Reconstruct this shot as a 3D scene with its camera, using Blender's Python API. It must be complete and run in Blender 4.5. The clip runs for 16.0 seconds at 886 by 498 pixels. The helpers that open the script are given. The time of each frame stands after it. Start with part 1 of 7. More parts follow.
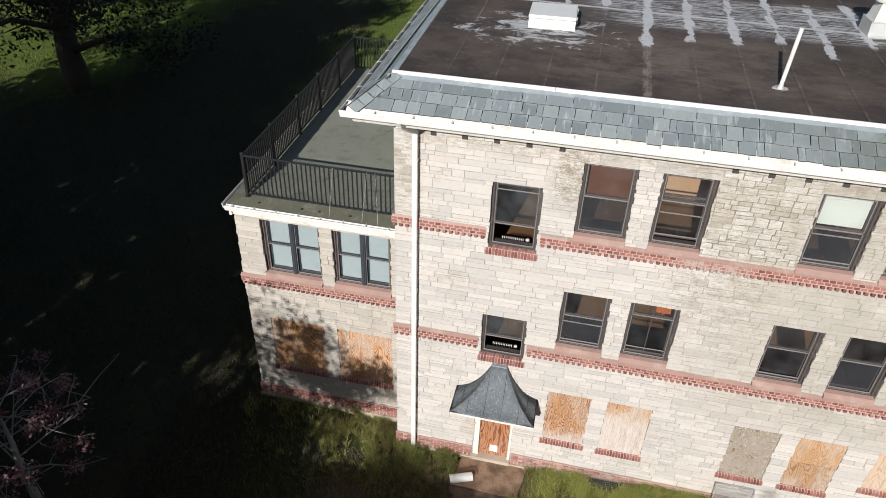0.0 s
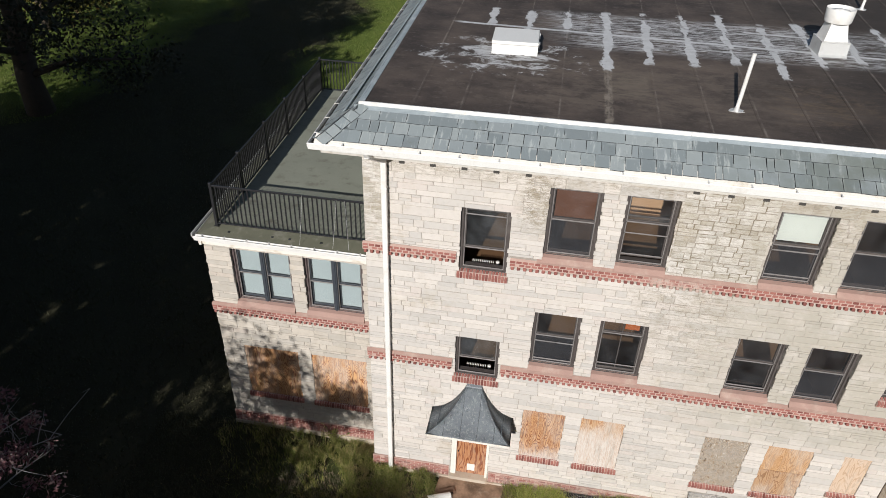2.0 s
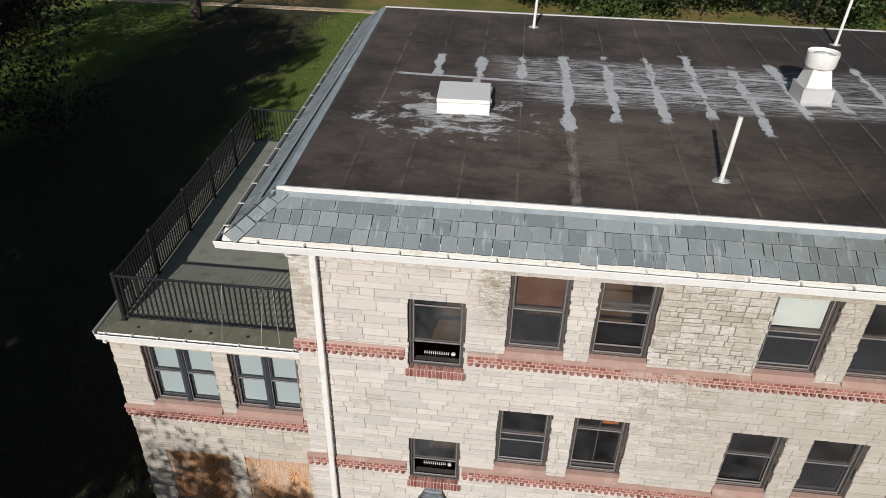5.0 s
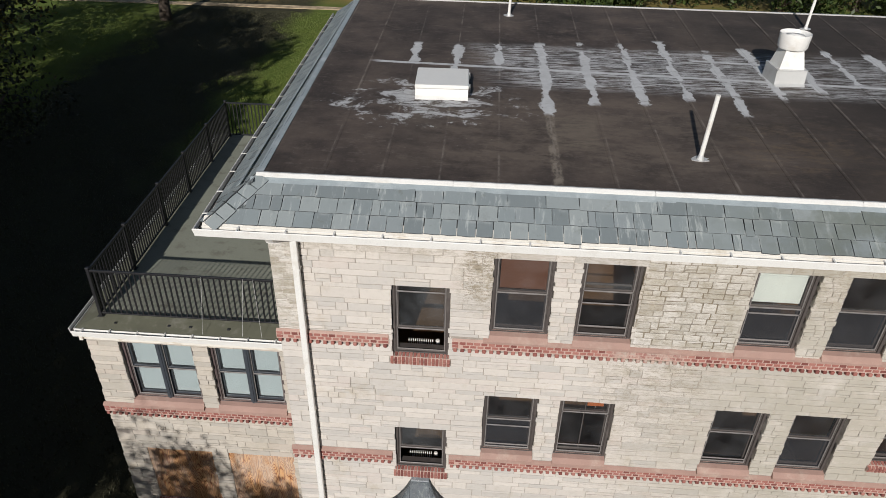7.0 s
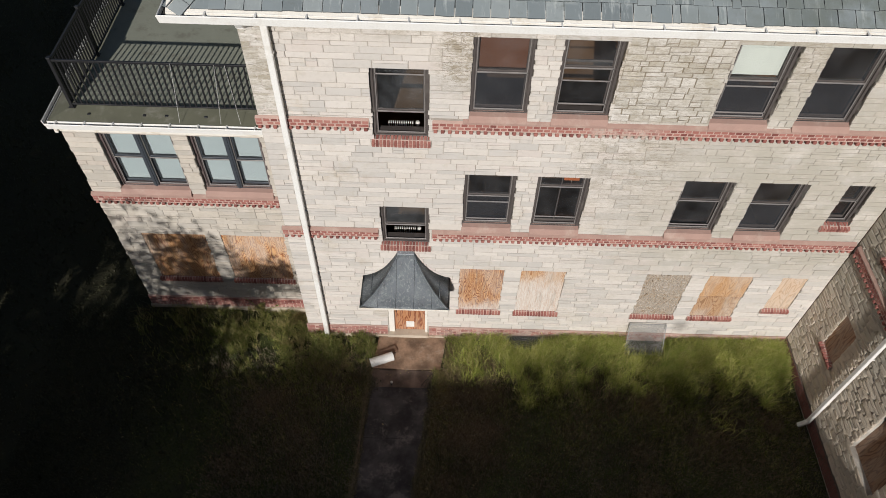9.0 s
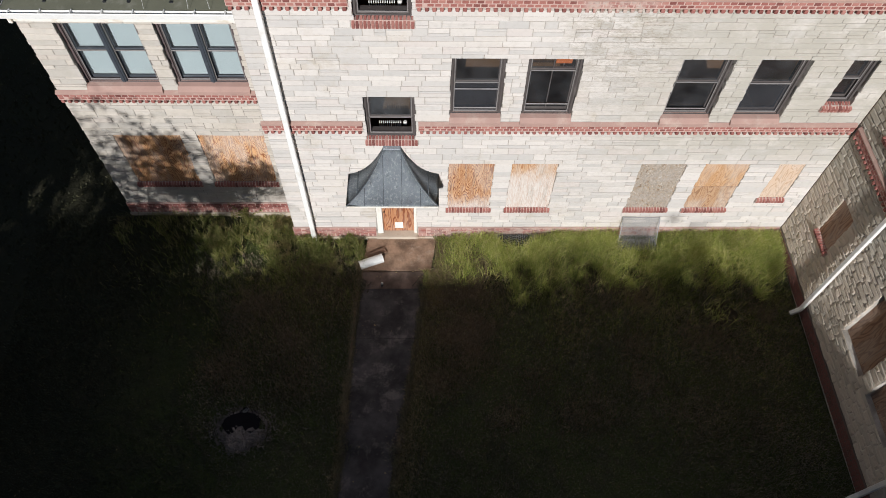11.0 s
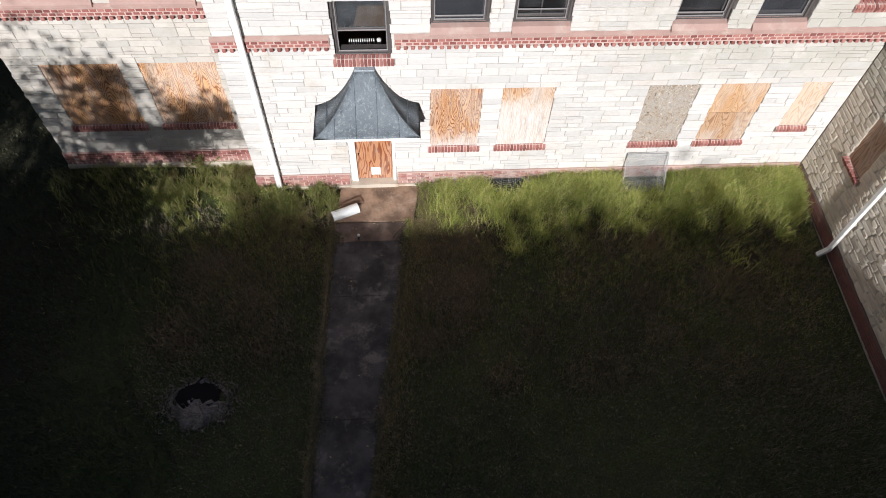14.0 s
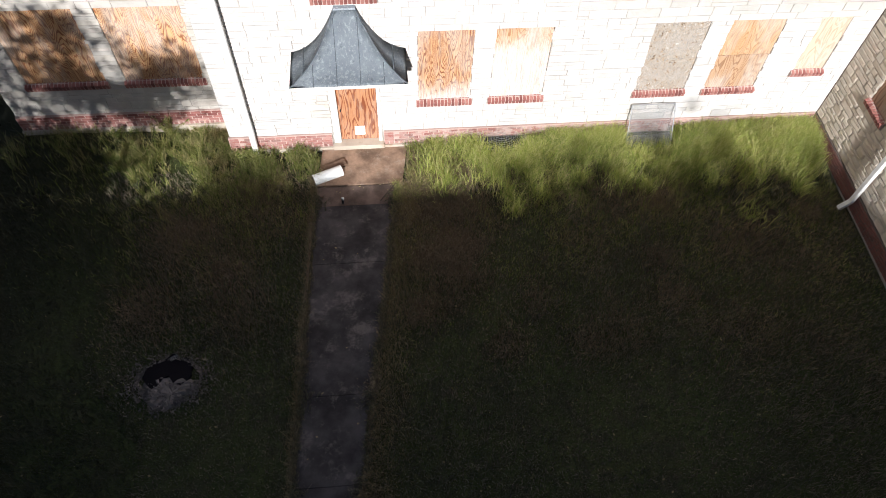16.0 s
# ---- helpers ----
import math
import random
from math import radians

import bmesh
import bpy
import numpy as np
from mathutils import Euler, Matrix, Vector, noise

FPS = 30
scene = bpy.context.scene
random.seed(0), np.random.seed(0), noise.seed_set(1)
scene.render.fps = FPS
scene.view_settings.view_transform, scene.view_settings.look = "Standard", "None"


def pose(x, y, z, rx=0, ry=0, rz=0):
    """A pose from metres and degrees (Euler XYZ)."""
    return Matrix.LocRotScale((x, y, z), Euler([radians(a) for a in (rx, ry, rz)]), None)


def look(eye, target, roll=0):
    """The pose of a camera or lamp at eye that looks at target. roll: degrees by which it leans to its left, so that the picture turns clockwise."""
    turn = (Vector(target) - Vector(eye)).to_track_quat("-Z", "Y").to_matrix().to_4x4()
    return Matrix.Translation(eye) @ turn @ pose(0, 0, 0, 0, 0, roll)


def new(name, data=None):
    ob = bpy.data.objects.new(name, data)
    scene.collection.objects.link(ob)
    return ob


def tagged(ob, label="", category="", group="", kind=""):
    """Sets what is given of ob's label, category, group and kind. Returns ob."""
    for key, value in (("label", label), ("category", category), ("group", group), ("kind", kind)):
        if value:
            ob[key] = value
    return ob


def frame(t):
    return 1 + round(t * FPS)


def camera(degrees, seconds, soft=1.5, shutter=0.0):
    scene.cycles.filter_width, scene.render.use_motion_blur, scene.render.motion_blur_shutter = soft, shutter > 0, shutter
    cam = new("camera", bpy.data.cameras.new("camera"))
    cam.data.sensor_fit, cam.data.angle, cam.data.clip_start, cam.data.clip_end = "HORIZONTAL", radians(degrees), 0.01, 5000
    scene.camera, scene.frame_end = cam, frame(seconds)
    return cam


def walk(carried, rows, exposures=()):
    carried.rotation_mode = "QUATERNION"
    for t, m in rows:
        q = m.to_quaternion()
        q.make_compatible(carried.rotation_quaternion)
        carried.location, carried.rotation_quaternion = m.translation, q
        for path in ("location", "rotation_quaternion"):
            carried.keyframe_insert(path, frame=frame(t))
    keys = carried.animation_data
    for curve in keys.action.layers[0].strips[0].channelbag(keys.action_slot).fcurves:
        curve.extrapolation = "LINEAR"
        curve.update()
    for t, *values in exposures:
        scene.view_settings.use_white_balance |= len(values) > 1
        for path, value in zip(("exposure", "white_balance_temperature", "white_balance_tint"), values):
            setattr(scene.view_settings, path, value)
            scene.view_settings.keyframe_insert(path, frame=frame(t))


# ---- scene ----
cam = camera(64.8, 16.0, soft=0.75)
PATH = [
    (0, (3.71, -12.521, 15.648), (3.376, -10.91, 14.51), 2.0),
    (0.5, (3.698, -12.491, 15.896), (3.385, -10.875, 14.761), 2.0),
    (1, (3.704, -12.535, 15.997), (3.408, -10.911, 14.869), 1.9),
    (1.5, (3.689, -12.546, 15.992), (3.413, -10.914, 14.87), 1.9),
    (2, (3.702, -12.431, 16.041), (3.444, -10.793, 14.924), 1.8),
    (2.5, (3.676, -12.145, 16.052), (3.436, -10.498, 14.943), 1.7),
    (3, (3.655, -11.651, 16.059), (3.432, -9.996, 14.958), 1.6),
    (3.5, (3.641, -11.012, 16.07), (3.434, -9.35, 14.976), 1.6),
    (4, (3.645, -10.32, 16.102), (3.454, -8.649, 15.019), 1.6),
    (4.2, (3.655, -10.09, 16.15), (3.465, -8.421, 15.069), 1.6),
    (5.0, (3.635, -9.80, 16.08), (3.477, -8.124, 15.001), 1.5),
    (6.5, (3.581, -9.875, 15.86), (3.473, -8.194, 14.781), 1.4),
    (7, (3.542, -9.894, 15.836), (3.451, -8.213, 14.756), 1.4),
    (7.5, (3.533, -9.931, 15.859), (3.458, -8.266, 14.755), 1.4),
    (8, (3.451, -9.931, 15.946), (3.41, -8.367, 14.699), 1.5),
    (8.5, (3.434, -9.925, 15.982), (3.419, -8.507, 14.572), 1.7),
    (9, (3.455, -9.886, 16.097), (3.459, -8.635, 14.536), 1.8),
    (9.5, (3.428, -9.874, 16.158), (3.452, -8.799, 14.472), 2.2),
    (9.7, (3.44, -10.02, 16.124), (3.466, -8.96, 14.429), 2.1),
    (12, (3.347, -10.057, 14.583), (3.419, -8.987, 12.895), 2.7),
    (12.5, (3.306, -9.985, 14.219), (3.392, -8.921, 12.528), 3.1),
    (13, (3.357, -10.004, 13.799), (3.444, -8.935, 12.111), 2.8),
    (13.5, (3.352, -9.998, 13.379), (3.448, -8.929, 11.691), 2.8),
    (14, (3.369, -10.035, 12.943), (3.468, -8.963, 11.258), 2.7),
    (14.5, (3.342, -10.092, 12.525), (3.451, -9.013, 10.844), 2.8),
    (15, (3.319, -10.129, 12.132), (3.438, -9.042, 10.457), 2.7),
    (15.5, (3.322, -10.093, 11.773), (3.448, -9.01, 10.096), 2.8),
    (16, (3.306, -10.077, 11.432), (3.439, -8.996, 9.755), 2.7),
]
EXPOSURES = [(0.0, 0.03, 6380, 10), (2.5, -0.08, 6450, 10), (4.0, -0.17, 6500, 10), (7.0, -0.27, 6500, 10), (9.0, -0.27, 6500, 10), (9.5, -0.23, 6400, 10), (12.0, 0.08, 6080, 10), (14.0, 0.33, 5980, 10), (16.0, 0.60, 5980, 10)]
walk(cam, [(t, look(eye, target, roll)) for t, eye, target, roll in PATH], EXPOSURES)

# ---- sky and sun ----
SUN_ELEVATION, SUN_AZIMUTH = 26.6, 188.0          # degrees; the azimuth turns from +y towards +x
world = bpy.data.worlds.new("world")
scene.world = world
world.use_nodes = True
sky = world.node_tree.nodes.new("ShaderNodeTexSky")
sky.sky_type, sky.sun_disc = "NISHITA", False
sky.sun_elevation, sky.sun_rotation = radians(SUN_ELEVATION), radians(SUN_AZIMUTH)
world.node_tree.links.new(sky.outputs[0], world.node_tree.nodes["Background"].inputs[0])
world.node_tree.nodes["Background"].inputs[1].default_value = 0.058
sun = new("sun", bpy.data.lights.new("sun", "SUN"))
sun.data.energy, sun.data.angle, sun.data.color = 5.0, radians(0.53), (1.0, 0.965, 0.92)
SUN_WAY = Vector((math.sin(radians(SUN_AZIMUTH)) * math.cos(radians(SUN_ELEVATION)), math.cos(radians(SUN_AZIMUTH)) * math.cos(radians(SUN_ELEVATION)), math.sin(radians(SUN_ELEVATION))))
sun.matrix_world = look(SUN_WAY * 60, (0, 0, 0))


# ---- materials ----
class Value:
    """A socket of a node tree that can be reckoned with."""

    def __init__(self, tree, socket):
        self.tree, self.socket = tree, socket

    def math(self, operation, *others):
        node = self.tree.nodes.new("ShaderNodeMath")
        node.operation = operation
        for n, v in enumerate((self, *others)):
            if isinstance(v, Value):
                self.tree.links.new(v.socket, node.inputs[n])
            else:
                node.inputs[n].default_value = v
        return Value(self.tree, node.outputs[0])

    def __add__(self, o):
        return self.math("ADD", o)

    def __sub__(self, o):
        return self.math("SUBTRACT", o)

    def __mul__(self, o):
        return self.math("MULTIPLY", o)

    def __rsub__(self, o):
        return self.math("MULTIPLY", -1.0).math("ADD", o)

    def away(self, o):
        return self.math("SUBTRACT", o).math("ABSOLUTE")

    def step(self, low, high, to_low=0.0, to_high=1.0):
        node = self.tree.nodes.new("ShaderNodeMapRange")
        node.interpolation_type = "SMOOTHSTEP"
        for n, v in enumerate((low, high, to_low, to_high)):
            node.inputs[n + 1].default_value = v
        self.tree.links.new(self.socket, node.inputs[0])
        return Value(self.tree, node.outputs[0])

    def ramp(self, colours, constant=False):
        node = self.tree.nodes.new("ShaderNodeValToRGB")
        stops = node.color_ramp.elements
        while len(stops) < len(colours):
            stops.new(0.5)
        for n, c in enumerate(colours):
            stops[n].position = n / len(colours) if constant else n / max(1, len(colours) - 1)
            stops[n].color = (*c, 1)
        node.color_ramp.interpolation = "CONSTANT" if constant else "LINEAR"
        self.tree.links.new(self.socket, node.inputs[0])
        return Value(self.tree, node.outputs[0])


class Paint:
    """A principled material under construction; places are world places unless local is set."""

    def __init__(self, name, rough=0.8, metal=0.0, local=False, gloss=0.5):
        self.material = bpy.data.materials.new(name)
        self.material.use_nodes = True
        self.tree = self.material.node_tree
        self.shader = self.tree.nodes["Principled BSDF"]
        self.shader.inputs["Roughness"].default_value = rough
        self.shader.inputs["Metallic"].default_value = metal
        self.shader.inputs["Specular IOR Level"].default_value = gloss
        if local:
            self.place = self.tree.nodes.new("ShaderNodeTexCoord").outputs["Object"]
        else:
            self.place = self.tree.nodes.new("ShaderNodeNewGeometry").outputs["Position"]
        split = self.tree.nodes.new("ShaderNodeSeparateXYZ")
        self.tree.links.new(self.place, split.inputs[0])
        self.x, self.y, self.z = (Value(self.tree, split.outputs[n]) for n in range(3))

    def noise(self, scale, detail=4.0, stretch=(1, 1, 1), shift=0.0, rough=0.55, twist=0.0):
        m = self.tree.nodes.new("ShaderNodeMapping")
        m.inputs["Scale"].default_value = stretch
        m.inputs["Location"].default_value = (shift, shift * 0.7, shift * 0.3)
        self.tree.links.new(self.place, m.inputs[0])
        node = self.tree.nodes.new("ShaderNodeTexNoise")
        for key, v in (("Scale", scale), ("Detail", detail), ("Roughness", rough), ("Distortion", twist)):
            node.inputs[key].default_value = v
        self.tree.links.new(m.outputs[0], node.inputs[0])
        return Value(self.tree, node.outputs[0])

    def random(self, island):
        if island:
            return Value(self.tree, self.tree.nodes.new("ShaderNodeNewGeometry").outputs["Random Per Island"])
        return Value(self.tree, self.tree.nodes.new("ShaderNodeObjectInfo").outputs["Random"])

    def mix(self, fac, a, b, kind="MIX"):
        node = self.tree.nodes.new("ShaderNodeMix")
        node.data_type, node.blend_type = "RGBA", kind
        for n, v in ((0, fac), (6, a), (7, b)):
            if isinstance(v, Value):
                self.tree.links.new(v.socket, node.inputs[n])
            elif n:
                node.inputs[n].default_value = (*v, 1)
            else:
                node.inputs[0].default_value = v
        return Value(self.tree, node.outputs[2])

    def colour(self, c):
        if isinstance(c, Value):
            self.tree.links.new(c.socket, self.shader.inputs["Base Color"])
        else:
            self.shader.inputs["Base Color"].default_value = (*c, 1)
        return self

    def rough(self, v):
        self.tree.links.new(v.socket, self.shader.inputs["Roughness"])
        return self

    def bump(self, height, strength=0.4, distance=0.01):
        node = self.tree.nodes.new("ShaderNodeBump")
        node.inputs["Strength"].default_value, node.inputs["Distance"].default_value = strength, distance
        self.tree.links.new(height.socket, node.inputs["Height"])
        self.tree.links.new(node.outputs[0], self.shader.inputs["Normal"])
        return self.material


def shade(c, f):
    return tuple(v * f for v in c)


def plain(name, c, rough=0.7, metal=0.0, spread=0.25, scale=3.0, bump=0.15, grain=60.0, dirt=None, gloss=0.5):
    """A surface of one colour with broad and fine variation, and dirt where given."""
    p = Paint(name, rough, metal, gloss=gloss)
    broad = p.noise(scale, 5).ramp([shade(c, 1 - spread), c, shade(c, 1 + spread * 0.7)])
    fine = p.noise(grain, 3, shift=4.0)
    col = p.mix(fine.step(0.35, 0.75, 0.0, 0.35), broad, shade(c, 0.7))
    if dirt:
        col = p.mix(p.noise(2.2, 7, shift=9.0, rough=0.7).step(0.5, 0.72, 0.0, 0.75), col, dirt)
    p.colour(col)
    return p.bump(fine, bump, 0.004)


STONE_TONES = [(0.590, 0.547, 0.505), (0.520, 0.495, 0.465), (0.640, 0.594, 0.545), (0.560, 0.522, 0.484), (0.500, 0.477, 0.452), (0.61, 0.562, 0.51), (0.535, 0.508, 0.478), (0.668, 0.622, 0.573), (0.590, 0.528, 0.488), (0.630, 0.589, 0.548), (0.475, 0.456, 0.432), (0.65, 0.605, 0.562)]

STONE_TONES = [tuple(0.62 * v + 0.38 * m for v, m in zip(c, (0.585, 0.545, 0.502))) for c in STONE_TONES]


def stone_paint(name, island, tones, relief=0.5, old=0.0, veins=0.0, stained=1.0):
    p = Paint(name, 0.85, gloss=0.3)
    tone = p.random(island).ramp(tones, True)
    cloud = p.noise(9.0, 6, rough=0.65)
    col = p.mix(cloud.step(0.45, 0.8, 0.0, 0.38), tone, (0.40, 0.37, 0.33))
    col = p.mix(p.noise(1.1, 6, shift=3.0, rough=0.7).step(0.55, 0.78, 0.0, 0.5), col, (0.38, 0.31, 0.2))
    # weathered, lime-stained band of old masonry
    patch = p.x.away(7.1).step(0.5, 1.7, 1.0, 0.0) * p.z.step(4.0, 7.0, 0.2, 0.9)
    patch = patch.math("MAXIMUM", p.x.away(3.7).step(0.15, 0.6, 1.8, 0.0) * p.z.step(7.9, 8.8))
    patch = patch.math("MAXIMUM", p.x.away(0.25).step(0.1, 0.5, 1.0, 0.0) * p.z.step(6.9, 8.2))
    patch = patch.math("MAXIMUM", p.x.away(9.6).step(0.15, 0.7, 1.0, 0.0) * p.z.step(8.0, 9.0))
    patch = patch.math("MAXIMUM", p.z.step(9.15, 9.5) * 1.0)
    # grime over the upper floors towards the inner corner
    grime = p.x.step(6.0, 9.5) * p.z.step(2.6, 3.8) * p.noise(1.6, 7, (1, 1, 1.5), shift=27.0, rough=0.7).step(0.30, 0.58, 0.22, 0.8) * (0.4 + 0.6 * stained)
    col = p.mix(grime, col, (0.40, 0.372, 0.312))
    blot = p.noise(3.0, 8, (1, 1, 1.8), shift=7.0, rough=0.8).step(0.44, 0.62)
    col = p.mix((patch * blot * (0.52 * stained)).math("MINIMUM", 0.85), col, (0.30, 0.255, 0.185))
    lines = p.noise(4.2, 9, (0.7, 0.7, 3.2), shift=19.0, rough=0.72).away(0.5).step(0.004, 0.03, 1.0, 0.0)
    col = p.mix((patch * lines * 0.55).math("MAXIMUM", lines * veins).math("MINIMUM", 0.8), col, (0.22, 0.185, 0.13))
    # limewash smeared down from the eaves
    smear = (p.z + p.noise(2.5, 7, (1, 1, 2.5), shift=23.0, rough=0.75) * 0.5).step(9.84, 9.92)
    col = p.mix(smear * 0.8, col, (0.70, 0.665, 0.60))
    if old:
        col = p.mix(p.noise(2.4, 7, shift=11.0, rough=0.75).step(0.45, 0.65, 0.0, old), col, (0.27, 0.23, 0.15))
    p.colour(col)
    return p.bump(p.noise(26.0, 8, shift=2.0, rough=0.7), relief, 0.012)


STONE = stone_paint("limestone block", False, STONE_TONES)
STONE_ISLAND = stone_paint("limestone blocks", True, STONE_TONES)
RUBBLE = stone_paint("old rubble stone", True, [(0.62, 0.59, 0.55), (0.54, 0.515, 0.475), (0.66, 0.63, 0.59), (0.47, 0.435, 0.38), (0.67, 0.64, 0.605), (0.59, 0.56, 0.51), (0.64, 0.61, 0.565)], 0.6, 0.34, 0.42, 0.8)
WING_TONES = [(0.90 * r, 0.88 * g, 0.835 * b) for r, g, b in STONE_TONES]
WING_STONE = stone_paint("tan weathered limestone block", False, WING_TONES, 0.6, 0.18)
WING_STONE_ISLAND = stone_paint("tan weathered limestone blocks", True, WING_TONES, 0.6, 0.18)
ROCK_TONES = [(0.94 * r, 0.87 * g, 0.76 * b) for r, g, b in STONE_TONES]
ROCKFACE = stone_paint("rock-faced stone", False, ROCK_TONES, 0.9, 0.15)
ROCKFACE_ISLAND = stone_paint("rock-faced stones", True, ROCK_TONES, 0.9, 0.15)


def mortar_paint():
    p = Paint("lime mortar", 0.95, gloss=0.2)
    col = p.noise(2.3, 7, rough=0.65).step(0.3, 0.7).ramp([(0.28, 0.25, 0.217), (0.41, 0.375, 0.33), (0.53, 0.495, 0.45)])
    old = p.x.away(7.2).step(0.75, 1.5, 1.0, 0.0) * p.z.step(6.2, 7.7)
    p.colour(p.mix(old * p.noise(3.0, 6, shift=5.0).step(0.35, 0.65, 0.2, 0.9), col, (0.22, 0.18, 0.125)))
    return p.bump(p.noise(60.0, 5), 0.5, 0.006)


MORTAR = mortar_paint()


def brick_paint(name, island):
    p = Paint(name, 0.85, gloss=0.3)
    tone = p.random(island).ramp([(0.290, 0.108, 0.090), (0.335, 0.138, 0.114), (0.195, 0.070, 0.060), (0.375, 0.172, 0.142), (0.260, 0.098, 0.083), (0.315, 0.128, 0.108)], True)
    col = p.mix(p.noise(14.0, 6, rough=0.7).step(0.52, 0.78, 0.0, 0.3), tone, (0.44, 0.22, 0.175))
    # lime washed down over the bricks under the repaired masonry
    lime = p.x.away(6.75).step(0.35, 0.9, 1.0, 0.0) * p.z.away(7.4).step(0.3, 0.45, 1.0, 0.0)
    lime = lime.math("MAXIMUM", p.x.step(3.0, 4.6, 0.4, 1.0) * p.z.step(0.45, 0.6, 0.85, 0.0) * p.y.step(-0.4, -0.3))
    col = p.mix(lime * p.noise(6.0, 6, shift=3.0, rough=0.7).step(0.38, 0.6, 0.1, 0.8), col, (0.50, 0.43, 0.37))
    p.colour(col)
    return p.bump(p.noise(45.0, 6), 0.5, 0.006)


BRICK, BRICK_ISLAND = brick_paint("red brick", False), brick_paint("red bricks", True)
# darkened brick and mortar: the east plinth's shade is in the colour
SHADE_BRICK = plain("red brick darkened for shade", (0.165, 0.067, 0.053), 0.9, spread=0.5, scale=5.0, dirt=(0.05, 0.038, 0.03))
SHADE_MORTAR = plain("brick mortar darkened for shade", (0.12, 0.09, 0.075), 0.95, spread=0.3)
BRICK_MORTAR = plain("pinkish brick mortar", (0.50, 0.345, 0.295), 0.95, spread=0.25)
BROWNSTONE = plain("brownstone sill", (0.38, 0.245, 0.205), 0.85, spread=0.25, scale=2.5, dirt=(0.46, 0.36, 0.30))
PLINTH = plain("pale stone plinth", (0.52, 0.44, 0.35), 0.9, spread=0.25, dirt=(0.36, 0.25, 0.17))
WHITE_PAINT = plain("worn white paint", (0.78, 0.745, 0.68), 0.55, spread=0.1, scale=5.0, dirt=(0.50, 0.42, 0.31))
WHITE_METAL = plain("white painted metal", (0.80, 0.79, 0.76), 0.4, spread=0.06, dirt=(0.62, 0.58, 0.52))
GUTTER_INSIDE = plain("gutter silt", (0.06, 0.055, 0.05), 0.9)
BLACK_METAL = plain("black powder-coated metal", (0.018, 0.018, 0.02), 0.45, spread=0.2)
FRAME_PAINT = plain("dark brown-grey window paint", (0.078, 0.066, 0.062), 0.6, spread=0.3, scale=8.0, dirt=(0.125, 0.11, 0.10))
CASING = plain("purple-brown window casing paint", (0.098, 0.074, 0.072), 0.55, spread=0.3, scale=8.0, dirt=(0.17, 0.14, 0.13))
ALUMINIUM = plain("dull aluminium", (0.30, 0.28, 0.27), 0.5, metal=0.35, spread=0.25, scale=6.0, dirt=(0.17, 0.15, 0.14))
BLUE_FRAME = plain("slate-blue window paint", (0.05, 0.058, 0.07), 0.45, spread=0.25, dirt=(0.12, 0.13, 0.14))
GALVANISED = plain("galvanised metal", (0.62, 0.62, 0.61), 0.45, metal=0.3, spread=0.12, dirt=(0.42, 0.40, 0.36))
WIRE = plain("grey wire mesh", (0.34, 0.34, 0.335), 0.5, metal=0.3)
INNER_WALL = plain("tan plaster", (0.44, 0.27, 0.155), 0.9, spread=0.3, scale=1.0)
INNER_FLOOR = plain("dark wooden floor", (0.17, 0.095, 0.05), 0.5, spread=0.3)
INNER_CEILING = plain("off-white ceiling", (0.45, 0.40, 0.33), 0.9)
SHADE_CLOTH = plain("cream roller-shade cloth", (0.60, 0.61, 0.565), 0.85, spread=0.05, bump=0.05)
BLIND_SLAT = plain("pale blue-white blind slat", (0.39, 0.442, 0.452), 0.5, spread=0.10)
DARK_CURTAIN = plain("brown curtain cloth", (0.115, 0.043, 0.021), 0.9, spread=0.2)
ORANGE_GLOW = plain("orange glow colour", (0.40, 0.105, 0.028), 0.9, spread=0.2)
RADIATOR_PAINT = plain("silver radiator paint", (0.75, 0.73, 0.68), 0.45, spread=0.1)
PIT = plain("black wet pit", (0.012, 0.010, 0.012), 0.95, spread=0.4, gloss=0.1)
SAND = plain("pale dug-out sand", (0.21, 0.175, 0.155), 0.95, dirt=(0.05, 0.042, 0.036), spread=0.5, scale=7.0, bump=0.6, grain=40.0)
TIMBER = plain("weathered brown timber", (0.16, 0.095, 0.06), 0.85, spread=0.3, scale=6.0)


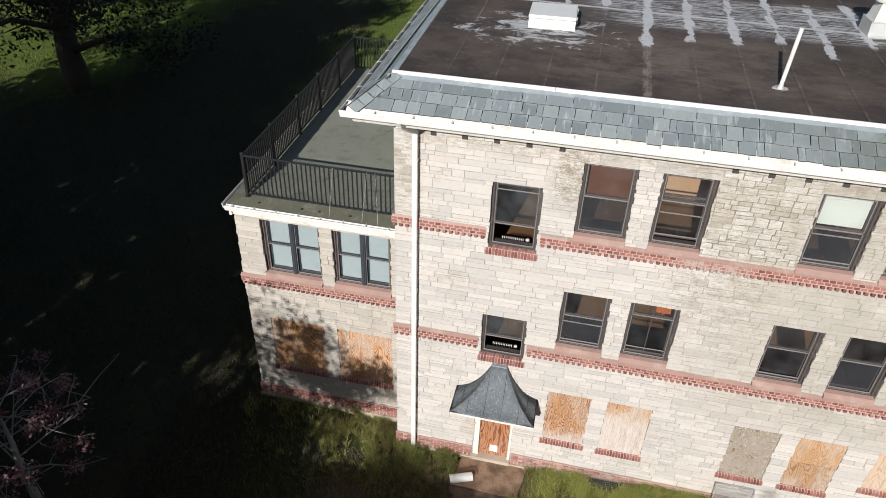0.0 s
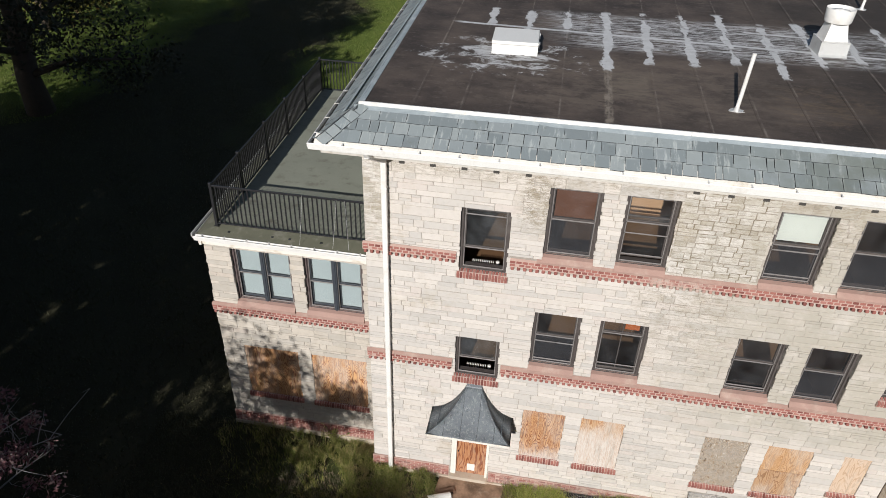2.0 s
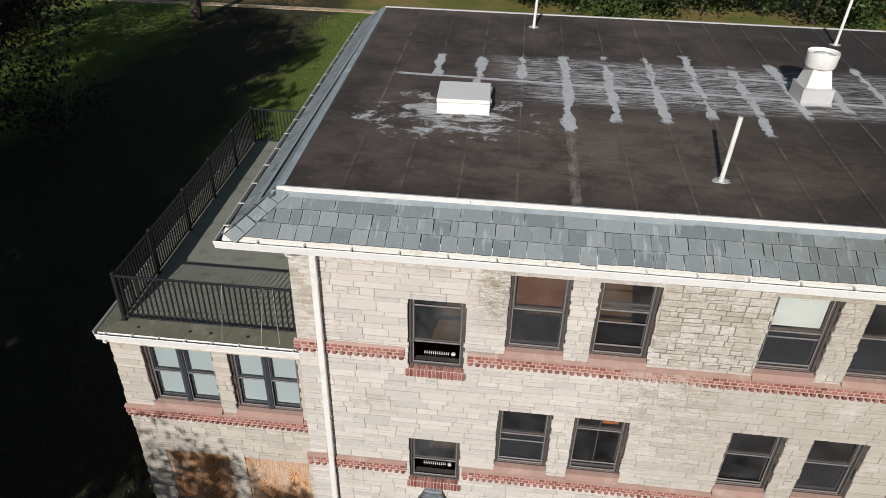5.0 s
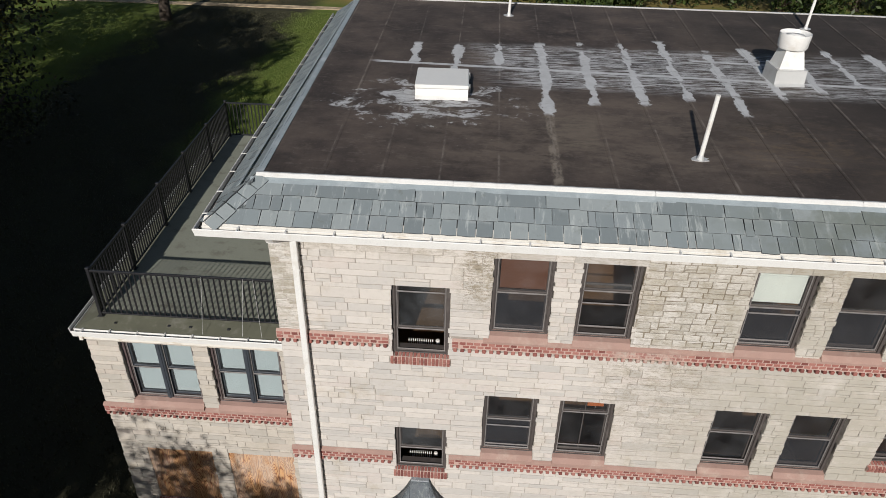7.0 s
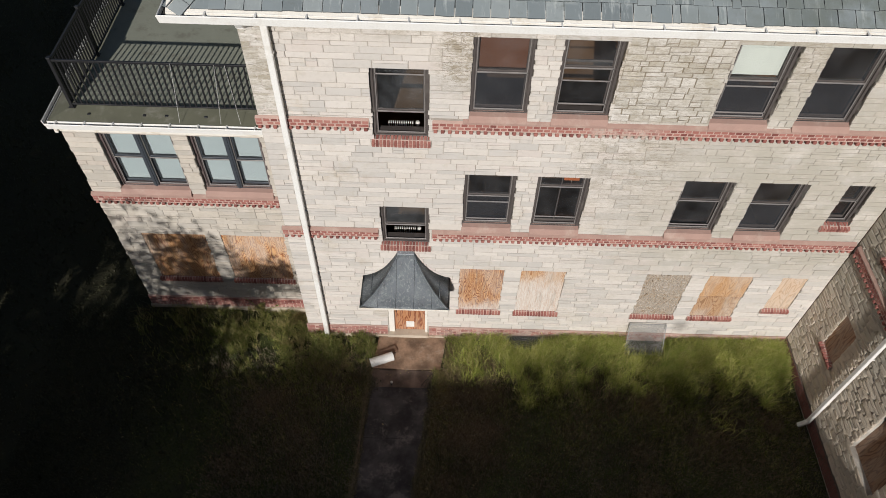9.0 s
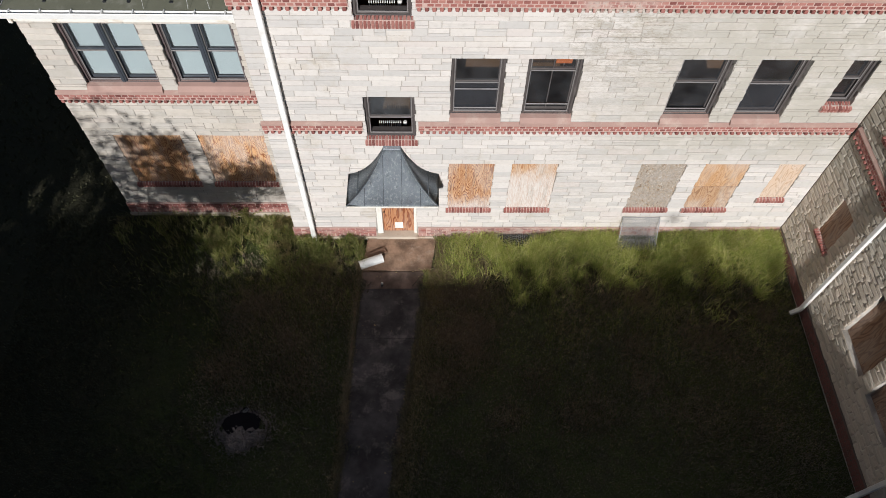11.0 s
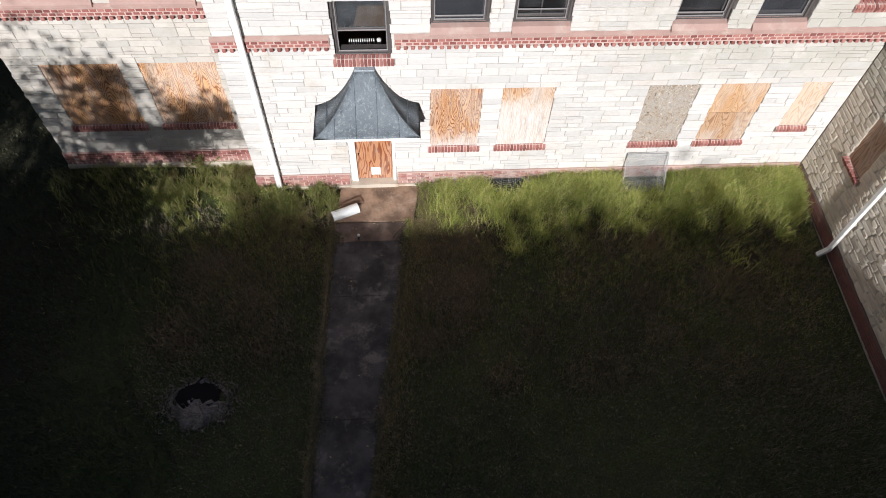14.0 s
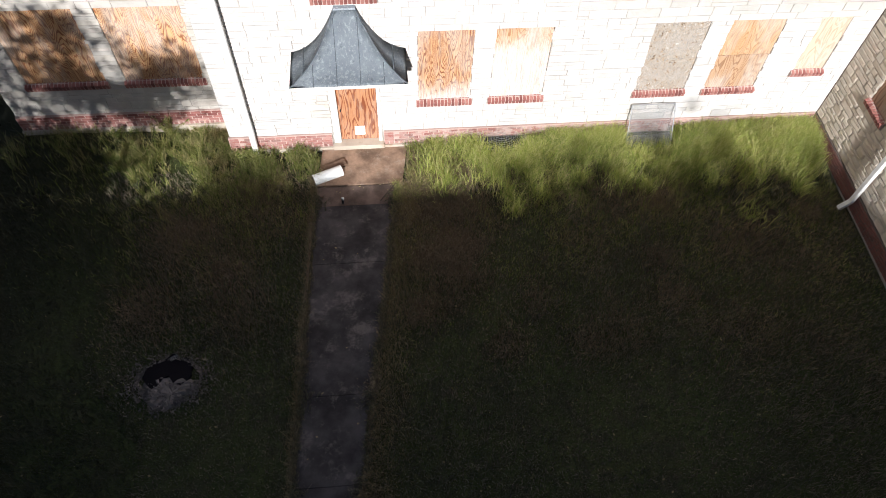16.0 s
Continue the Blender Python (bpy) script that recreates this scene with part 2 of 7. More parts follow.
def slate_paint(name, island):
    p = Paint(name, 0.5, gloss=0.5)
    tone = p.random(island).ramp([(0.225, 0.258, 0.268), (0.250, 0.282, 0.288), (0.200, 0.230, 0.240), (0.278, 0.308, 0.312), (0.236, 0.266, 0.276), (0.178, 0.205, 0.214)], True)
    col = p.mix(p.noise(7.0, 7, rough=0.7).step(0.5, 0.75, 0.0, 0.5), tone, (0.20, 0.222, 0.222))
    # pale run-off streaks down the slope
    streak = p.noise(3.0, 8, (3.2, 0.5, 0.5), shift=6.0, rough=0.75).step(0.54, 0.68, 0.0, 0.75)
    col = p.mix(streak, col, (0.44, 0.47, 0.465))
    local = p.tree.nodes.new("ShaderNodeSeparateXYZ")
    p.tree.links.new(p.tree.nodes.new("ShaderNodeTexCoord").outputs["Object"], local.inputs[0])
    across, up = Value(p.tree, local.outputs[0]), Value(p.tree, local.outputs[1])
    worn = across.away(0.0).step(0.40, 0.47).math("MAXIMUM", up.step(0.60, 0.74) * 0.8) * p.noise(5.0, 6, shift=12.0, rough=0.7).step(0.46, 0.64, 0.0, 0.5)
    col = p.mix(worn, col, (0.40, 0.425, 0.42))
    # dark olive patches at random, and more of them towards the east
    dark_tone = p.noise(4.0, 7, shift=22.0, rough=0.75).step(0.58, 0.72, 0.0, 0.55).math("MAXIMUM", p.x.step(5.5, 10.0, 0.0, 0.8) * p.noise(1.8, 6, shift=28.0, rough=0.7).step(0.30, 0.62))
    col = p.mix(dark_tone, col, (0.135, 0.150, 0.125))
    p.colour(col).rough(p.noise(11.0, 4).step(0.3, 0.7, 0.38, 0.65))
    return p.bump(p.noise(30.0, 6, (1, 1, 1)), 0.5, 0.006)


SLATE = slate_paint("grey slate", False)
SLATE_EDGE = plain("dark broken slate edge", (0.065, 0.073, 0.078), 0.8, spread=0.4)
UNDERLAY = plain("dark roofing underlay", (0.045, 0.049, 0.050), 0.9, spread=0.7, scale=2.0)


def lead_paint():
    p = Paint("weathered lead sheet", 0.68, gloss=0.35)
    col = p.noise(3.0, 7, rough=0.65).ramp([(0.14, 0.165, 0.185), (0.275, 0.305, 0.33), (0.43, 0.46, 0.485)])
    col = p.mix(p.noise(7.0, 8, (3, 3, 0.35), shift=5.0, rough=0.75).step(0.51, 0.64, 0.0, 0.8), col, (0.54, 0.565, 0.575))
    col = p.mix(p.noise(5.0, 7, (2, 2, 0.5), shift=15.0, rough=0.75).step(0.54, 0.68, 0.0, 0.6), col, (0.085, 0.10, 0.115))
    col = p.mix(p.noise(16.0, 6, (2.4, 2.4, 0.22), shift=25.0, rough=0.7).step(0.60, 0.68, 0.0, 0.7), col, (0.62, 0.645, 0.65))
    p.colour(col)
    return p.bump(p.noise(9.0, 6), 0.25, 0.012)


LEAD = lead_paint()
LEAD_SEAM = plain("dark lead seam", (0.085, 0.10, 0.115), 0.6, spread=0.5, dirt=(0.36, 0.385, 0.40))


def plywood_paint(name, light, dark, bleach, rings=20.0, low=0.0):
    """Rotary-cut plywood: long flame figures that follow a stretched noise, bleached in places."""
    p = Paint(name, 0.75, gloss=0.3)
    form = p.noise(1.35, 3, (2.8, 2.8, 0.5), twist=0.2, rough=0.35)
    figure = (form * rings * 6.283).math("SINE")
    col = p.mix(figure.step(0.15, 0.8), light, dark)
    fibre = p.noise(30.0, 4, (3.5, 3.5, 0.12), shift=2.0)
    col = p.mix(p.noise(1.3, 6, (1.6, 1.6, 0.6), shift=8.0, rough=0.65).step(0.40, 0.62, 0.0, bleach), col, (0.60, 0.55, 0.49))
    if low:
        # bleached by rain below a ragged line
        col = p.mix((p.z + p.noise(2.2, 6, (2, 2, 0.7), shift=5.0, rough=0.7) * 1.6).step(low - 0.5, low + 0.35, 0.8, 0.0), col, (0.66, 0.635, 0.60))
    col = p.mix(fibre.step(0.42, 0.68, 0.0, 0.5), col, shade(dark, 1.2))
    col = p.mix(p.noise(5.0, 6, (2.5, 2.5, 0.25), shift=14.0, rough=0.7).step(0.5, 0.68, 0.0, 0.45), col, (0.30, 0.25, 0.20))
    p.colour(col)
    return p.bump(fibre, 0.3, 0.004)


PLYWOOD = plywood_paint("orange plywood", (0.55, 0.31, 0.155), (0.21, 0.072, 0.030), 0.36, 32.0, 2.45)
PLYWOOD_WING = plywood_paint("orange plywood bleached by rain", (0.64, 0.37, 0.175), (0.29, 0.105, 0.042), 0.5, 30.0)
PLYWOOD_RED = plywood_paint("red-brown plywood", (0.46, 0.22, 0.105), (0.21, 0.06, 0.022), 0.15, 14.0)
PLYWOOD_GREY = plywood_paint("bleached plywood", (0.55, 0.36, 0.21), (0.36, 0.18, 0.085), 0.6, 26.0, 3.5)
PLYWOOD_DULL = plywood_paint("dull brown plywood", (0.33, 0.20, 0.125), (0.19, 0.10, 0.06), 0.25, 14.0)
PLYWOOD_PEACH = plywood_paint("pale peach plywood", (0.60, 0.455, 0.335), (0.47, 0.325, 0.22), 0.4, 22.0)
PLYWOOD_TAN = plywood_paint("weathered tan plywood", (0.47, 0.30, 0.175), (0.28, 0.15, 0.08), 0.5, 20.0)
PLYWOOD_PALE = plywood_paint("pale tan plywood", (0.55, 0.34, 0.18), (0.36, 0.19, 0.09), 0.45, 26.0)


def chipboard_paint():
    p = Paint("weathered strand board", 0.85, gloss=0.2)
    chip = p.noise(12.0, 3, (1.3, 1, 0.7), twist=2.0, rough=0.7)
    col = chip.step(0.30, 0.70).ramp([(0.06, 0.048, 0.038), (0.34, 0.22, 0.12), (0.46, 0.41, 0.34), (0.10, 0.08, 0.065), (0.50, 0.46, 0.40), (0.28, 0.19, 0.12), (0.66, 0.62, 0.56)])
    p.colour(p.mix(p.noise(1.5, 4).step(0.4, 0.7, 0.0, 0.25), col, (0.42, 0.385, 0.36)))
    return p.bump(chip, 0.5, 0.006)


STRANDBOARD = chipboard_paint()


def membrane_paint():
    """Brown-black roofing felt with scuffed laps and brushed-on silver coating round the seams."""
    p = Paint("roofing felt", 0.75, gloss=0.35)
    col = p.noise(0.7, 7, rough=0.65).step(0.3, 0.7).ramp([(0.034, 0.026, 0.023), (0.070, 0.054, 0.046), (0.112, 0.086, 0.070)])
    col = p.mix(p.noise(22.0, 5, shift=1.0, rough=0.7).step(0.45, 0.8, 0.0, 0.5), col, (0.10, 0.084, 0.074))
    col = p.mix(p.noise(1.4, 7, shift=14.0, rough=0.7).step(0.55, 0.70, 0.0, 0.6), col, (0.135, 0.108, 0.086))
    col = p.mix(p.noise(1.6, 7, (0.9, 1.5, 1), shift=31.0, rough=0.72).step(0.54, 0.70, 0.0, 0.6), col, (0.034, 0.027, 0.025))
    scuff = p.noise(4.0, 9, (0.7, 1.6, 1), shift=41.0, rough=0.8).step(0.53, 0.64)
    col = p.mix(scuff * p.noise(0.8, 4, shift=43.0).step(0.35, 0.6, 0.15, 0.6), col, (0.165, 0.135, 0.115))
    tan = p.x.away(9.6).step(0.9, 2.2, 1.0, 0.0) * p.y.away(1.6).step(0.6, 1.5, 1.0, 0.0) * p.noise(3.5, 8, (0.6, 1.4, 1), shift=47.0, rough=0.75).step(0.48, 0.62)
    col = p.mix(tan * 0.6, col, (0.19, 0.135, 0.085))
    worn = p.x.away(5.22).step(0.36, 0.44, 1.0, 0.0) * p.y.away(1.85).step(0.55, 0.85, 1.0, 0.0)
    col = p.mix(worn * p.noise(4.0, 7, (0.6, 1.6, 1), shift=8.0, rough=0.7).step(0.38, 0.6, 0.1, 0.75), col, (0.18, 0.15, 0.115))
    dust_haze = p.x.away(5.4).step(1.6, 4.2, 1.0, 0.0) * p.y.away(1.9).step(1.1, 2.3, 1.0, 0.0) * p.noise(2.2, 8, (0.7, 1.2, 1), shift=53.0, rough=0.75).step(0.40, 0.60, 0.1, 0.7)
    col = p.mix(dust_haze, col, (0.150, 0.120, 0.096))
    specks = p.noise(16.0, 5, shift=57.0, rough=0.7).step(0.66, 0.70) * p.noise(0.7, 4, shift=59.0).step(0.45, 0.65, 0.1, 0.8)
    col = p.mix(specks, col, (0.30, 0.27, 0.235))
    # felt turns darker in patches towards the east
    east_tone = p.x.step(6.5, 12.0, 0.0, 0.85) * p.noise(0.9, 6, shift=81.0, rough=0.7).step(0.32, 0.6, 0.3, 1.0)
    col = p.mix(east_tone, col, (0.034, 0.027, 0.022))
    along = (p.x - 1.08 + p.y * 0.02).math("DIVIDE", p.y * 0.0075 + 0.925)
    seam = (along + 0.5).math("FRACT").away(0.5)
    number = (along + 0.5).math("FLOOR")
    wander = p.noise(3.2, 7, (1, 1, 1), shift=5.0, rough=0.72)
    broad = p.noise(1.3, 3, shift=17.0)
    # dusty line on every lap
    lap = (seam + wander * 0.07).step(0.030, 0.065, 1.0, 0.0) * p.noise(2.2, 7, (1.5, 0.8, 1), shift=61.0, rough=0.75).step(0.40, 0.62, 0.05, 0.95)
    col = p.mix(lap * 0.8, col, (0.22, 0.19, 0.165))
    trail = (seam + (wander - 0.5) * 0.16).step(0.05, 0.11, 1.0, 0.0) * number.away(4.0).step(0.1, 0.5, 1.0, 0.0) * p.y.step(2.6, 3.2, 1.0, 0.0)
    col = p.mix(trail * p.noise(4.0, 8, (1.2, 0.7, 1), shift=71.0, rough=0.75).step(0.42, 0.58, 0.1, 0.85), col, (0.25, 0.215, 0.175))
    streak = p.noise(3.4, 8, (0.4, 4.2, 1), shift=3.0, rough=0.8)
    # every seam is coated over a run of its own length
    turn = (number + 0.5) * (1 / 16)
    low = turn.ramp([(v, v, v) for v in (0.9, 0.55, 0.50, 0.545, 0.265, 0.33, 0.34, 0.38, 0.30, 0.40, 0.45, 0.51, 0.43, 0.50, 0.45, 0.50)], True) * 10.0
    high = turn.ramp([(v, v, v) for v in (0.7, 0.70, 0.695, 0.72, 0.73, 0.745, 0.75, 0.785, 0.72, 0.75, 0.70, 0.755, 0.74, 0.72, 0.75, 0.70)], True) * 10.0
    inside = (p.y - low + (wander - 0.5) * 0.5).step(-0.12, 0.12) * (high - p.y).step(-0.12, 0.12)
    ragged = p.noise(5.5, 8, (1, 0.55, 1), shift=25.0, rough=0.75)
    swell = p.noise(1.25, 4, (1.6, 1, 1), shift=51.0, rough=0.6).step(0.26, 0.72, 0.012, 0.150)
    thick = (seam + (ragged - 0.5) * 0.40 - swell).step(-0.015, 0.02, 1.0, 0.0) * broad.step(0.26, 0.38) * inside
    thick = thick * streak.step(0.30, 0.46, 0.35, 1.0)
    cross = ((p.y + p.x * 0.045 - 5.52 + (wander - 0.5) * 0.15).math("ABSOLUTE").step(0.045, 0.085, 1.0, 0.0) * p.x.step(0.9, 1.3)) * wander.step(0.30, 0.38)
    second = (p.y + p.x * 0.045 - 6.75 + (wander - 0.5) * 0.15).math("ABSOLUTE").step(0.04, 0.08, 1.0, 0.0) * p.x.away(9.0).step(0.7, 0.8, 1.0, 0.0)
    cross = cross.math("MAXIMUM", second)
    zone = p.y.away(5.6).step(1.15, 1.7, 1.0, 0.0) * (p.x + (p.y - 5.4) * 0.3).step(2.9, 4.6) 
    wash = zone * streak.step(0.44, 0.57) * p.noise(2.6, 6, shift=37.0, rough=0.7).step(0.34, 0.54, 0.35, 0.9) * p.x.step(8.0, 11.0, 1.0, 0.75)
    splash_place = (p.x - 2.55) * (p.x - 2.55) * 0.24 + (p.y - 3.1) * (p.y - 3.1) * 0.55
    spatter = p.noise(2.1, 9, (0.8, 1.1, 1), shift=21.0, rough=0.78, twist=0.6)
    brushed = p.noise(4.5, 8, (0.5, 3.0, 1), shift=33.0, rough=0.75).step(0.36, 0.52, 0.3, 1.0)
    splash = (spatter - splash_place * 0.14).step(0.43, 0.52) * splash_place.step(0.9, 1.7, 1.0, 0.0) * brushed
    cover = thick.math("MAXIMUM", cross * 0.95).math("MAXIMUM", wash).math("MAXIMUM", splash * 0.9)
    silver = p.noise(5.0, 6, shift=2.0).ramp([(0.42, 0.425, 0.43), (0.64, 0.65, 0.66)])
    p.colour(p.mix(cover.math("MINIMUM", 0.95), col, silver))
    return p.bump(p.noise(35.0, 6, rough=0.7), 0.4, 0.006)


MEMBRANE = membrane_paint()
FLASHING = plain("brushed grey flashing", (0.32, 0.365, 0.385), 0.5, spread=0.35, scale=5.0, dirt=(0.50, 0.53, 0.54))
DECK = plain("greenish weathered roofing deck", (0.245, 0.255, 0.205), 0.85, spread=0.3, scale=0.8, dirt=(0.12, 0.105, 0.08))
DECK_EDGE = plain("mossy deck edge", (0.135, 0.135, 0.095), 0.85, spread=0.3, scale=2.5, dirt=(0.25, 0.24, 0.20))


def paving_paint(name, c, stain):
    p = Paint(name, 0.9, gloss=0.25)
    col = p.noise(1.7, 7, rough=0.65).step(0.3, 0.7).ramp([shade(c, 0.5), c, shade(c, 1.5)])
    col = p.mix(p.noise(2.1, 9, shift=4.0, rough=0.8).step(0.5, 0.66, 0.0, 0.8), col, stain)
    col = p.mix(p.noise(0.9, 6, shift=15.0, rough=0.7).step(0.5, 0.7, 0.0, 0.6), col, shade(c, 0.45))
    p.colour(col)
    return p.bump(p.noise(50.0, 6, rough=0.7), 0.5, 0.006)


SLAB = paving_paint("sandy doorstep concrete", (0.26, 0.17, 0.115), (0.38, 0.30, 0.23))
PATH_STONE = paving_paint("grey-purple path concrete", (0.062, 0.055, 0.055), (0.19, 0.165, 0.15))
PATH_BROWN = paving_paint("brown gritty path concrete", (0.150, 0.108, 0.088), (0.22, 0.18, 0.15))
SIDEWALK = paving_paint("pale far footpath", (0.46, 0.36, 0.24), (0.4, 0.3, 0.2))


def soil_paint():
    p = Paint("lawn ground", 0.95, gloss=0.2)
    col = p.noise(0.35, 6, rough=0.6).ramp([(0.046, 0.058, 0.020), (0.078, 0.090, 0.030), (0.110, 0.108, 0.045)])
    col = p.mix(p.noise(2.5, 7, shift=3.0, rough=0.7).step(0.42, 0.66, 0.0, 0.75), col, (0.075, 0.060, 0.042))
    col = p.mix(p.noise(30.0, 4, shift=7.0).step(0.4, 0.7, 0.0, 0.7), col, (0.028, 0.036, 0.012))
    mown = p.noise(0.5, 5, shift=12.0).ramp([(0.075, 0.115, 0.018), (0.12, 0.165, 0.028), (0.16, 0.18, 0.045)])
    # the trees' shade is painted into the ground as a near-black brown
    tree_shade = p.noise(0.9, 6, shift=31.0, rough=0.65).ramp([(0.026, 0.024, 0.015), (0.044, 0.040, 0.024), (0.052, 0.052, 0.026)])
    tree_shade_zone = (p.x + p.noise(0.4, 4, shift=33.0) * 3.0).step(-3.2, -0.6, 1.0, 0.0)
    col = p.mix(tree_shade_zone * 0.9, col, tree_shade)
    # brighter green painted where the lawn lies in sun
    edge = p.noise(0.3, 4, shift=35.0) * 6.0
    sunlit_lawn = (p.y + edge).step(20.0, 25.0) * (p.x + edge * 0.6).step(-11.5, -9.0).math("MAXIMUM", (p.x + edge).step(-22.0, -19.0, 1.0, 0.0))
    col = p.mix(sunlit_lawn * 0.85, col, mown)
    # a bare dug-over spot in the lawn
    bare = ((p.x - 10.78).math("POWER", 2.0) + (p.y - -2.25).math("POWER", 2.0) * 1.6 + p.noise(4.0, 5, shift=9.0) * 0.25).step(0.22, 0.36, 1.0, 0.0)
    col = p.mix(bare * 0.8, col, (0.045, 0.030, 0.024))
    far = p.y.step(53.0, 56.0) * p.noise(0.12, 4, shift=2.0).step(0.4, 0.6)
    p.colour(p.mix(far * 0.8, col, (0.26, 0.19, 0.07)))
    return p.bump(p.noise(18.0, 8, rough=0.75), 0.8, 0.05)


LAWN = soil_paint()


def leaf_paint(name, tones, rough=0.55, dry=None, thin=0.0):
    p = Paint(name, rough, gloss=0.35)
    col = p.random(True).ramp(tones)
    col = p.mix(p.noise(0.9, 3).step(0.4, 0.7, 0.0, 0.4), col, shade(tones[0], 0.75))
    if dry:
        col = p.mix(p.noise(1.1, 7, shift=6.0, rough=0.7).step(0.50, 0.66, 0.0, 0.7), col, dry)
    p.colour(col)
    if thin:
        # part of the light passes through the blade
        veil, mix = p.tree.nodes.new("ShaderNodeBsdfTranslucent"), p.tree.nodes.new("ShaderNodeMixShader")
        mix.inputs[0].default_value = thin
        p.tree.links.new(col.socket, veil.inputs[0])
        p.tree.links.new(p.shader.outputs[0], mix.inputs[1])
        p.tree.links.new(veil.outputs[0], mix.inputs[2])
        p.tree.links.new(mix.outputs[0], p.tree.nodes["Material Output"].inputs[0])
    return p.bump(p.noise(20.0, 2), 0.1, 0.004)


GRASS_BLADE = leaf_paint("long grass", [(0.11, 0.155, 0.030), (0.21, 0.250, 0.052), (0.37, 0.37, 0.11), (0.52, 0.435, 0.23), (0.17, 0.200, 0.042)], dry=(0.36, 0.25, 0.14), thin=0.35)
TUFT_BLADE = leaf_paint("tall bright grass", [(0.22, 0.29, 0.050), (0.40, 0.46, 0.10), (0.55, 0.55, 0.17), (0.66, 0.58, 0.28), (0.30, 0.36, 0.065)], thin=0.35)
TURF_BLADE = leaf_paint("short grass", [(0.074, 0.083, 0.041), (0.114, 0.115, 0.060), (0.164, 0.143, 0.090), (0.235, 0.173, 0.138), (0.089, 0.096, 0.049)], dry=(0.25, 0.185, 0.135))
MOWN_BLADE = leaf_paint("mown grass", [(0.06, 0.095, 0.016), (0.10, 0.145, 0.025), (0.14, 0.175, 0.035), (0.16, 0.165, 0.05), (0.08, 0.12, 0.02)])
# darker copy of the lawn blades, with the trees' shade in its tones
SHADE_BLADE = leaf_paint("thin grass toned dark for tree shade", [(0.040, 0.044, 0.020), (0.062, 0.062, 0.030), (0.078, 0.070, 0.040), (0.050, 0.054, 0.024)])
DEAD_BLADE = leaf_paint("dead brown grass", [(0.20, 0.145, 0.085), (0.31, 0.225, 0.14), (0.15, 0.105, 0.065), (0.25, 0.20, 0.10)])
STRAW_BLADE = leaf_paint("dry straw", [(0.26, 0.20, 0.10), (0.36, 0.28, 0.15), (0.20, 0.16, 0.08)])
LEAF_GREEN = leaf_paint("dark green leaves", [(0.022, 0.040, 0.010), (0.040, 0.065, 0.014), (0.060, 0.080, 0.020), (0.032, 0.055, 0.014)])
# the large tree's shade is put into these leaf tones
LEAF_SHADED = leaf_paint("olive-brown leaves darkened for shade", [(0.016, 0.020, 0.009), (0.028, 0.032, 0.014), (0.040, 0.034, 0.018), (0.022, 0.028, 0.010)])
LEAF_YELLOW = leaf_paint("turning leaves", [(0.05, 0.06, 0.012), (0.13, 0.11, 0.02), (0.09, 0.09, 0.018), (0.15, 0.09, 0.02)])
LEAF_PURPLE = leaf_paint("purple plum leaves", [(0.17, 0.06, 0.07), (0.30, 0.15, 0.15), (0.11, 0.035, 0.05), (0.42, 0.29, 0.26)])
BARK = plain("grey-brown bark", (0.085, 0.065, 0.05), 0.95, spread=0.35, scale=5.0, bump=0.9, grain=25.0)
TWIG_BARK = plain("pale grey twig bark", (0.36, 0.34, 0.33), 0.9, spread=0.3, scale=8.0)


def glass_paint():
    """Clear window glass: mirrors a little face on, much at a slant."""
    m = bpy.data.materials.new("window glass")
    m.use_nodes = True
    t = m.node_tree
    t.nodes.remove(t.nodes["Principled BSDF"])
    clear, mirror, mix, slant = (t.nodes.new("ShaderNode" + k) for k in ("BsdfTransparent", "BsdfGlossy", "MixShader", "Fresnel"))
    clear.inputs[0].default_value = (0.80, 0.84, 0.84, 1)
    mirror.inputs["Roughness"].default_value = 0.03
    slant.inputs[0].default_value = 1.6
    t.links.new(slant.outputs[0], mix.inputs[0])
    t.links.new(clear.outputs[0], mix.inputs[1])
    t.links.new(mirror.outputs[0], mix.inputs[2])
    # a pale diffuse film that stands in for reflected haze on the panes
    dust_haze, film, cloud = (t.nodes.new("ShaderNode" + k) for k in ("BsdfDiffuse", "MixShader", "TexNoise"))
    dust_haze.inputs[0].default_value = (0.62, 0.64, 0.68, 1)
    cloud.inputs["Scale"].default_value, cloud.inputs["Detail"].default_value = 2.5, 6
    place, spread = t.nodes.new("ShaderNodeNewGeometry"), t.nodes.new("ShaderNodeMapRange")
    t.links.new(place.outputs["Position"], cloud.inputs[0])
    for n, v in enumerate((0.3, 0.75, 0.012, 0.060)):
        spread.inputs[n + 1].default_value = v
    t.links.new(cloud.outputs[0], spread.inputs[0])
    t.links.new(spread.outputs[0], film.inputs[0])
    t.links.new(mix.outputs[0], film.inputs[1])
    t.links.new(dust_haze.outputs[0], film.inputs[2])
    t.links.new(film.outputs[0], t.nodes["Material Output"].inputs[0])
    return m


GLASS = glass_paint()


def screen_paint():
    """Grey insect netting, too fine to draw by threads: half of the light passes."""
    m = bpy.data.materials.new("insect netting")
    m.use_nodes = True
    t = m.node_tree
    clear, mix = t.nodes.new("ShaderNodeBsdfTransparent"), t.nodes.new("ShaderNodeMixShader")
    shader = t.nodes["Principled BSDF"]
    shader.inputs["Base Color"].default_value = (0.029, 0.031, 0.037, 1)
    shader.inputs["Roughness"].default_value = 0.6
    mix.inputs[0].default_value = 0.55
    t.links.new(clear.outputs[0], mix.inputs[1])
    t.links.new(shader.outputs[0], mix.inputs[2])
    t.links.new(mix.outputs[0], t.nodes["Material Output"].inputs[0])
    return m


NETTING = screen_paint()


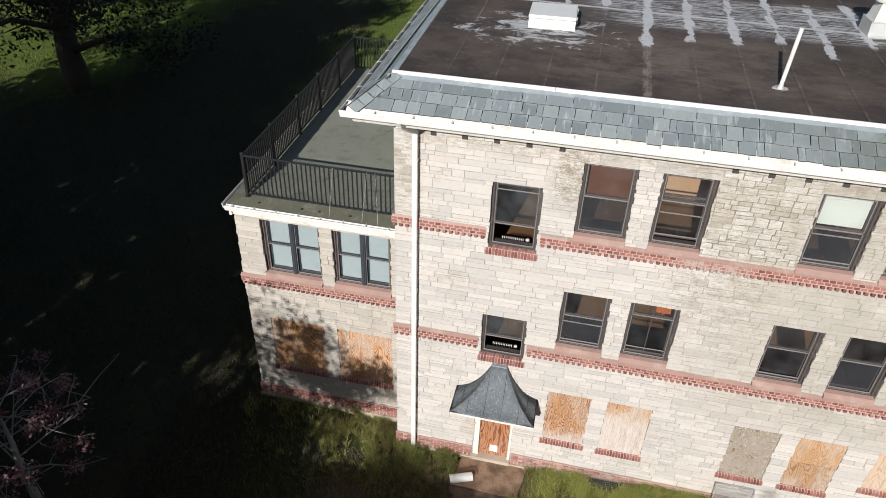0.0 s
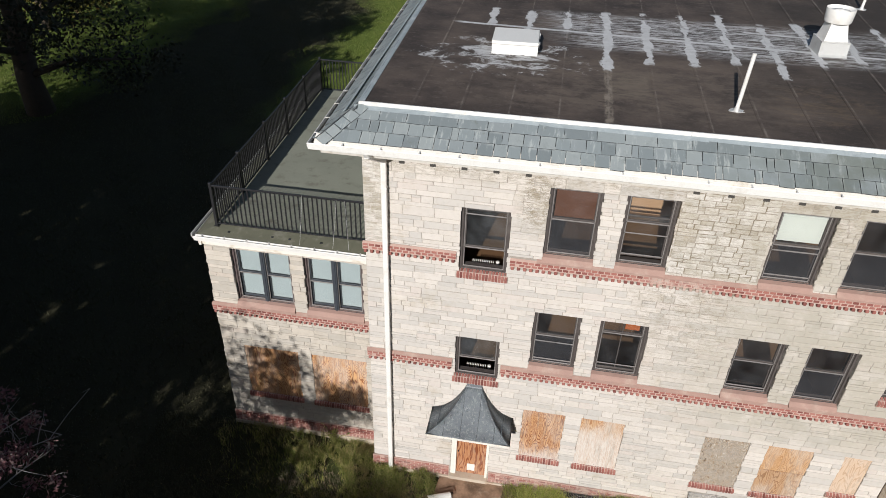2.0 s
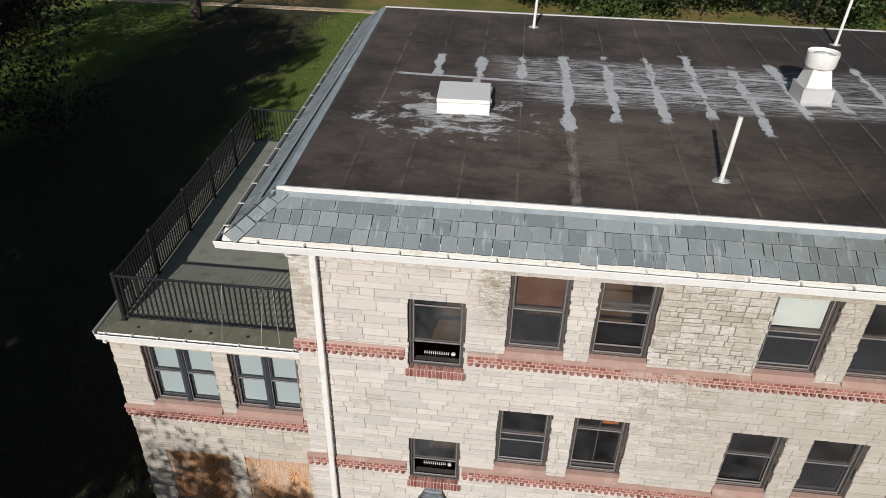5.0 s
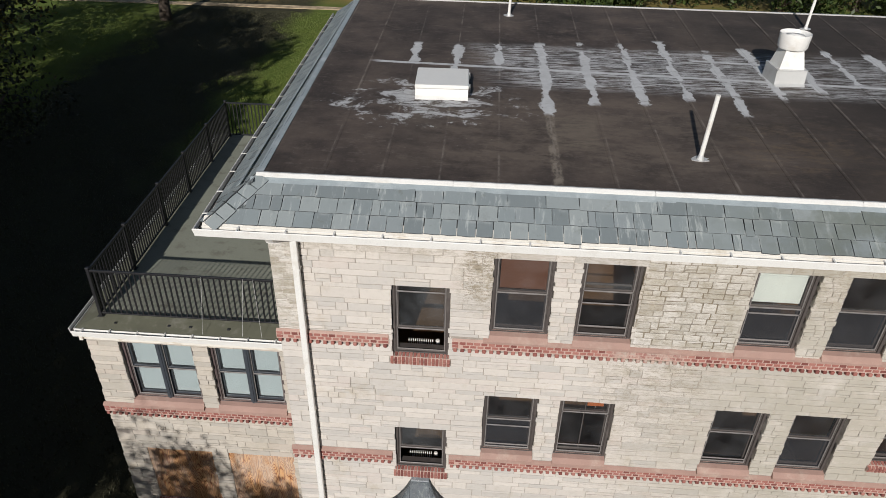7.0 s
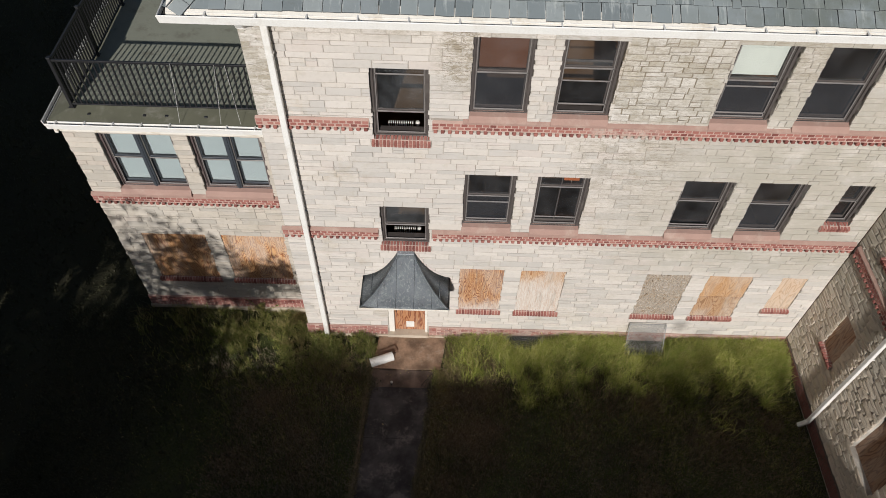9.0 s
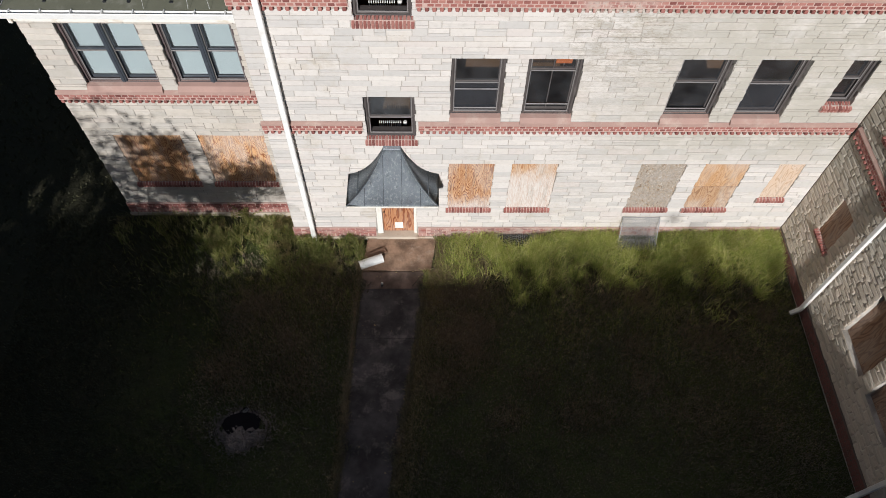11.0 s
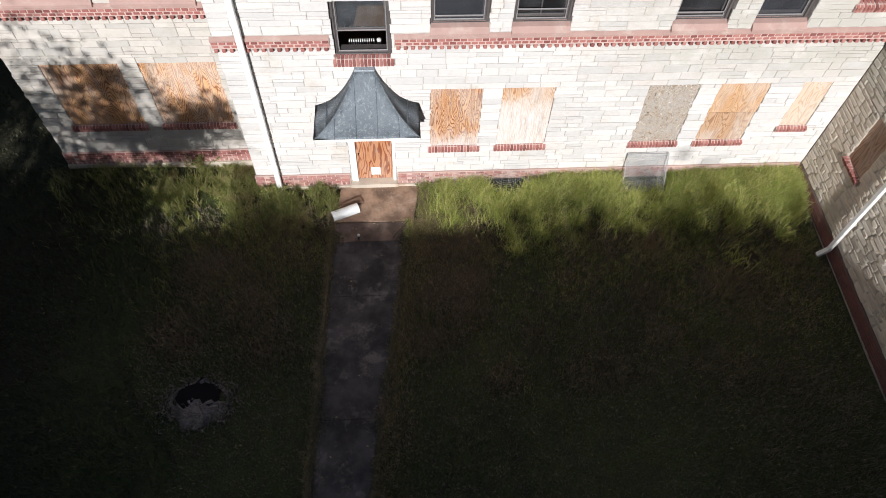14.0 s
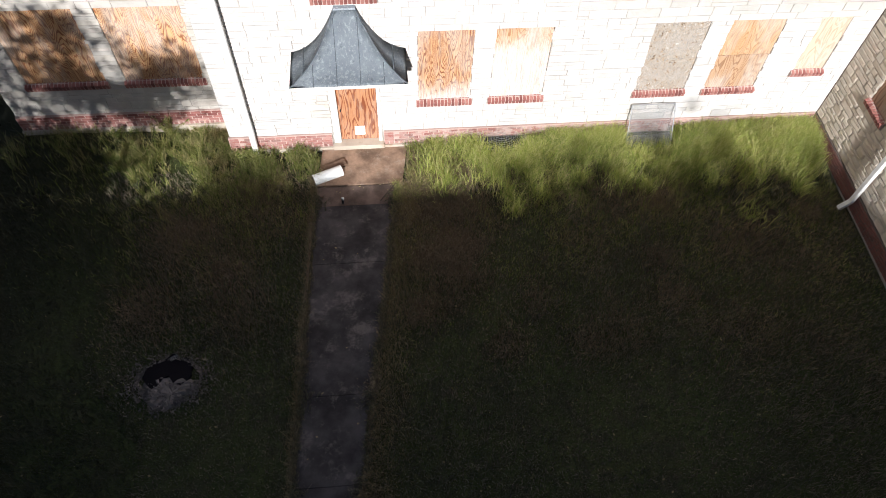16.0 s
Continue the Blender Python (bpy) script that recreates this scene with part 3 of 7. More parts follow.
# ---- shapes ----
def add_box(bm, a, b, c=0.0):
    """A box from corner a to corner b, its edges cut by c."""
    lo, hi = [min(p, q) for p, q in zip(a, b)], [max(p, q) for p, q in zip(a, b)]
    if c <= 0:
        v = [bm.verts.new((x, y, z)) for x in (lo[0], hi[0]) for y in (lo[1], hi[1]) for z in (lo[2], hi[2])]
        for f in ((0, 1, 3, 2), (4, 6, 7, 5), (0, 4, 5, 1), (2, 3, 7, 6), (0, 2, 6, 4), (1, 5, 7, 3)):
            bm.faces.new([v[n] for n in f])
        return
    c = min([c] + [(q - p) * 0.45 for p, q in zip(lo, hi)])
    v = {}
    for sx in (0, 1):
        for sy in (0, 1):
            for sz in (0, 1):
                corner, s = [(lo, hi)[k][n] for n, k in enumerate((sx, sy, sz))], (1 - 2 * sx, 1 - 2 * sy, 1 - 2 * sz)
                for axis in range(3):
                    v[sx, sy, sz, axis] = bm.verts.new([corner[n] + (0 if n == axis else s[n] * c) for n in range(3)])
    made = []
    for axis in range(3):
        others = [n for n in range(3) if n != axis]
        for side in (0, 1):
            loop = []
            for p, q in ((0, 0), (1, 0), (1, 1), (0, 1)):
                k = [0, 0, 0]
                k[axis], k[others[0]], k[others[1]] = side, p, q
                loop.append(v[(*k, axis)])
            made.append(bm.faces.new(loop))
        for p in (0, 1):
            for q in (0, 1):
                k0, k1 = [0, 0, 0], [0, 0, 0]
                k1[axis] = 1
                for k in (k0, k1):
                    k[others[0]], k[others[1]] = p, q
                made.append(bm.faces.new([v[(*k0, others[0])], v[(*k1, others[0])], v[(*k1, others[1])], v[(*k0, others[1])]]))
    for sx in (0, 1):
        for sy in (0, 1):
            for sz in (0, 1):
                made.append(bm.faces.new([v[sx, sy, sz, n] for n in range(3)]))
    bmesh.ops.recalc_face_normals(bm, faces=made)


def add_prism(bm, outline, a, b, axis="x"):
    """An outline of (p, q) pairs drawn out along an axis from a to b."""
    def at(u, p, q):
        return {"x": (u, p, q), "y": (p, u, q), "z": (p, q, u)}[axis]
    ends = [[bm.verts.new(at(u, p, q)) for p, q in outline] for u in (a, b)]
    made = [bm.faces.new(ends[0]), bm.faces.new(ends[1][::-1])]
    for n in range(len(outline)):
        k = (n + 1) % len(outline)
        made.append(bm.faces.new([ends[0][k], ends[0][n], ends[1][n], ends[1][k]]))
    bmesh.ops.recalc_face_normals(bm, faces=made)


def add_tube(bm, points, radii, sides=8, caps=True):
    """A round tube through points."""
    rings, points = [], [Vector(p) for p in points]
    if not hasattr(radii, "__len__"):
        radii = [radii] * len(points)
    side = None
    for n, p in enumerate(points):
        way = (points[min(n + 1, len(points) - 1)] - points[max(n - 1, 0)]).normalized()
        if side is None:
            side = way.orthogonal().normalized()
        side = (side - way * side.dot(way)).normalized()
        up = way.cross(side)
        rings.append([bm.verts.new(p + (side * math.cos(a) + up * math.sin(a)) * radii[n]) for a in (math.tau * k / sides for k in range(sides))])
    for a, b in zip(rings, rings[1:]):
        for k in range(sides):
            bm.faces.new([a[k], a[(k + 1) % sides], b[(k + 1) % sides], b[k]])
    if caps:
        bm.faces.new(rings[0][::-1])
        bm.faces.new(rings[-1])


def mesh_of(name, bm, material, smooth=False):
    me = bpy.data.meshes.new(name)
    bm.to_mesh(me)
    bm.free()
    me.materials.append(material)
    if smooth:
        me.shade_smooth()
    return me


def part(name, bm, material, parent, label="", smooth=False):
    """Links a bmesh (or a mesh) as one object under a thing or a part."""
    ob = new(name, bm if isinstance(bm, bpy.types.Mesh) else mesh_of(name, bm, material, smooth))
    ob.parent = parent
    return tagged(ob, label)


def thing(name, label, category, group="", kind="", place=None):
    """An Empty that carries the parts of a thing."""
    ob = new(name)
    ob.empty_display_size = 0.1
    if place is not None:
        ob.matrix_world = place
    return tagged(ob, label, category, group, kind)


def boxes(*items, c=0.0):
    bm = bmesh.new()
    for a, b in items:
        add_box(bm, a, b, c)
    return bm


def soup(name, verts, faces, material):
    me = bpy.data.meshes.new(name)
    me.from_pydata(verts, [], faces)
    me.materials.append(material)
    return me


# ---- ground ----
def lean(y):
    """The west side of the house runs a little out of square."""
    return -0.034 * (y + 0.35)


def smooth_step(a, b, v):
    k = np.clip((np.asarray(v, float) - a) / (b - a), 0, 1)
    return k * k * (3 - 2 * k)


def ground_height(x, y):
    """The lawn: level in the court, a little higher by the west wing and along the walls."""
    x, y = np.asarray(x, float), np.asarray(y, float)
    rise = 0.24 * smooth_step(0.2, -2.0, x) * smooth_step(-3.5, 0.0, y)
    rise = rise + 0.12 * smooth_step(-1.6, -0.2, y) * smooth_step(4.0, 7.0, x) * (y < 6)
    ripple = 0.025 * np.sin(x * 1.3 + 0.7 * np.sin(y * 0.9)) * np.cos(y * 1.1 + 0.4 * x)
    near_path = smooth_step(1.2, 0.2, np.abs(x - 2.4 - 0.06 * (y + 3)))
    return rise + ripple * (1 - near_path) - 0.03 * near_path


def ground_sheet():
    xs = np.concatenate([np.linspace(-3000, -60, 8), np.linspace(-50, -12, 20), np.arange(-11, 14, 0.35), np.linspace(16, 60, 12), np.linspace(90, 3000, 8)])
    ys = np.concatenate([np.linspace(-3000, -60, 8), np.linspace(-50, -14, 14), np.arange(-13, 1.6, 0.35), np.linspace(3, 60, 24), np.linspace(90, 3000, 8)])
    gx, gy = np.meshgrid(xs, ys, indexing="ij")
    gz = ground_height(gx, gy)
    verts = np.stack([gx, gy, gz], -1).reshape(-1, 3).tolist()
    n = len(ys)
    faces = [(a * n + b, (a + 1) * n + b, (a + 1) * n + b + 1, a * n + b + 1) for a in range(len(xs) - 1) for b in range(n - 1)]
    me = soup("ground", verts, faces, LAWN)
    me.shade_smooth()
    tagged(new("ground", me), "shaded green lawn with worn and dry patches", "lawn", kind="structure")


ground_sheet()

# ---- walls ----
# openings of the main front: name, left, right, bottom, top
FRONT = {
    "A3": (2.10, 3.16, 7.03, 8.66), "B3": (3.88, 4.95, 7.655, 9.34), "C3": (5.39, 6.43, 7.655, 9.34), "D3": (8.28, 9.35, 7.655, 9.34), "E3": (9.81, 10.86, 7.655, 9.34),
    "A2": (2.11, 3.18, 3.85, 5.13), "B2": (3.87, 4.94, 4.535, 6.15), "C2": (5.35, 6.42, 4.535, 6.15), "D2": (8.29, 9.33, 4.535, 6.15), "E2": (9.80, 10.82, 4.535, 6.15), "F2": (11.575, 12.135, 4.93, 6.15),
    "B1": (3.90, 4.95, 1.33, 3.03), "C1": (5.34, 6.41, 1.33, 3.03), "D1": (8.31, 9.36, 1.33, 3.03), "E1": (9.77, 10.83, 1.33, 3.03), "F1": (11.50, 12.12, 1.74, 3.03),
    "door": (2.13, 3.15, 0.12, 2.45),
}
WING = {
    "W1": (-3.63, -2.09, 4.80, 6.42), "W2": (-1.77, -0.28, 4.80, 6.42),
    "P1": (-3.69, -2.17, 1.58, 3.285), "P2": (-1.80, -0.29, 1.58, 3.285),
}
# the east wing's wall: u runs south from the corner
EAST = {"R1": (1.00, 1.64, 1.88, 3.08), "R2": (3.42, 4.55, 1.45, 3.10), "R3": (4.92, 6.05, 1.45, 3.10), "S1": (0.83, 1.50, 4.93, 6.15), "S2": (3.42, 4.55, 4.54, 6.15)}
SOUTH_AT, WING_AT, EAST_AT = pose(0, 0, 0), pose(0, 0.6, 0), pose(12.62, 0, 0, 0, 0, -90)
THICK, FACE = 0.36, 0.012


def wall_shell(u0, u1, w0, w1, holes, front=FACE, back=THICK):
    """A wall with openings right through it; u along it, v into it, w up."""
    us = sorted({u0, u1, *(h[k] for h in holes for k in (0, 1))})
    ws = sorted({w0, w1, *(h[k] for h in holes for k in (2, 3))})
    bm, cache = bmesh.new(), {}

    def v(u, d, w):
        if (u, d, w) not in cache:
            cache[u, d, w] = bm.verts.new((u, d, w))
        return cache[u, d, w]

    def solid(a, b):
        if not (0 <= a < len(us) - 1 and 0 <= b < len(ws) - 1):
            return False
        cu, cw = (us[a] + us[a + 1]) / 2, (ws[b] + ws[b + 1]) / 2
        return not any(h[0] < cu < h[1] and h[2] < cw < h[3] for h in holes)

    for a in range(len(us) - 1):
        for b in range(len(ws) - 1):
            if not solid(a, b):
                continue
            l, r, d, t = us[a], us[a + 1], ws[b], ws[b + 1]
            bm.faces.new([v(l, front, d), v(r, front, d), v(r, front, t), v(l, front, t)])
            bm.faces.new([v(r, back, d), v(l, back, d), v(l, back, t), v(r, back, t)])
            for da, db, loop in ((-1, 0, ((l, d), (l, t))), (1, 0, ((r, t), (r, d))), (0, -1, ((r, d), (l, d))), (0, 1, ((l, t), (r, t)))):
                if not solid(a + da, b + db):
                    (p, q), (s, t2) = loop
                    bm.faces.new([v(p, front, q), v(s, front, t2), v(s, back, t2), v(p, back, q)])
    return bm


def stone_shapes(seed, rock):
    """Six dressed stones of unit width and height, the face in relief: (verts, faces)."""
    rng, shapes = random.Random(seed), []
    for _ in range(6):
        n = 3 if rock else 2
        e = [(-0.5, 0.0), (-0.36, 1), (0.36, 1), (0.5, 0.0)] if rock else [(-0.5, 0.0), (-0.47, 1), (0.47, 1), (0.5, 0.0)]
        verts, faces = [], []
        for p, ip in e:
            for q, iq in e:
                inner = ip and iq
                jag = 0.0 if inner else 1.0
                verts.append((p * (0.99 if rock else 1) + jag * rng.uniform(-0.006, 0.006), (-rng.uniform(0.006, 0.026) if rock else -rng.uniform(0.003, 0.008)) if inner else 0.0, q + jag * rng.uniform(-0.025, 0.025)))
        ring = [0, 4, 8, 12, 13, 14, 15, 11, 7, 3, 2, 1]
        back = len(verts)
        verts += [(verts[k][0], 0.03, verts[k][2]) for k in ring]
        for a in range(3):
            for b in range(3):
                faces.append((a * 4 + b, a * 4 + 4 + b, a * 4 + 5 + b, a * 4 + 1 + b))
        for k in range(12):
            j = (k + 1) % 12
            faces.append((ring[j], ring[k], back + k, back + j))
        shapes.append((verts, faces))
    return shapes


def lay_courses(rng, u0, u1, w0, w1, holes, height, length, ragged=0.0):
    """Random ashlar: courses cut at the openings' edges, stones of mixed length, some split in two thin ones."""
    cuts = sorted({w0, w1, *(min(max(h[k], w0), w1) for h in holes for k in (2, 3))})
    laid = []
    for a, b in zip(cuts, cuts[1:]):
        if b - a < 0.02:
            continue
        count = max(1, round((b - a) / height))
        marks = [0.0] + sorted((k + rng.uniform(-0.36, 0.36)) / count for k in range(1, count)) + [1.0]
        for p, q in zip(marks, marks[1:]):
            lo, hi = a + (b - a) * p, a + (b - a) * q
            free, start = [], u0
            for h in sorted(h for h in holes if h[2] < (lo + hi) / 2 < h[3]):
                if h[0] > start:
                    free.append((start, h[0]))
                start = max(start, h[1])
            if start < u1:
                free.append((start, u1))
            for f0, f1 in free:
                # stone ends stand a little unevenly into the openings
                f0 -= rng.uniform(-0.012, 0.032) if f0 > u0 else rng.uniform(0.0, ragged)
                f1 += rng.uniform(-0.012, 0.032) if f1 < u1 else 0.0
                at = f0
                while at < f1 - 0.01:
                    run = min(rng.uniform(*length), f1 - at)
                    if f1 - at - run < length[0] * 0.7:
                        run = f1 - at if f1 - at < length[1] * 1.2 else (f1 - at) / 2
                    if hi - lo > 0.15 and rng.random() < 0.32:
                        mid = lo + (hi - lo) * rng.choice((0.36, 0.42, 0.6, 0.66))
                        laid += [(at, at + run, lo, mid), (at, at + run, mid, hi)]
                    else:
                        laid.append((at, at + run, lo, hi))
                    at += run
    return laid


def set_stones(wall, laid, shapes, single, joined, near, seed, joint=0.0125, proud=0.007):
    """Up to 300 stones in the near stretch as parts, the others joined."""
    rng = random.Random(seed)
    meshes = [soup("stone", *s, single) for s in shapes]
    verts, faces, count = [], [], 0
    for l, r, d, t in laid:
        k, du, dw = rng.randrange(6), r - l - joint, t - d - joint
        if du < 0.02 or dw < 0.015:
            continue
        at, flip = ((l + r) / 2, FACE - 0.006 - rng.uniform(0, proud), (d + t) / 2), rng.choice((1, -1))
        if near(l, r, d, t) and count < 300:
            ob = new("stone", meshes[k])
            ob.parent, ob.location, ob.scale = wall, at, (du, 1, dw)
            count += 1
        else:
            base = len(verts)
            verts += [(at[0] + p * du, at[1] + q, at[2] + s * dw) for p, q, s in shapes[k][0]]
            faces += [tuple(base + n for n in f) for f in shapes[k][1]]
    ob = part("stones", soup("stones", verts, faces, joined), None, wall)
    ob["kind"] = "stuff"


def solid_wall(name, label, at, shell):
    ob = new(name, mesh_of(name, shell, MORTAR))
    ob.matrix_world = at
    return tagged(ob, label, "wall", kind="structure")


wall_south = solid_wall("wall_south", "sunlit pale limestone ashlar wall with grey mortar joints", SOUTH_AT, wall_shell(0, 12.62, -0.3, 10.1, list(FRONT.values())))
wall_wing = solid_wall("wall_wing", "pale limestone wall of the two-storey wing, dappled by tree shade", WING_AT, wall_shell(-4.27, 0.0, -0.3, 6.8, list(WING.values())))
wall_east = solid_wall("wall_east", "rock-faced grey limestone wall with raking sunlight", EAST_AT, wall_shell(0.0, 14.0, -0.3, 10.1, list(EAST.values())))


def plain_wall(name, label, a, b):
    ob = new(name, mesh_of(name, boxes((a, b)), MORTAR))
    return tagged(ob, label, "wall", kind="structure")


plain_wall("wall_west", "limestone side wall above the wing roof", (0.0, THICK, -0.3), (0.36, 11.0, 10.1))
plain_wall("wall_north", "limestone rear wall", (0.36, 10.64, -0.3), (26.0, 11.0, 10.1))
plain_wall("wall_wing_west", "limestone side wall of the wing", (-4.27, 0.96, -0.3), (-3.9, 9.9, 6.8))
plain_wall("wall_wing_north", "limestone rear wall of the wing", (-4.27, 9.9, -0.3), (0.0, 10.26, 6.8))
plain_wall("wall_east_end", "limestone end wall of the east wing", (12.98, -14.0, -0.3), (26.0, -13.64, 10.1))
plain_wall("wall_east_far", "limestone outer wall of the east wing", (25.64, -13.64, -0.3), (26.0, 10.64, 10.1))
# an unseen block, added to close the court to the south and keep it in shade
plain_wall("wall_court_shade", "unseen block added to shade the court", (-16.0, -36.0, -0.3), (32.0, -24.0, 11.16))
# unseen steps on its top set how far the shadow reaches
for n, (a, b, top) in enumerate(((-16.0, -0.8, 11.74), (-0.8, 2.2, 11.58), (2.2, 3.2, 11.32), (7.4, 32.0, 11.40))):
    plain_wall(f"wall_court_top_{n + 1}", "unseen step added to shape the court shadow's edge", (a, -35.9, 11.16), (b, -24.0, top))

# ---- rooms behind the windows ----
for name, z in (("floor_ground", 0.25), ("floor_first", 3.40), ("floor_second", 6.60)):
    tagged(new(name, mesh_of(name, boxes(((0.37, 0.37, z - 0.16), (25.6, 10.6, z))), INNER_FLOOR)), "dark wooden floor of the unlit rooms", "floor", kind="structure")
for name, z in (("ceiling_ground", 3.06), ("ceiling_first", 6.24), ("ceiling_second", 9.55)):
    tagged(new(name, mesh_of(name, boxes(((0.37, 0.37, z), (25.6, 10.6, z + 0.14))), INNER_CEILING)), "off-white plaster ceiling of the unlit rooms", "ceiling", kind="structure")
for n, (a, b) in enumerate([((0.37, 4.2, 0.25), (25.6, 4.35, 9.5)), ((3.45, 0.37, 0.25), (3.55, 4.2, 9.5)), ((7.3, 0.37, 0.25), (7.42, 4.2, 9.5)), ((11.1, 0.37, 0.25), (11.2, 4.2, 9.5))]):
    tagged(new(f"wall_inner_{n + 1}", mesh_of("wall_inner", boxes((a, b)), INNER_WALL)), "tan plaster wall inside the dim rooms", "wall", kind="structure")
tagged(new("floor_wing", mesh_of("floor_wing", boxes(((-3.9, 0.97, 3.3), (-0.02, 9.9, 3.45))), INNER_FLOOR)), "dark wooden floor inside the wing", "floor", kind="structure")
tagged(new("wall_wing_inner", mesh_of("wall_wing_inner", boxes(((-3.9, 3.4, 0.2), (-0.02, 3.5, 6.6))), INNER_WALL)), "tan plaster wall inside the wing", "wall", kind="structure")

# ---- brick bands, sills and plinth ----
STRETCHER = mesh_of("brick", boxes(((-0.095, -0.05, -0.028), (0.095, 0.05, 0.028)), c=0.005), BRICK)
HEADER = mesh_of("brick", boxes(((-0.036, -0.06, -0.037), (0.036, 0.06, 0.037)), c=0.012), BRICK)
CLOSER = mesh_of("brick", boxes(((-0.055, -0.05, -0.029), (0.055, 0.05, 0.029)), c=0.005), BRICK)
ROWLOCK = mesh_of("brick", boxes(((-0.027, -0.12, -0.065), (0.027, 0.14, 0.065)), c=0.005), BRICK)


def brick_row(parent, mesh, u0, u1, pitch, v, w, rng, shift=0.0, tilt=0.0):
    count = max(1, int((u1 - u0) / pitch))
    step = (u1 - u0) / count
    for k in range(count):
        ob = new("brick", mesh)
        ob.parent = parent
        u = u0 + (k + 0.5) * step + (shift if 0 < k < count - 1 else 0)
        ob.location = (u, v + rng.uniform(-0.003, 0.003), w + rng.uniform(-0.002, 0.002))
        ob.rotation_euler = (radians(tilt), 0, rng.uniform(-0.012, 0.012))


def brick_band(name, at, runs, washes, top, seed):
    """A belt course: two courses of brick headers over a row of dentils, with a sloped brownstone wash under the windows."""
    rng = random.Random(seed)
    band = new(name)
    band.matrix_world = at
    tagged(band, "red brick belt course with dentils and a brownstone wash", "brick band", "belt courses", "structure")
    for u0, u1 in washes:
        bm = bmesh.new()
        add_prism(bm, [(0.008, top - 0.012), (-0.062, top - 0.055), (-0.062, top - 0.085), (0.008, top - 0.085)], u0, u1)
        part("wash", bm, BROWNSTONE, band, "sloped brownstone wash")
    for u0, u1 in runs:
        bm = bmesh.new()
        add_prism(bm, [(0.008, top - 0.060), (-0.045, top - 0.088), (-0.045, top - 0.252), (0.008, top - 0.262)], u0 + 0.004, u1 - 0.004)
        part("bed", bm, BRICK_MORTAR, band, "pale pink mortar bed")
        brick_row(band, CLOSER, u0, u1, 0.133, -0.006, top - 0.124, rng)
        brick_row(band, CLOSER, u0, u1, 0.133, 0.000, top - 0.200, rng, 0.066)
        brick_row(band, HEADER, u0, u1, 0.133, -0.010, top - 0.290, rng)
    return band


B2_TOP, B3_TOP, BW_TOP = 4.425, 7.60, 4.70
brick_band("trim_belt_first", SOUTH_AT, [(-0.06, 2.06), (3.23, 12.56)], [(-0.06, 2.06), (3.23, 12.56)], B2_TOP, 1)
brick_band("trim_belt_second", SOUTH_AT, [(-0.06, 2.05), (3.21, 12.56)], [(3.78, 12.56)], B3_TOP, 2)
brick_band("trim_belt_wing", WING_AT, [(-4.34, -0.04)], [(-4.34, -0.04)], BW_TOP, 3)
brick_band("trim_belt_east", EAST_AT, [(0.1, 9.0)], [(0.1, 9.0)], B2_TOP, 4)


def plinth_band(name, at, runs, base, seed, footing=True, stretcher=None, header=None, bed=None):
    rng = random.Random(seed)
    band = new(name)
    band.matrix_world = at
    tagged(band, "red brick plinth courses over a pale stone footing", "brick plinth", "plinths", "structure")
    for u0, u1 in runs:
        bm = bmesh.new()
        add_box(bm, (u0, -0.030, base + 0.115), (u1, 0.008, base + 0.488))
        part("bed", bm, bed or BRICK_MORTAR, band, "mortar bed")
        if footing:
            bm = bmesh.new()
            add_box(bm, (u0 - 0.02, -0.075, base - 0.35), (u1 + 0.02, 0.006, base + 0.112), 0.008)
            part("footing", bm, PLINTH, band, "pale stone footing")
        for k in range(4):
            brick_row(band, stretcher or STRETCHER, u0, u1, 0.208, 0.008, base + 0.225 + k * 0.07, rng, 0.1 * (k % 2))
        brick_row(band, header or HEADER, u0, u1, 0.104, 0.017, base + 0.152, rng)
    return band


plinth_band("trim_plinth_south", SOUTH_AT, [(-0.03, 2.10), (3.18, 12.58)], 0.0, 5)
plinth_band("trim_plinth_wing", WING_AT, [(-4.30, -0.05)], 0.24, 6)
# the east plinth takes the bricks that are coloured for shade
SHADE_STRETCHER = mesh_of("brick", boxes(((-0.095, -0.05, -0.028), (0.095, 0.05, 0.028)), c=0.005), SHADE_BRICK)
SHADE_HEADER = mesh_of("brick", boxes(((-0.041, -0.06, -0.034), (0.041, 0.06, 0.034)), c=0.005), SHADE_BRICK)
plinth_band("trim_plinth_east", EAST_AT, [(0.05, 9.0)], 0.0, 7, False, SHADE_STRETCHER, SHADE_HEADER, SHADE_MORTAR)

# ---- main roof ----
EAVE_Y, EAVE_X, EAVE_Z = -1.20, -0.56, 10.42      # foot of the slates
TOP_Y, TOP_X, TOP_Z = -0.36, 0.14, 10.90         # edge of the flat roof
BACK_Y, EAST_X = 11.25, 26.0


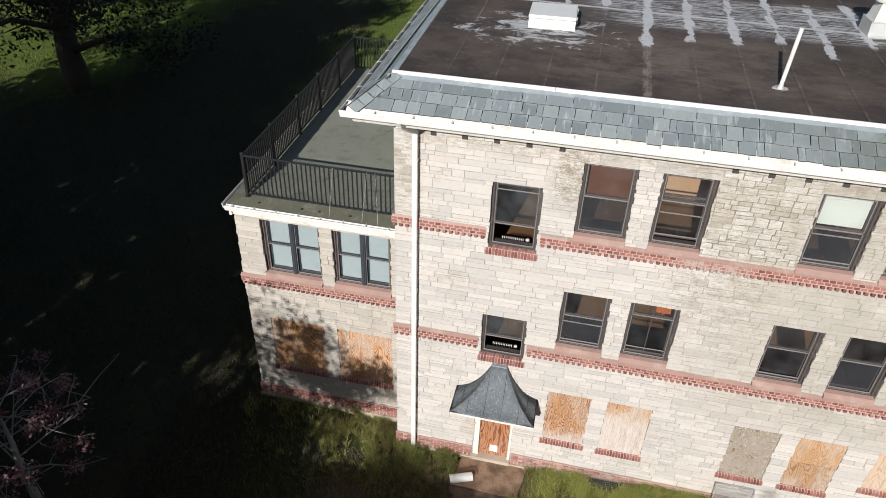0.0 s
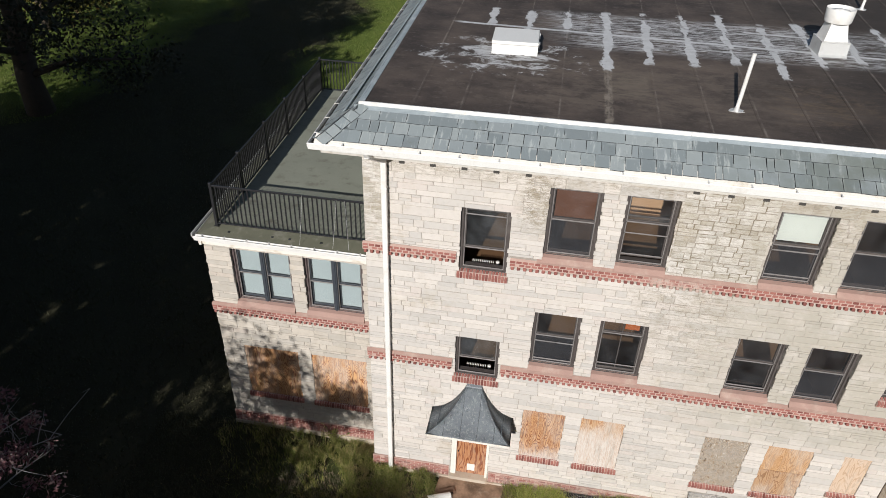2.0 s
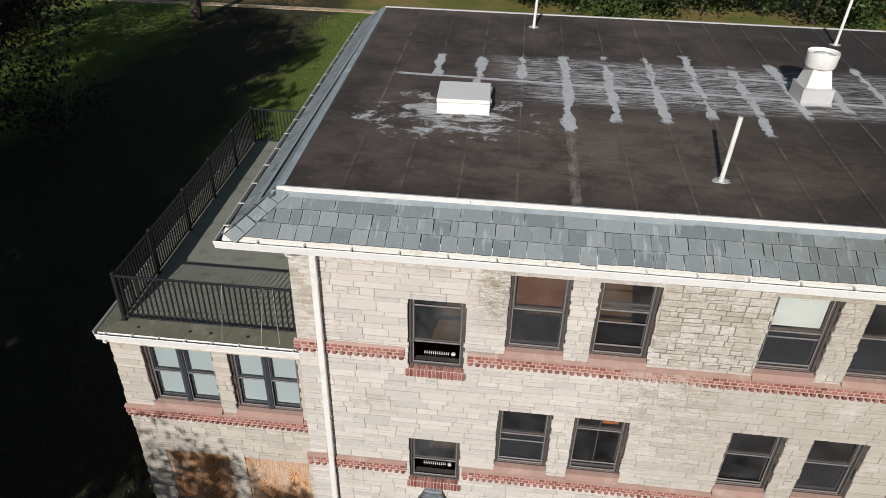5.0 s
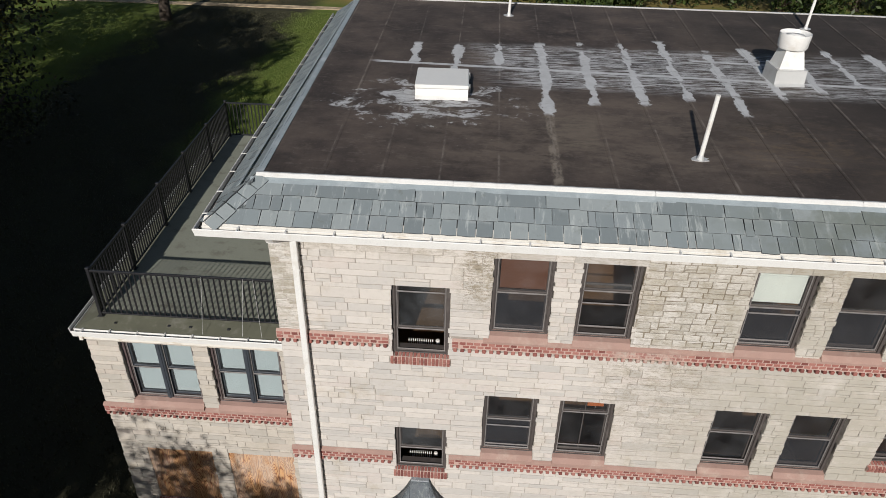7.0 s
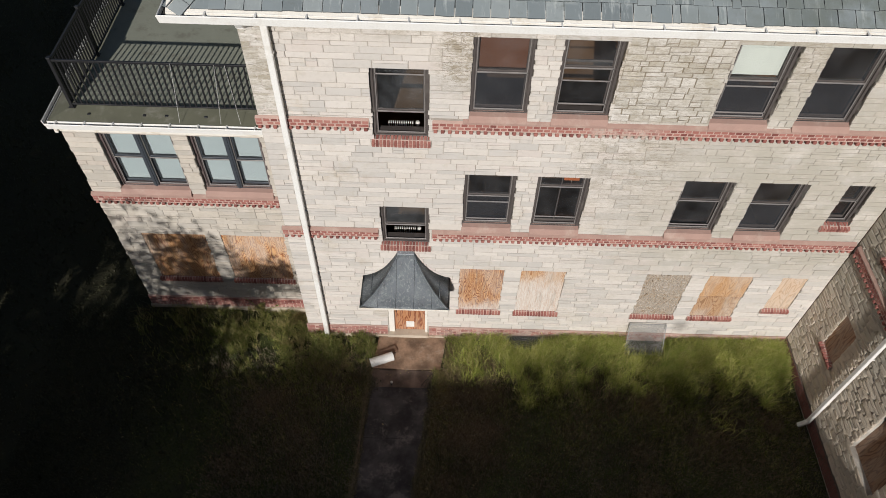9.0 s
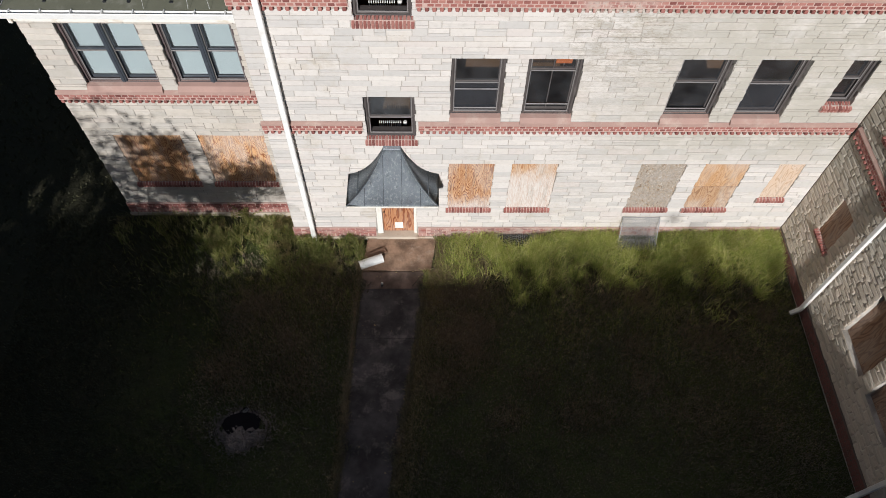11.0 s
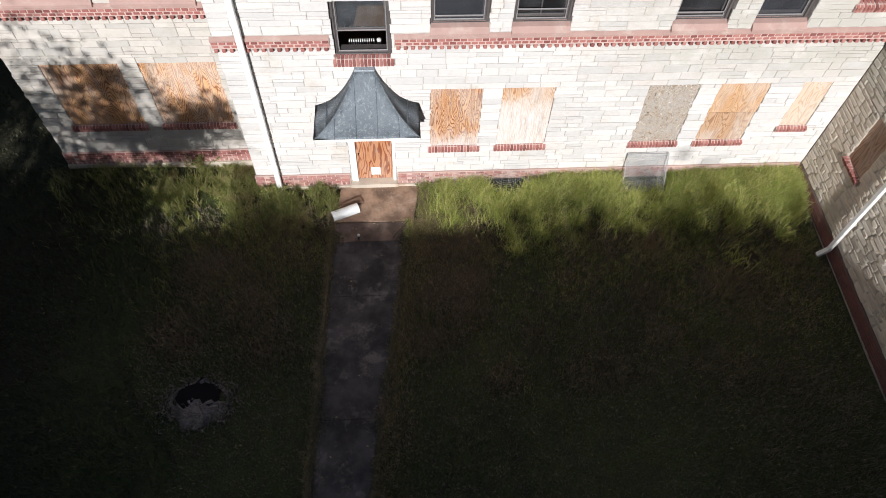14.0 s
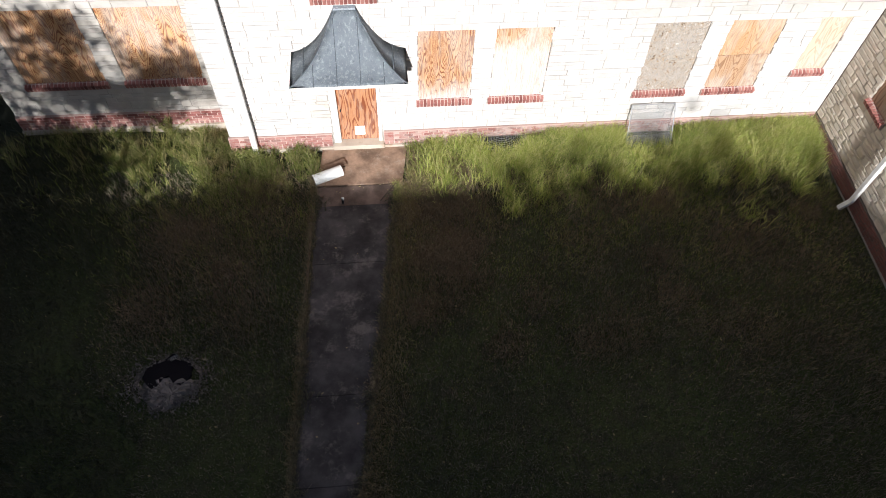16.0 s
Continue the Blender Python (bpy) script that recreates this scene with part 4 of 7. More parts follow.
def roof_deck():
    bm = bmesh.new()
    corners = [(TOP_X + lean(TOP_Y), TOP_Y), (EAST_X, TOP_Y), (EAST_X, BACK_Y), (TOP_X + lean(BACK_Y), BACK_Y)]
    add_prism(bm, corners, 10.55, TOP_Z, "z")
    ob = tagged(new("roof", mesh_of("roof", bm, MEMBRANE)), "dark brown felt flat roof with silver-patched seams", "roof", kind="structure")
    # sloping skirt under the slates
    bm = bmesh.new()
    add_prism(bm, [(EAVE_Y, EAVE_Z - 0.1), (EAVE_Y, EAVE_Z - 0.004), (TOP_Y + 0.02, TOP_Z - 0.012), (TOP_Y + 0.02, EAVE_Z - 0.1)], TOP_X + 0.2, EAST_X)
    part("skirt", bm, UNDERLAY, ob, "dark underlay below the slates")
    bm = bmesh.new()
    v = [bm.verts.new(p) for p in [(EAVE_X + lean(EAVE_Y), EAVE_Y, EAVE_Z - 0.004), (TOP_X + lean(TOP_Y), TOP_Y, TOP_Z - 0.012), (TOP_X + lean(BACK_Y), BACK_Y, TOP_Z - 0.012), (EAVE_X + lean(BACK_Y), BACK_Y, EAVE_Z - 0.004)]]
    bm.faces.new(v)
    w = [bm.verts.new(p.co - Vector((0, 0, 0.1))) for p in v]
    bm.faces.new(w[::-1])
    for k in range(4):
        bm.faces.new([v[(k + 1) % 4], v[k], w[k], w[(k + 1) % 4]])
    u = [bm.verts.new(p) for p in [(EAVE_X + lean(EAVE_Y), EAVE_Y, EAVE_Z - 0.004), (TOP_X + 0.25, EAVE_Y, EAVE_Z - 0.004), (TOP_X + 0.25, TOP_Y, TOP_Z - 0.012), (TOP_X + lean(TOP_Y), TOP_Y, TOP_Z - 0.012)]]
    bm.faces.new(u)
    bmesh.ops.recalc_face_normals(bm, faces=bm.faces)
    part("skirt", bm, UNDERLAY, ob, "dark underlay below the slates")
    return ob


roof = roof_deck()


def membrane_laps():
    """Each felt sheet overlaps the next by a low lap."""
    for k in range(24):
        x, slant = 1.08 + 0.925 * k, -0.02 + 0.0075 * k
        bm = bmesh.new()
        foot, top = (x + slant * (TOP_Y + 0.08), TOP_Y + 0.08), (x + slant * (BACK_Y - 0.08), BACK_Y - 0.08)
        add_prism(bm, [(foot[0] - 0.05, foot[1]), (foot[0] + 0.05, foot[1]), (top[0] + 0.05, top[1]), (top[0] - 0.05, top[1])], TOP_Z, TOP_Z + 0.005, "z")
        part("lap", bm, MEMBRANE, roof)


membrane_laps()


def roof_trims():
    edge = thing("roof_edging", "white metal edging strip along the slate top", "roof edging", kind="structure")
    x, k = TOP_X + lean(TOP_Y) - 0.03, 0
    while x < EAST_X:
        run = min(3.05, EAST_X - x)
        bm = bmesh.new()
        add_prism(bm, [(TOP_Y - 0.065, TOP_Z - 0.03), (TOP_Y - 0.075, TOP_Z + 0.030), (TOP_Y - 0.03, TOP_Z + 0.060), (TOP_Y + 0.03, TOP_Z + 0.045), (TOP_Y + 0.07, TOP_Z + 0.008), (TOP_Y + 0.07, TOP_Z - 0.03)], x, x + run - 0.006)
        part("strip", bm, WHITE_METAL, edge)
        x, k = x + run, k + 1
    bm = bmesh.new()
    add_prism(bm, [(TOP_X + lean(TOP_Y) - 0.07, TOP_Y), (TOP_X + lean(TOP_Y) + 0.045, TOP_Y), (TOP_X + lean(BACK_Y) + 0.045, BACK_Y), (TOP_X + lean(BACK_Y) - 0.07, BACK_Y)], TOP_Z - 0.03, TOP_Z + 0.012, "z")
    part("flashing", bm, FLASHING, edge, "silver-coated grey hip flashing")
    part("strip", boxes(((TOP_X + lean(BACK_Y), BACK_Y - 0.03, TOP_Z - 0.1), (EAST_X, BACK_Y + 0.03, TOP_Z + 0.03))), GALVANISED, edge, "pale metal rear edging")


roof_trims()


def slate_mesh(seed):
    """A slate of unit size, x across and y up the slope, thin, with a nibbled foot."""
    rng, bm = random.Random(seed), bmesh.new()
    foot = [(-0.5 + k / 4, rng.uniform(-0.010, 0.012)) for k in range(5)]
    line = foot + [(0.5, 1.0), (-0.5, 1.0)]
    add_prism(bm, line, 0.0, 0.020, "z")
    me = mesh_of("slate", bm, SLATE)
    me.materials.append(SLATE_EDGE)
    for f in me.polygons:
        f.material_index = 0 if f.normal.z > 0.5 else 1
    return me


SLATE_SHAPES = [slate_mesh(n) for n in range(6)]


def lay_slates(parent, matrix, length, rise, courses, seed):
    """Slates in courses on a slope: matrix puts x along the eave and y up the slope; the top course is of wide slates."""
    rng = random.Random(seed)
    gauge = (rise * 0.86 - 0.02) / courses
    for c in range(courses):
        x = -rng.uniform(0.0, 0.25)
        while x < length:
            wide = rng.uniform(0.42, 0.60) if c == courses - 1 else rng.choice((0.26, 0.27, 0.28, 0.25, 0.29, 0.27, 0.18, 0.12)) + rng.uniform(-0.01, 0.01)
            l, r = max(x, 0.0), min(x + wide, length)
            if r - l > 0.06:
                ob = new("slate", rng.choice(SLATE_SHAPES))
                ob.parent = parent
                lift, slip = 0.012 + rng.uniform(0, 0.006), rng.uniform(0, 0.014) + (0.03 if rng.random() < 0.06 else 0.0)
                turn = rng.uniform(-0.018, 0.018)
                ob.matrix_local = matrix @ Matrix.Translation(((l + r) / 2, c * gauge + 0.055 - slip, lift + 0.01)) @ Euler((-0.05, rng.uniform(-0.008, 0.008), turn)).to_matrix().to_4x4() @ Matrix.Diagonal((r - l - rng.uniform(0.006, 0.015), gauge * 1.28, 1, 1))
            x += wide


def lay_flashing(parent, matrix, length, rise, seed):
    """Lapped sheets of coated lead over the heads of the top course."""
    rng, x = random.Random(seed), 0.0
    while x < length:
        run = min(rng.uniform(1.1, 1.9), length - x)
        bm = bmesh.new()
        low = rise * 0.845 - rng.uniform(0.0, 0.02)
        line = [(x - 0.03, low + rng.uniform(-0.012, 0.012)), (x + run * 0.35, low + rng.uniform(-0.012, 0.012)), (x + run * 0.7, low + rng.uniform(-0.012, 0.012)), (x + run, low), (x + run, rise - 0.065), (x - 0.03, rise - 0.065)]
        lift = 0.030 + 0.004 * rng.random()
        add_prism(bm, line, lift, lift + 0.006, "z")
        ob = part("flashing_sheet", bm, FLASHING, parent, "blue-grey coated lead flashing")
        ob.matrix_local = matrix
        x += run


def slates():
    front = thing("slate_skirt", "grey slate skirt roof with worn, chipped courses", "slate roof", "slate skirts", "structure")
    y, z = TOP_Y - EAVE_Y, TOP_Z - EAVE_Z
    rise = math.hypot(y, z)
    m = Matrix(((1, 0, 0, EAVE_X + 0.62), (0, y / rise, -z / rise, EAVE_Y), (0, z / rise, y / rise, EAVE_Z), (0, 0, 0, 1)))
    lay_slates(front, m, 13.2, rise, 3, 11)
    lay_flashing(front, m, 13.2, rise, 21)
    side = thing("slate_skirt", "grey slate skirt roof with worn, chipped courses", "slate roof", "slate skirts", "structure")
    x = TOP_X - EAVE_X
    side_rise = math.hypot(x, z)
    up = Vector((x, 0, z)).normalized()
    along = Vector((lean(BACK_Y) - lean(0), BACK_Y, 0)).normalized() * -1
    out = along.cross(up)
    start = Vector((EAVE_X + lean(BACK_Y), BACK_Y, EAVE_Z))
    m = Matrix.Translation(start) @ Matrix((along, up, out)).transposed().to_4x4()
    lay_slates(side, m, BACK_Y - EAVE_Y - 0.62, side_rise, 3, 12)
    lay_flashing(side, m, BACK_Y - EAVE_Y - 0.62, side_rise, 22)
    hip = thing("slate_hip", "grey slates cut to the roof hip", "slate roof", "slate skirts", "structure")
    foot, top = Vector((EAVE_X + lean(EAVE_Y), EAVE_Y, EAVE_Z)), Vector((TOP_X + lean(TOP_Y), TOP_Y, TOP_Z))
    way = (top - foot).normalized()
    rng = random.Random(33)
    front_up, side_out = Vector((0, y, z)).normalized(), out

    def slab(ring, lift, normal):
        bm = bmesh.new()
        v = [bm.verts.new(p + normal * lift) for p in ring] + [bm.verts.new(p + normal * (lift - 0.014)) for p in ring]
        bm.faces.new(v[:4])
        bm.faces.new(v[:3:-1])
        for j in range(4):
            bm.faces.new([v[j], v[4 + j], v[4 + (j + 1) % 4], v[(j + 1) % 4]])
        bmesh.ops.recalc_face_normals(bm, faces=bm.faces)
        me = mesh_of("slate", bm, SLATE)
        me.materials.append(SLATE_EDGE)
        for f in me.polygons:
            f.material_index = 0 if abs(f.normal.dot(normal)) > 0.7 else 1
        part("slate", me, None, hip)

    # cut slates of each course up to the hip, then a row of slates laid along the hip on either side
    for normal, course_way, course_up, reach in ((Vector((0, -z, y)).normalized(), Vector((1, 0, 0)), front_up, 0.62), (side_out, Vector((lean(1) - lean(0), 1, 0)).normalized(), up, 0.62)):
        full = rise if course_way.x > 0.5 else side_rise
        for c in range(3):
            low, high = 0.058 + c * 0.277, min(1.0, 0.058 + c * 0.277 + 0.35)
            a0, a1 = foot.lerp(top, low), foot.lerp(top, high)
            end = foot + course_way * reach
            b0, b1 = end + course_up * full * low, end + course_up * full * high
            for k in range(2):
                p, q = k / 2 + 0.01, (k + 1) / 2 - 0.012
                if (b0 - a0).dot(course_way) > 0.06:
                    slab([a0.lerp(b0, p), a0.lerp(b0, q), a1.lerp(b1, q), a1.lerp(b1, p)], 0.022 + 0.002 * k, normal)
        inward = (course_way - way * course_way.dot(way)).normalized()
        long = (top - foot).length
        for k in range(5):
            s0, s1 = 0.045 + (long - 0.045) * k / 5 + 0.008, 0.045 + (long - 0.045) * (k + 1) / 5 - 0.006
            skew = rng.uniform(-0.012, 0.012)
            deep = 0.225 + rng.uniform(-0.015, 0.015)
            ring = [foot + way * s0 + inward * 0.004, foot + way * (s0 + skew) + inward * deep, foot + way * (s1 + skew) + inward * deep, foot + way * s1 + inward * 0.004]
            slab(ring, 0.050 + rng.uniform(-0.004, 0.004), normal)


slates()


# ---- cornice, gutters ----
def cornice():
    """Boxed white eaves: soffit, fascia and stepped mouldings."""
    ob = thing("trim_cornice", "peeling white painted wooden eaves cornice", "cornice", kind="structure")
    bm = bmesh.new()
    line = [(0.011, 10.44), (EAVE_Y + 0.015, 10.44), (EAVE_Y + 0.015, 10.30), (EAVE_Y + 0.10, 10.26), (EAVE_Y + 0.13, 10.20), (EAVE_Y + 0.22, 10.14), (EAVE_Y + 0.24, 10.09), (0.011, 10.09)]
    add_prism(bm, line, EAVE_X + lean(EAVE_Y) + 0.02, 13.0)
    part("eave_box", bm, WHITE_PAINT, ob)
    bm = bmesh.new()
    a, b = Vector((EAVE_X + lean(0), 0.0)), Vector((EAVE_X + lean(BACK_Y), BACK_Y))
    ring = [(a.x + 0.02, -0.001 + 0.012), (0.0, 0.012), (0.0, BACK_Y), (b.x + 0.02, BACK_Y)]
    add_prism(bm, ring, 10.09, 10.44, "z")
    part("eave_box", bm, WHITE_PAINT, ob)
    # frieze board under the soffit, and shallow bed mould
    bm = bmesh.new()
    add_box(bm, (-0.03, -0.06, 9.74), (12.6, 0.004, 10.088), 0.006)
    add_prism(bm, [(-0.058, 9.96), (-0.16, 10.02), (-0.20, 10.087), (-0.058, 10.087)], -0.03, 12.6)
    part("frieze", bm, WHITE_PAINT, ob)
    # joist pockets along the top of the masonry
    for k in range(20):
        x = 0.84 + 0.645 * k
        if 3.7 < x < 5.0 or 5.3 < x < 6.45:
            continue
        part("joist_pocket", boxes(((x - 0.06, -0.012, 9.535), (x + 0.06, 0.02, 9.64))), GUTTER_INSIDE, ob, "dark open joist pocket")
    part("bracket", boxes(((0.24, -0.30, 9.86), (0.34, -0.062, 10.086)), c=0.01), WHITE_PAINT, ob, "white wooden corner bracket")
    return ob


cornice()


def drip_edge():
    """White metal strip under the feet of the slates."""
    ob = thing("drip_edge", "white metal drip strip below the slates", "drip edge", kind="structure")
    k = (TOP_Z - EAVE_Z) / (TOP_Y - EAVE_Y)
    bm = bmesh.new()
    add_prism(bm, [(EAVE_Y - 0.012, EAVE_Z - 0.02), (EAVE_Y - 0.012, EAVE_Z + 0.006), (EAVE_Y + 0.16, EAVE_Z + 0.010 + k * 0.165), (EAVE_Y + 0.16, EAVE_Z + k * 0.15 - 0.02)], EAVE_X + lean(EAVE_Y) - 0.01, 13.0)
    part("strip", bm, WHITE_PAINT, ob)


drip_edge()


def gutter(name, label, path, top, wide, gap):
    """An open box gutter along a path of (x, y), trough on the left hand, with strap hangers."""
    ob = thing(name, label, "gutter", "gutters")
    pts = [Vector(p) for p in path]
    trough, silt = bmesh.new(), bmesh.new()
    section = [(0.0, top), (0.006, top), (0.012, top - 0.10), (wide - 0.012, top - 0.10), (wide - 0.006, top), (wide + 0.004, top + 0.008), (wide + 0.016, top - 0.004), (wide - 0.004, top - 0.125), (0.0, top - 0.125)]
    outs = []
    for n in range(len(pts)):
        ways = [(pts[k + 1] - pts[k]).normalized() for k in (n - 1, n) if 0 <= k < len(pts) - 1]
        norms = [Vector((-w.y, w.x)) for w in ways]
        m = sum(norms, Vector((0, 0))).normalized()
        outs.append(m / m.dot(norms[0]))
    for n in range(len(pts) - 1):
        rings = []
        for k in (n, n + 1):
            rings.append([trough.verts.new((*(pts[k] + outs[k] * d), z)) for d, z in section])
        for j in range(len(section)):
            i = (j + 1) % len(section)
            trough.faces.new([rings[0][j], rings[0][i], rings[1][i], rings[1][j]])
        for r in ((rings[0],) if n == 0 else ()) + ((rings[1],) if n == len(pts) - 2 else ()):
            trough.faces.new(r)
        q = [silt.verts.new((*(pts[k] + outs[k] * d), top - 0.07)) for k, d in ((n, 0.012), (n + 1, 0.012), (n + 1, wide - 0.011), (n, wide - 0.011))]
        silt.faces.new(q)
    bmesh.ops.recalc_face_normals(trough, faces=trough.faces)
    part("trough", trough, WHITE_METAL, ob)
    part("silt", silt, GUTTER_INSIDE, ob, "dark silt in the trough")
    for a, b, o in zip(pts, pts[1:], outs):
        way = (b - a).normalized()
        out = Vector((-way.y, way.x))
        k = gap * 0.5
        while k < (b - a).length:
            p = a + way * k
            bm = bmesh.new()
            c = [p + way * s + out * d for s, d in ((-0.012, -0.02), (0.012, -0.02), (0.012, wide + 0.008), (-0.012, wide + 0.008))]
            add_prism(bm, [tuple(q) for q in c], top + 0.004, top + 0.012, "z")
            part("hanger", bm, WHITE_METAL, ob)
            k += gap
    return ob


gutter("gutter", "white metal eaves gutter with strap hangers, silted dark", [(EAVE_X + lean(BACK_Y), BACK_Y), (EAVE_X + lean(EAVE_Y), EAVE_Y), (11.9, EAVE_Y)][::-1], 10.435, 0.105, 0.72)


# ---- windows ----
def ring_bars(bm, l, r, d, t, v0, v1, side, head, foot, c=0.006):
    """Four bars round an opening: jambs between head and foot."""
    add_box(bm, (l, v0, t - head), (r, v1, t), c)
    add_box(bm, (l, v0, d), (r, v1, d + foot), c)
    add_box(bm, (l, v0, d + foot), (l + side, v1, t - head), c)
    add_box(bm, (r - side, v0, d + foot), (r, v1, t - head), c)


def sash(parent, name, l, r, d, t, v, paint, muntin=False):
    bm = bmesh.new()
    ring_bars(bm, l, r, d, t, v, v + 0.035, 0.042, 0.042, 0.055)
    if muntin:
        add_box(bm, ((l + r) / 2 - 0.01, v + 0.005, d + 0.05), ((l + r) / 2 + 0.01, v + 0.03, t - 0.04))
    ob = part(name, bm, paint, parent)
    pane = part("pane", soup("pane", [(l + 0.04, v + 0.016, d + 0.05), (r - 0.04, v + 0.016, d + 0.05), (r - 0.04, v + 0.016, t - 0.04), (l + 0.04, v + 0.016, t - 0.04)], [(0, 1, 2, 3)], GLASS), None, ob)
    pane.visible_shadow = False
    return ob


def storm(parent, l, r, d, t, v, meet, extra=()):
    """The dull aluminium storm-window rails in front of the sashes."""
    bm = bmesh.new()
    ring_bars(bm, l, r, d, t, v, v + 0.016, 0.036, 0.034, 0.040, 0.003)
    for z in (meet, *extra):
        add_box(bm, (l + 0.016, v, z - 0.014), (r - 0.016, v + 0.016, z + 0.014), 0.003)
    return part("storm_rail", bm, ALUMINIUM, parent, "dull aluminium storm-window rails")


SERIAL = {"window": 0}


def window(at, hole, label, meet=0.52, raised=0.0, paint=None, leaves=1, storm_extra=(), muntin=False, sill=None, v0=0.10, netting=False, casing=None):
    """A double-hung window set back in its opening, with its sill."""
    l, r, d, t = hole
    paint = paint or FRAME_PAINT
    SERIAL["window"] += 1
    ob = new(f"window_{SERIAL['window']}")
    ob.matrix_world = at
    tagged(ob, label, "window", "windows", "structure")
    bm = bmesh.new()
    ring_bars(bm, l + 0.004, r - 0.004, d + 0.004, t - 0.004, v0, THICK - 0.02, 0.055, 0.05, 0.04)
    ring_bars(bm, l + 0.05, r - 0.05, d + 0.035, t - 0.045, v0 + 0.035, THICK - 0.03, 0.03, 0.03, 0.03)
    part("window_frame", bm, casing or paint, ob)
    if leaves == 2:
        bm = bmesh.new()
        add_box(bm, ((l + r) / 2 - 0.06, v0 - 0.005, d + 0.04), ((l + r) / 2 + 0.06, THICK - 0.02, t - 0.045), 0.01)
        add_box(bm, ((l + r) / 2 - 0.025, v0 - 0.022, d + 0.04), ((l + r) / 2 + 0.025, v0 - 0.004, t - 0.045), 0.004)
        part("mullion", bm, paint, ob)
    spans = [(l + 0.075, r - 0.075)] if leaves == 1 else [(l + 0.075, (l + r) / 2 - 0.055), ((l + r) / 2 + 0.055, r - 0.075)]
    lo, hi = d + 0.06, t - 0.07
    cut = lo + (hi - lo) * meet
    for a, b in spans:
        sash(ob, "upper_sash", a, b, cut - 0.02, hi, v0 + 0.075, paint, muntin)
        if raised > 0.2:
            sash(ob, "lower_sash", a, b, cut - 0.045, hi - 0.05, v0 + 0.115, paint)
        else:
            sash(ob, "lower_sash", a, b, lo + raised, cut + 0.025 + raised, v0 + 0.115, paint, muntin)
        if netting:
            net = part("insect_screen", soup("insect_screen", [(a, v0 + 0.062, lo), (b, v0 + 0.062, lo), (b, v0 + 0.062, cut), (a, v0 + 0.062, cut)], [(0, 1, 2, 3)], NETTING), None, ob, "grey insect netting")
            net.visible_shadow = False
        storm(ob, a - 0.012, b + 0.012, lo - 0.012, hi + 0.012, v0 + 0.045, cut, [lo + (hi - lo) * e for e in storm_extra])
    if sill == "brick":
        brick_sill(ob, l, r, d)
    elif sill == "stone":
        bm = bmesh.new()
        add_prism(bm, [(v0 + 0.06, d + 0.052), (v0 + 0.06, d + 0.002), (0.008, d + 0.002), (0.008, d - 0.10), (-0.070, d - 0.135), (-0.070, d - 0.085), (0.0, d + 0.012)], l - 0.0, r + 0.0)
        part("window_sill", bm, BROWNSTONE, ob, "sloped brownstone sill")
    return ob


def brick_sill(ob, l, r, d):
    """A sloping rowlock sill of red bricks, below the foot of the opening."""
    rng = random.Random(int(l * 100 + d * 10))
    bm = bmesh.new()
    add_prism(bm, [(0.006, d + 0.002), (0.006, d - 0.160), (-0.044, d - 0.150), (-0.052, d - 0.040)], l - 0.035, r + 0.035)
    bed = part("window_sill", bm, BRICK_MORTAR, ob, "pink mortar under a rowlock brick sill")
    brick_row(bed, ROWLOCK, l - 0.035, r + 0.035, 0.069, 0.050, d - 0.056, rng, tilt=18)


DARK = "dark double-hung sash window with aluminium storm rails"
window(SOUTH_AT, FRONT["A3"], "dark sash window raised over a radiator, with red brick sill", 0.34, 0.40, storm_extra=(0.90,), sill="brick")
window(SOUTH_AT, FRONT["A2"], "dark sash window raised over a radiator, with red brick sill", 0.42, 0.36, sill="brick")
window(SOUTH_AT, FRONT["B3"], "dark sash window with a brown curtain behind", 0.53, netting=True, sill="stone")
window(SOUTH_AT, FRONT["C3"], "dark sash window, lower sash slightly raised", 0.62, 0.10, storm_extra=(0.45, 0.12), sill="stone")
window(SOUTH_AT, FRONT["D3"], "dark sash window with cream roller shade half drawn", 0.52, netting=True, storm_extra=(0.44, 0.06), sill="stone")
window(SOUTH_AT, FRONT["E3"], DARK, 0.52, netting=True, sill="stone")
window(SOUTH_AT, FRONT["B2"], DARK, 0.54, netting=True, storm_extra=(0.42, 0.06), sill="stone")
window(SOUTH_AT, FRONT["C2"], DARK, 0.76, storm_extra=(0.14,), muntin=True, sill="stone")
window(SOUTH_AT, FRONT["D2"], DARK, 0.56, storm_extra=(0.06,), sill="stone")
window(SOUTH_AT, FRONT["E2"], DARK, 0.54, netting=True, sill="stone")
window(SOUTH_AT, FRONT["F2"], "narrow dark sash window with red brick sill", 0.52, sill="brick")
BLUE = "paired slate-blue sash windows with pale venetian blinds"
window(WING_AT, WING["W1"], BLUE, 0.52, paint=BLUE_FRAME, leaves=2, sill="stone", casing=CASING)
window(WING_AT, WING["W2"], BLUE, 0.52, paint=BLUE_FRAME, leaves=2, sill="stone", casing=CASING)
window(EAST_AT, EAST["S1"], "narrow dark sash window with red brick sill", 0.5, sill="brick")
window(EAST_AT, EAST["S2"], DARK, 0.5, sill="stone")


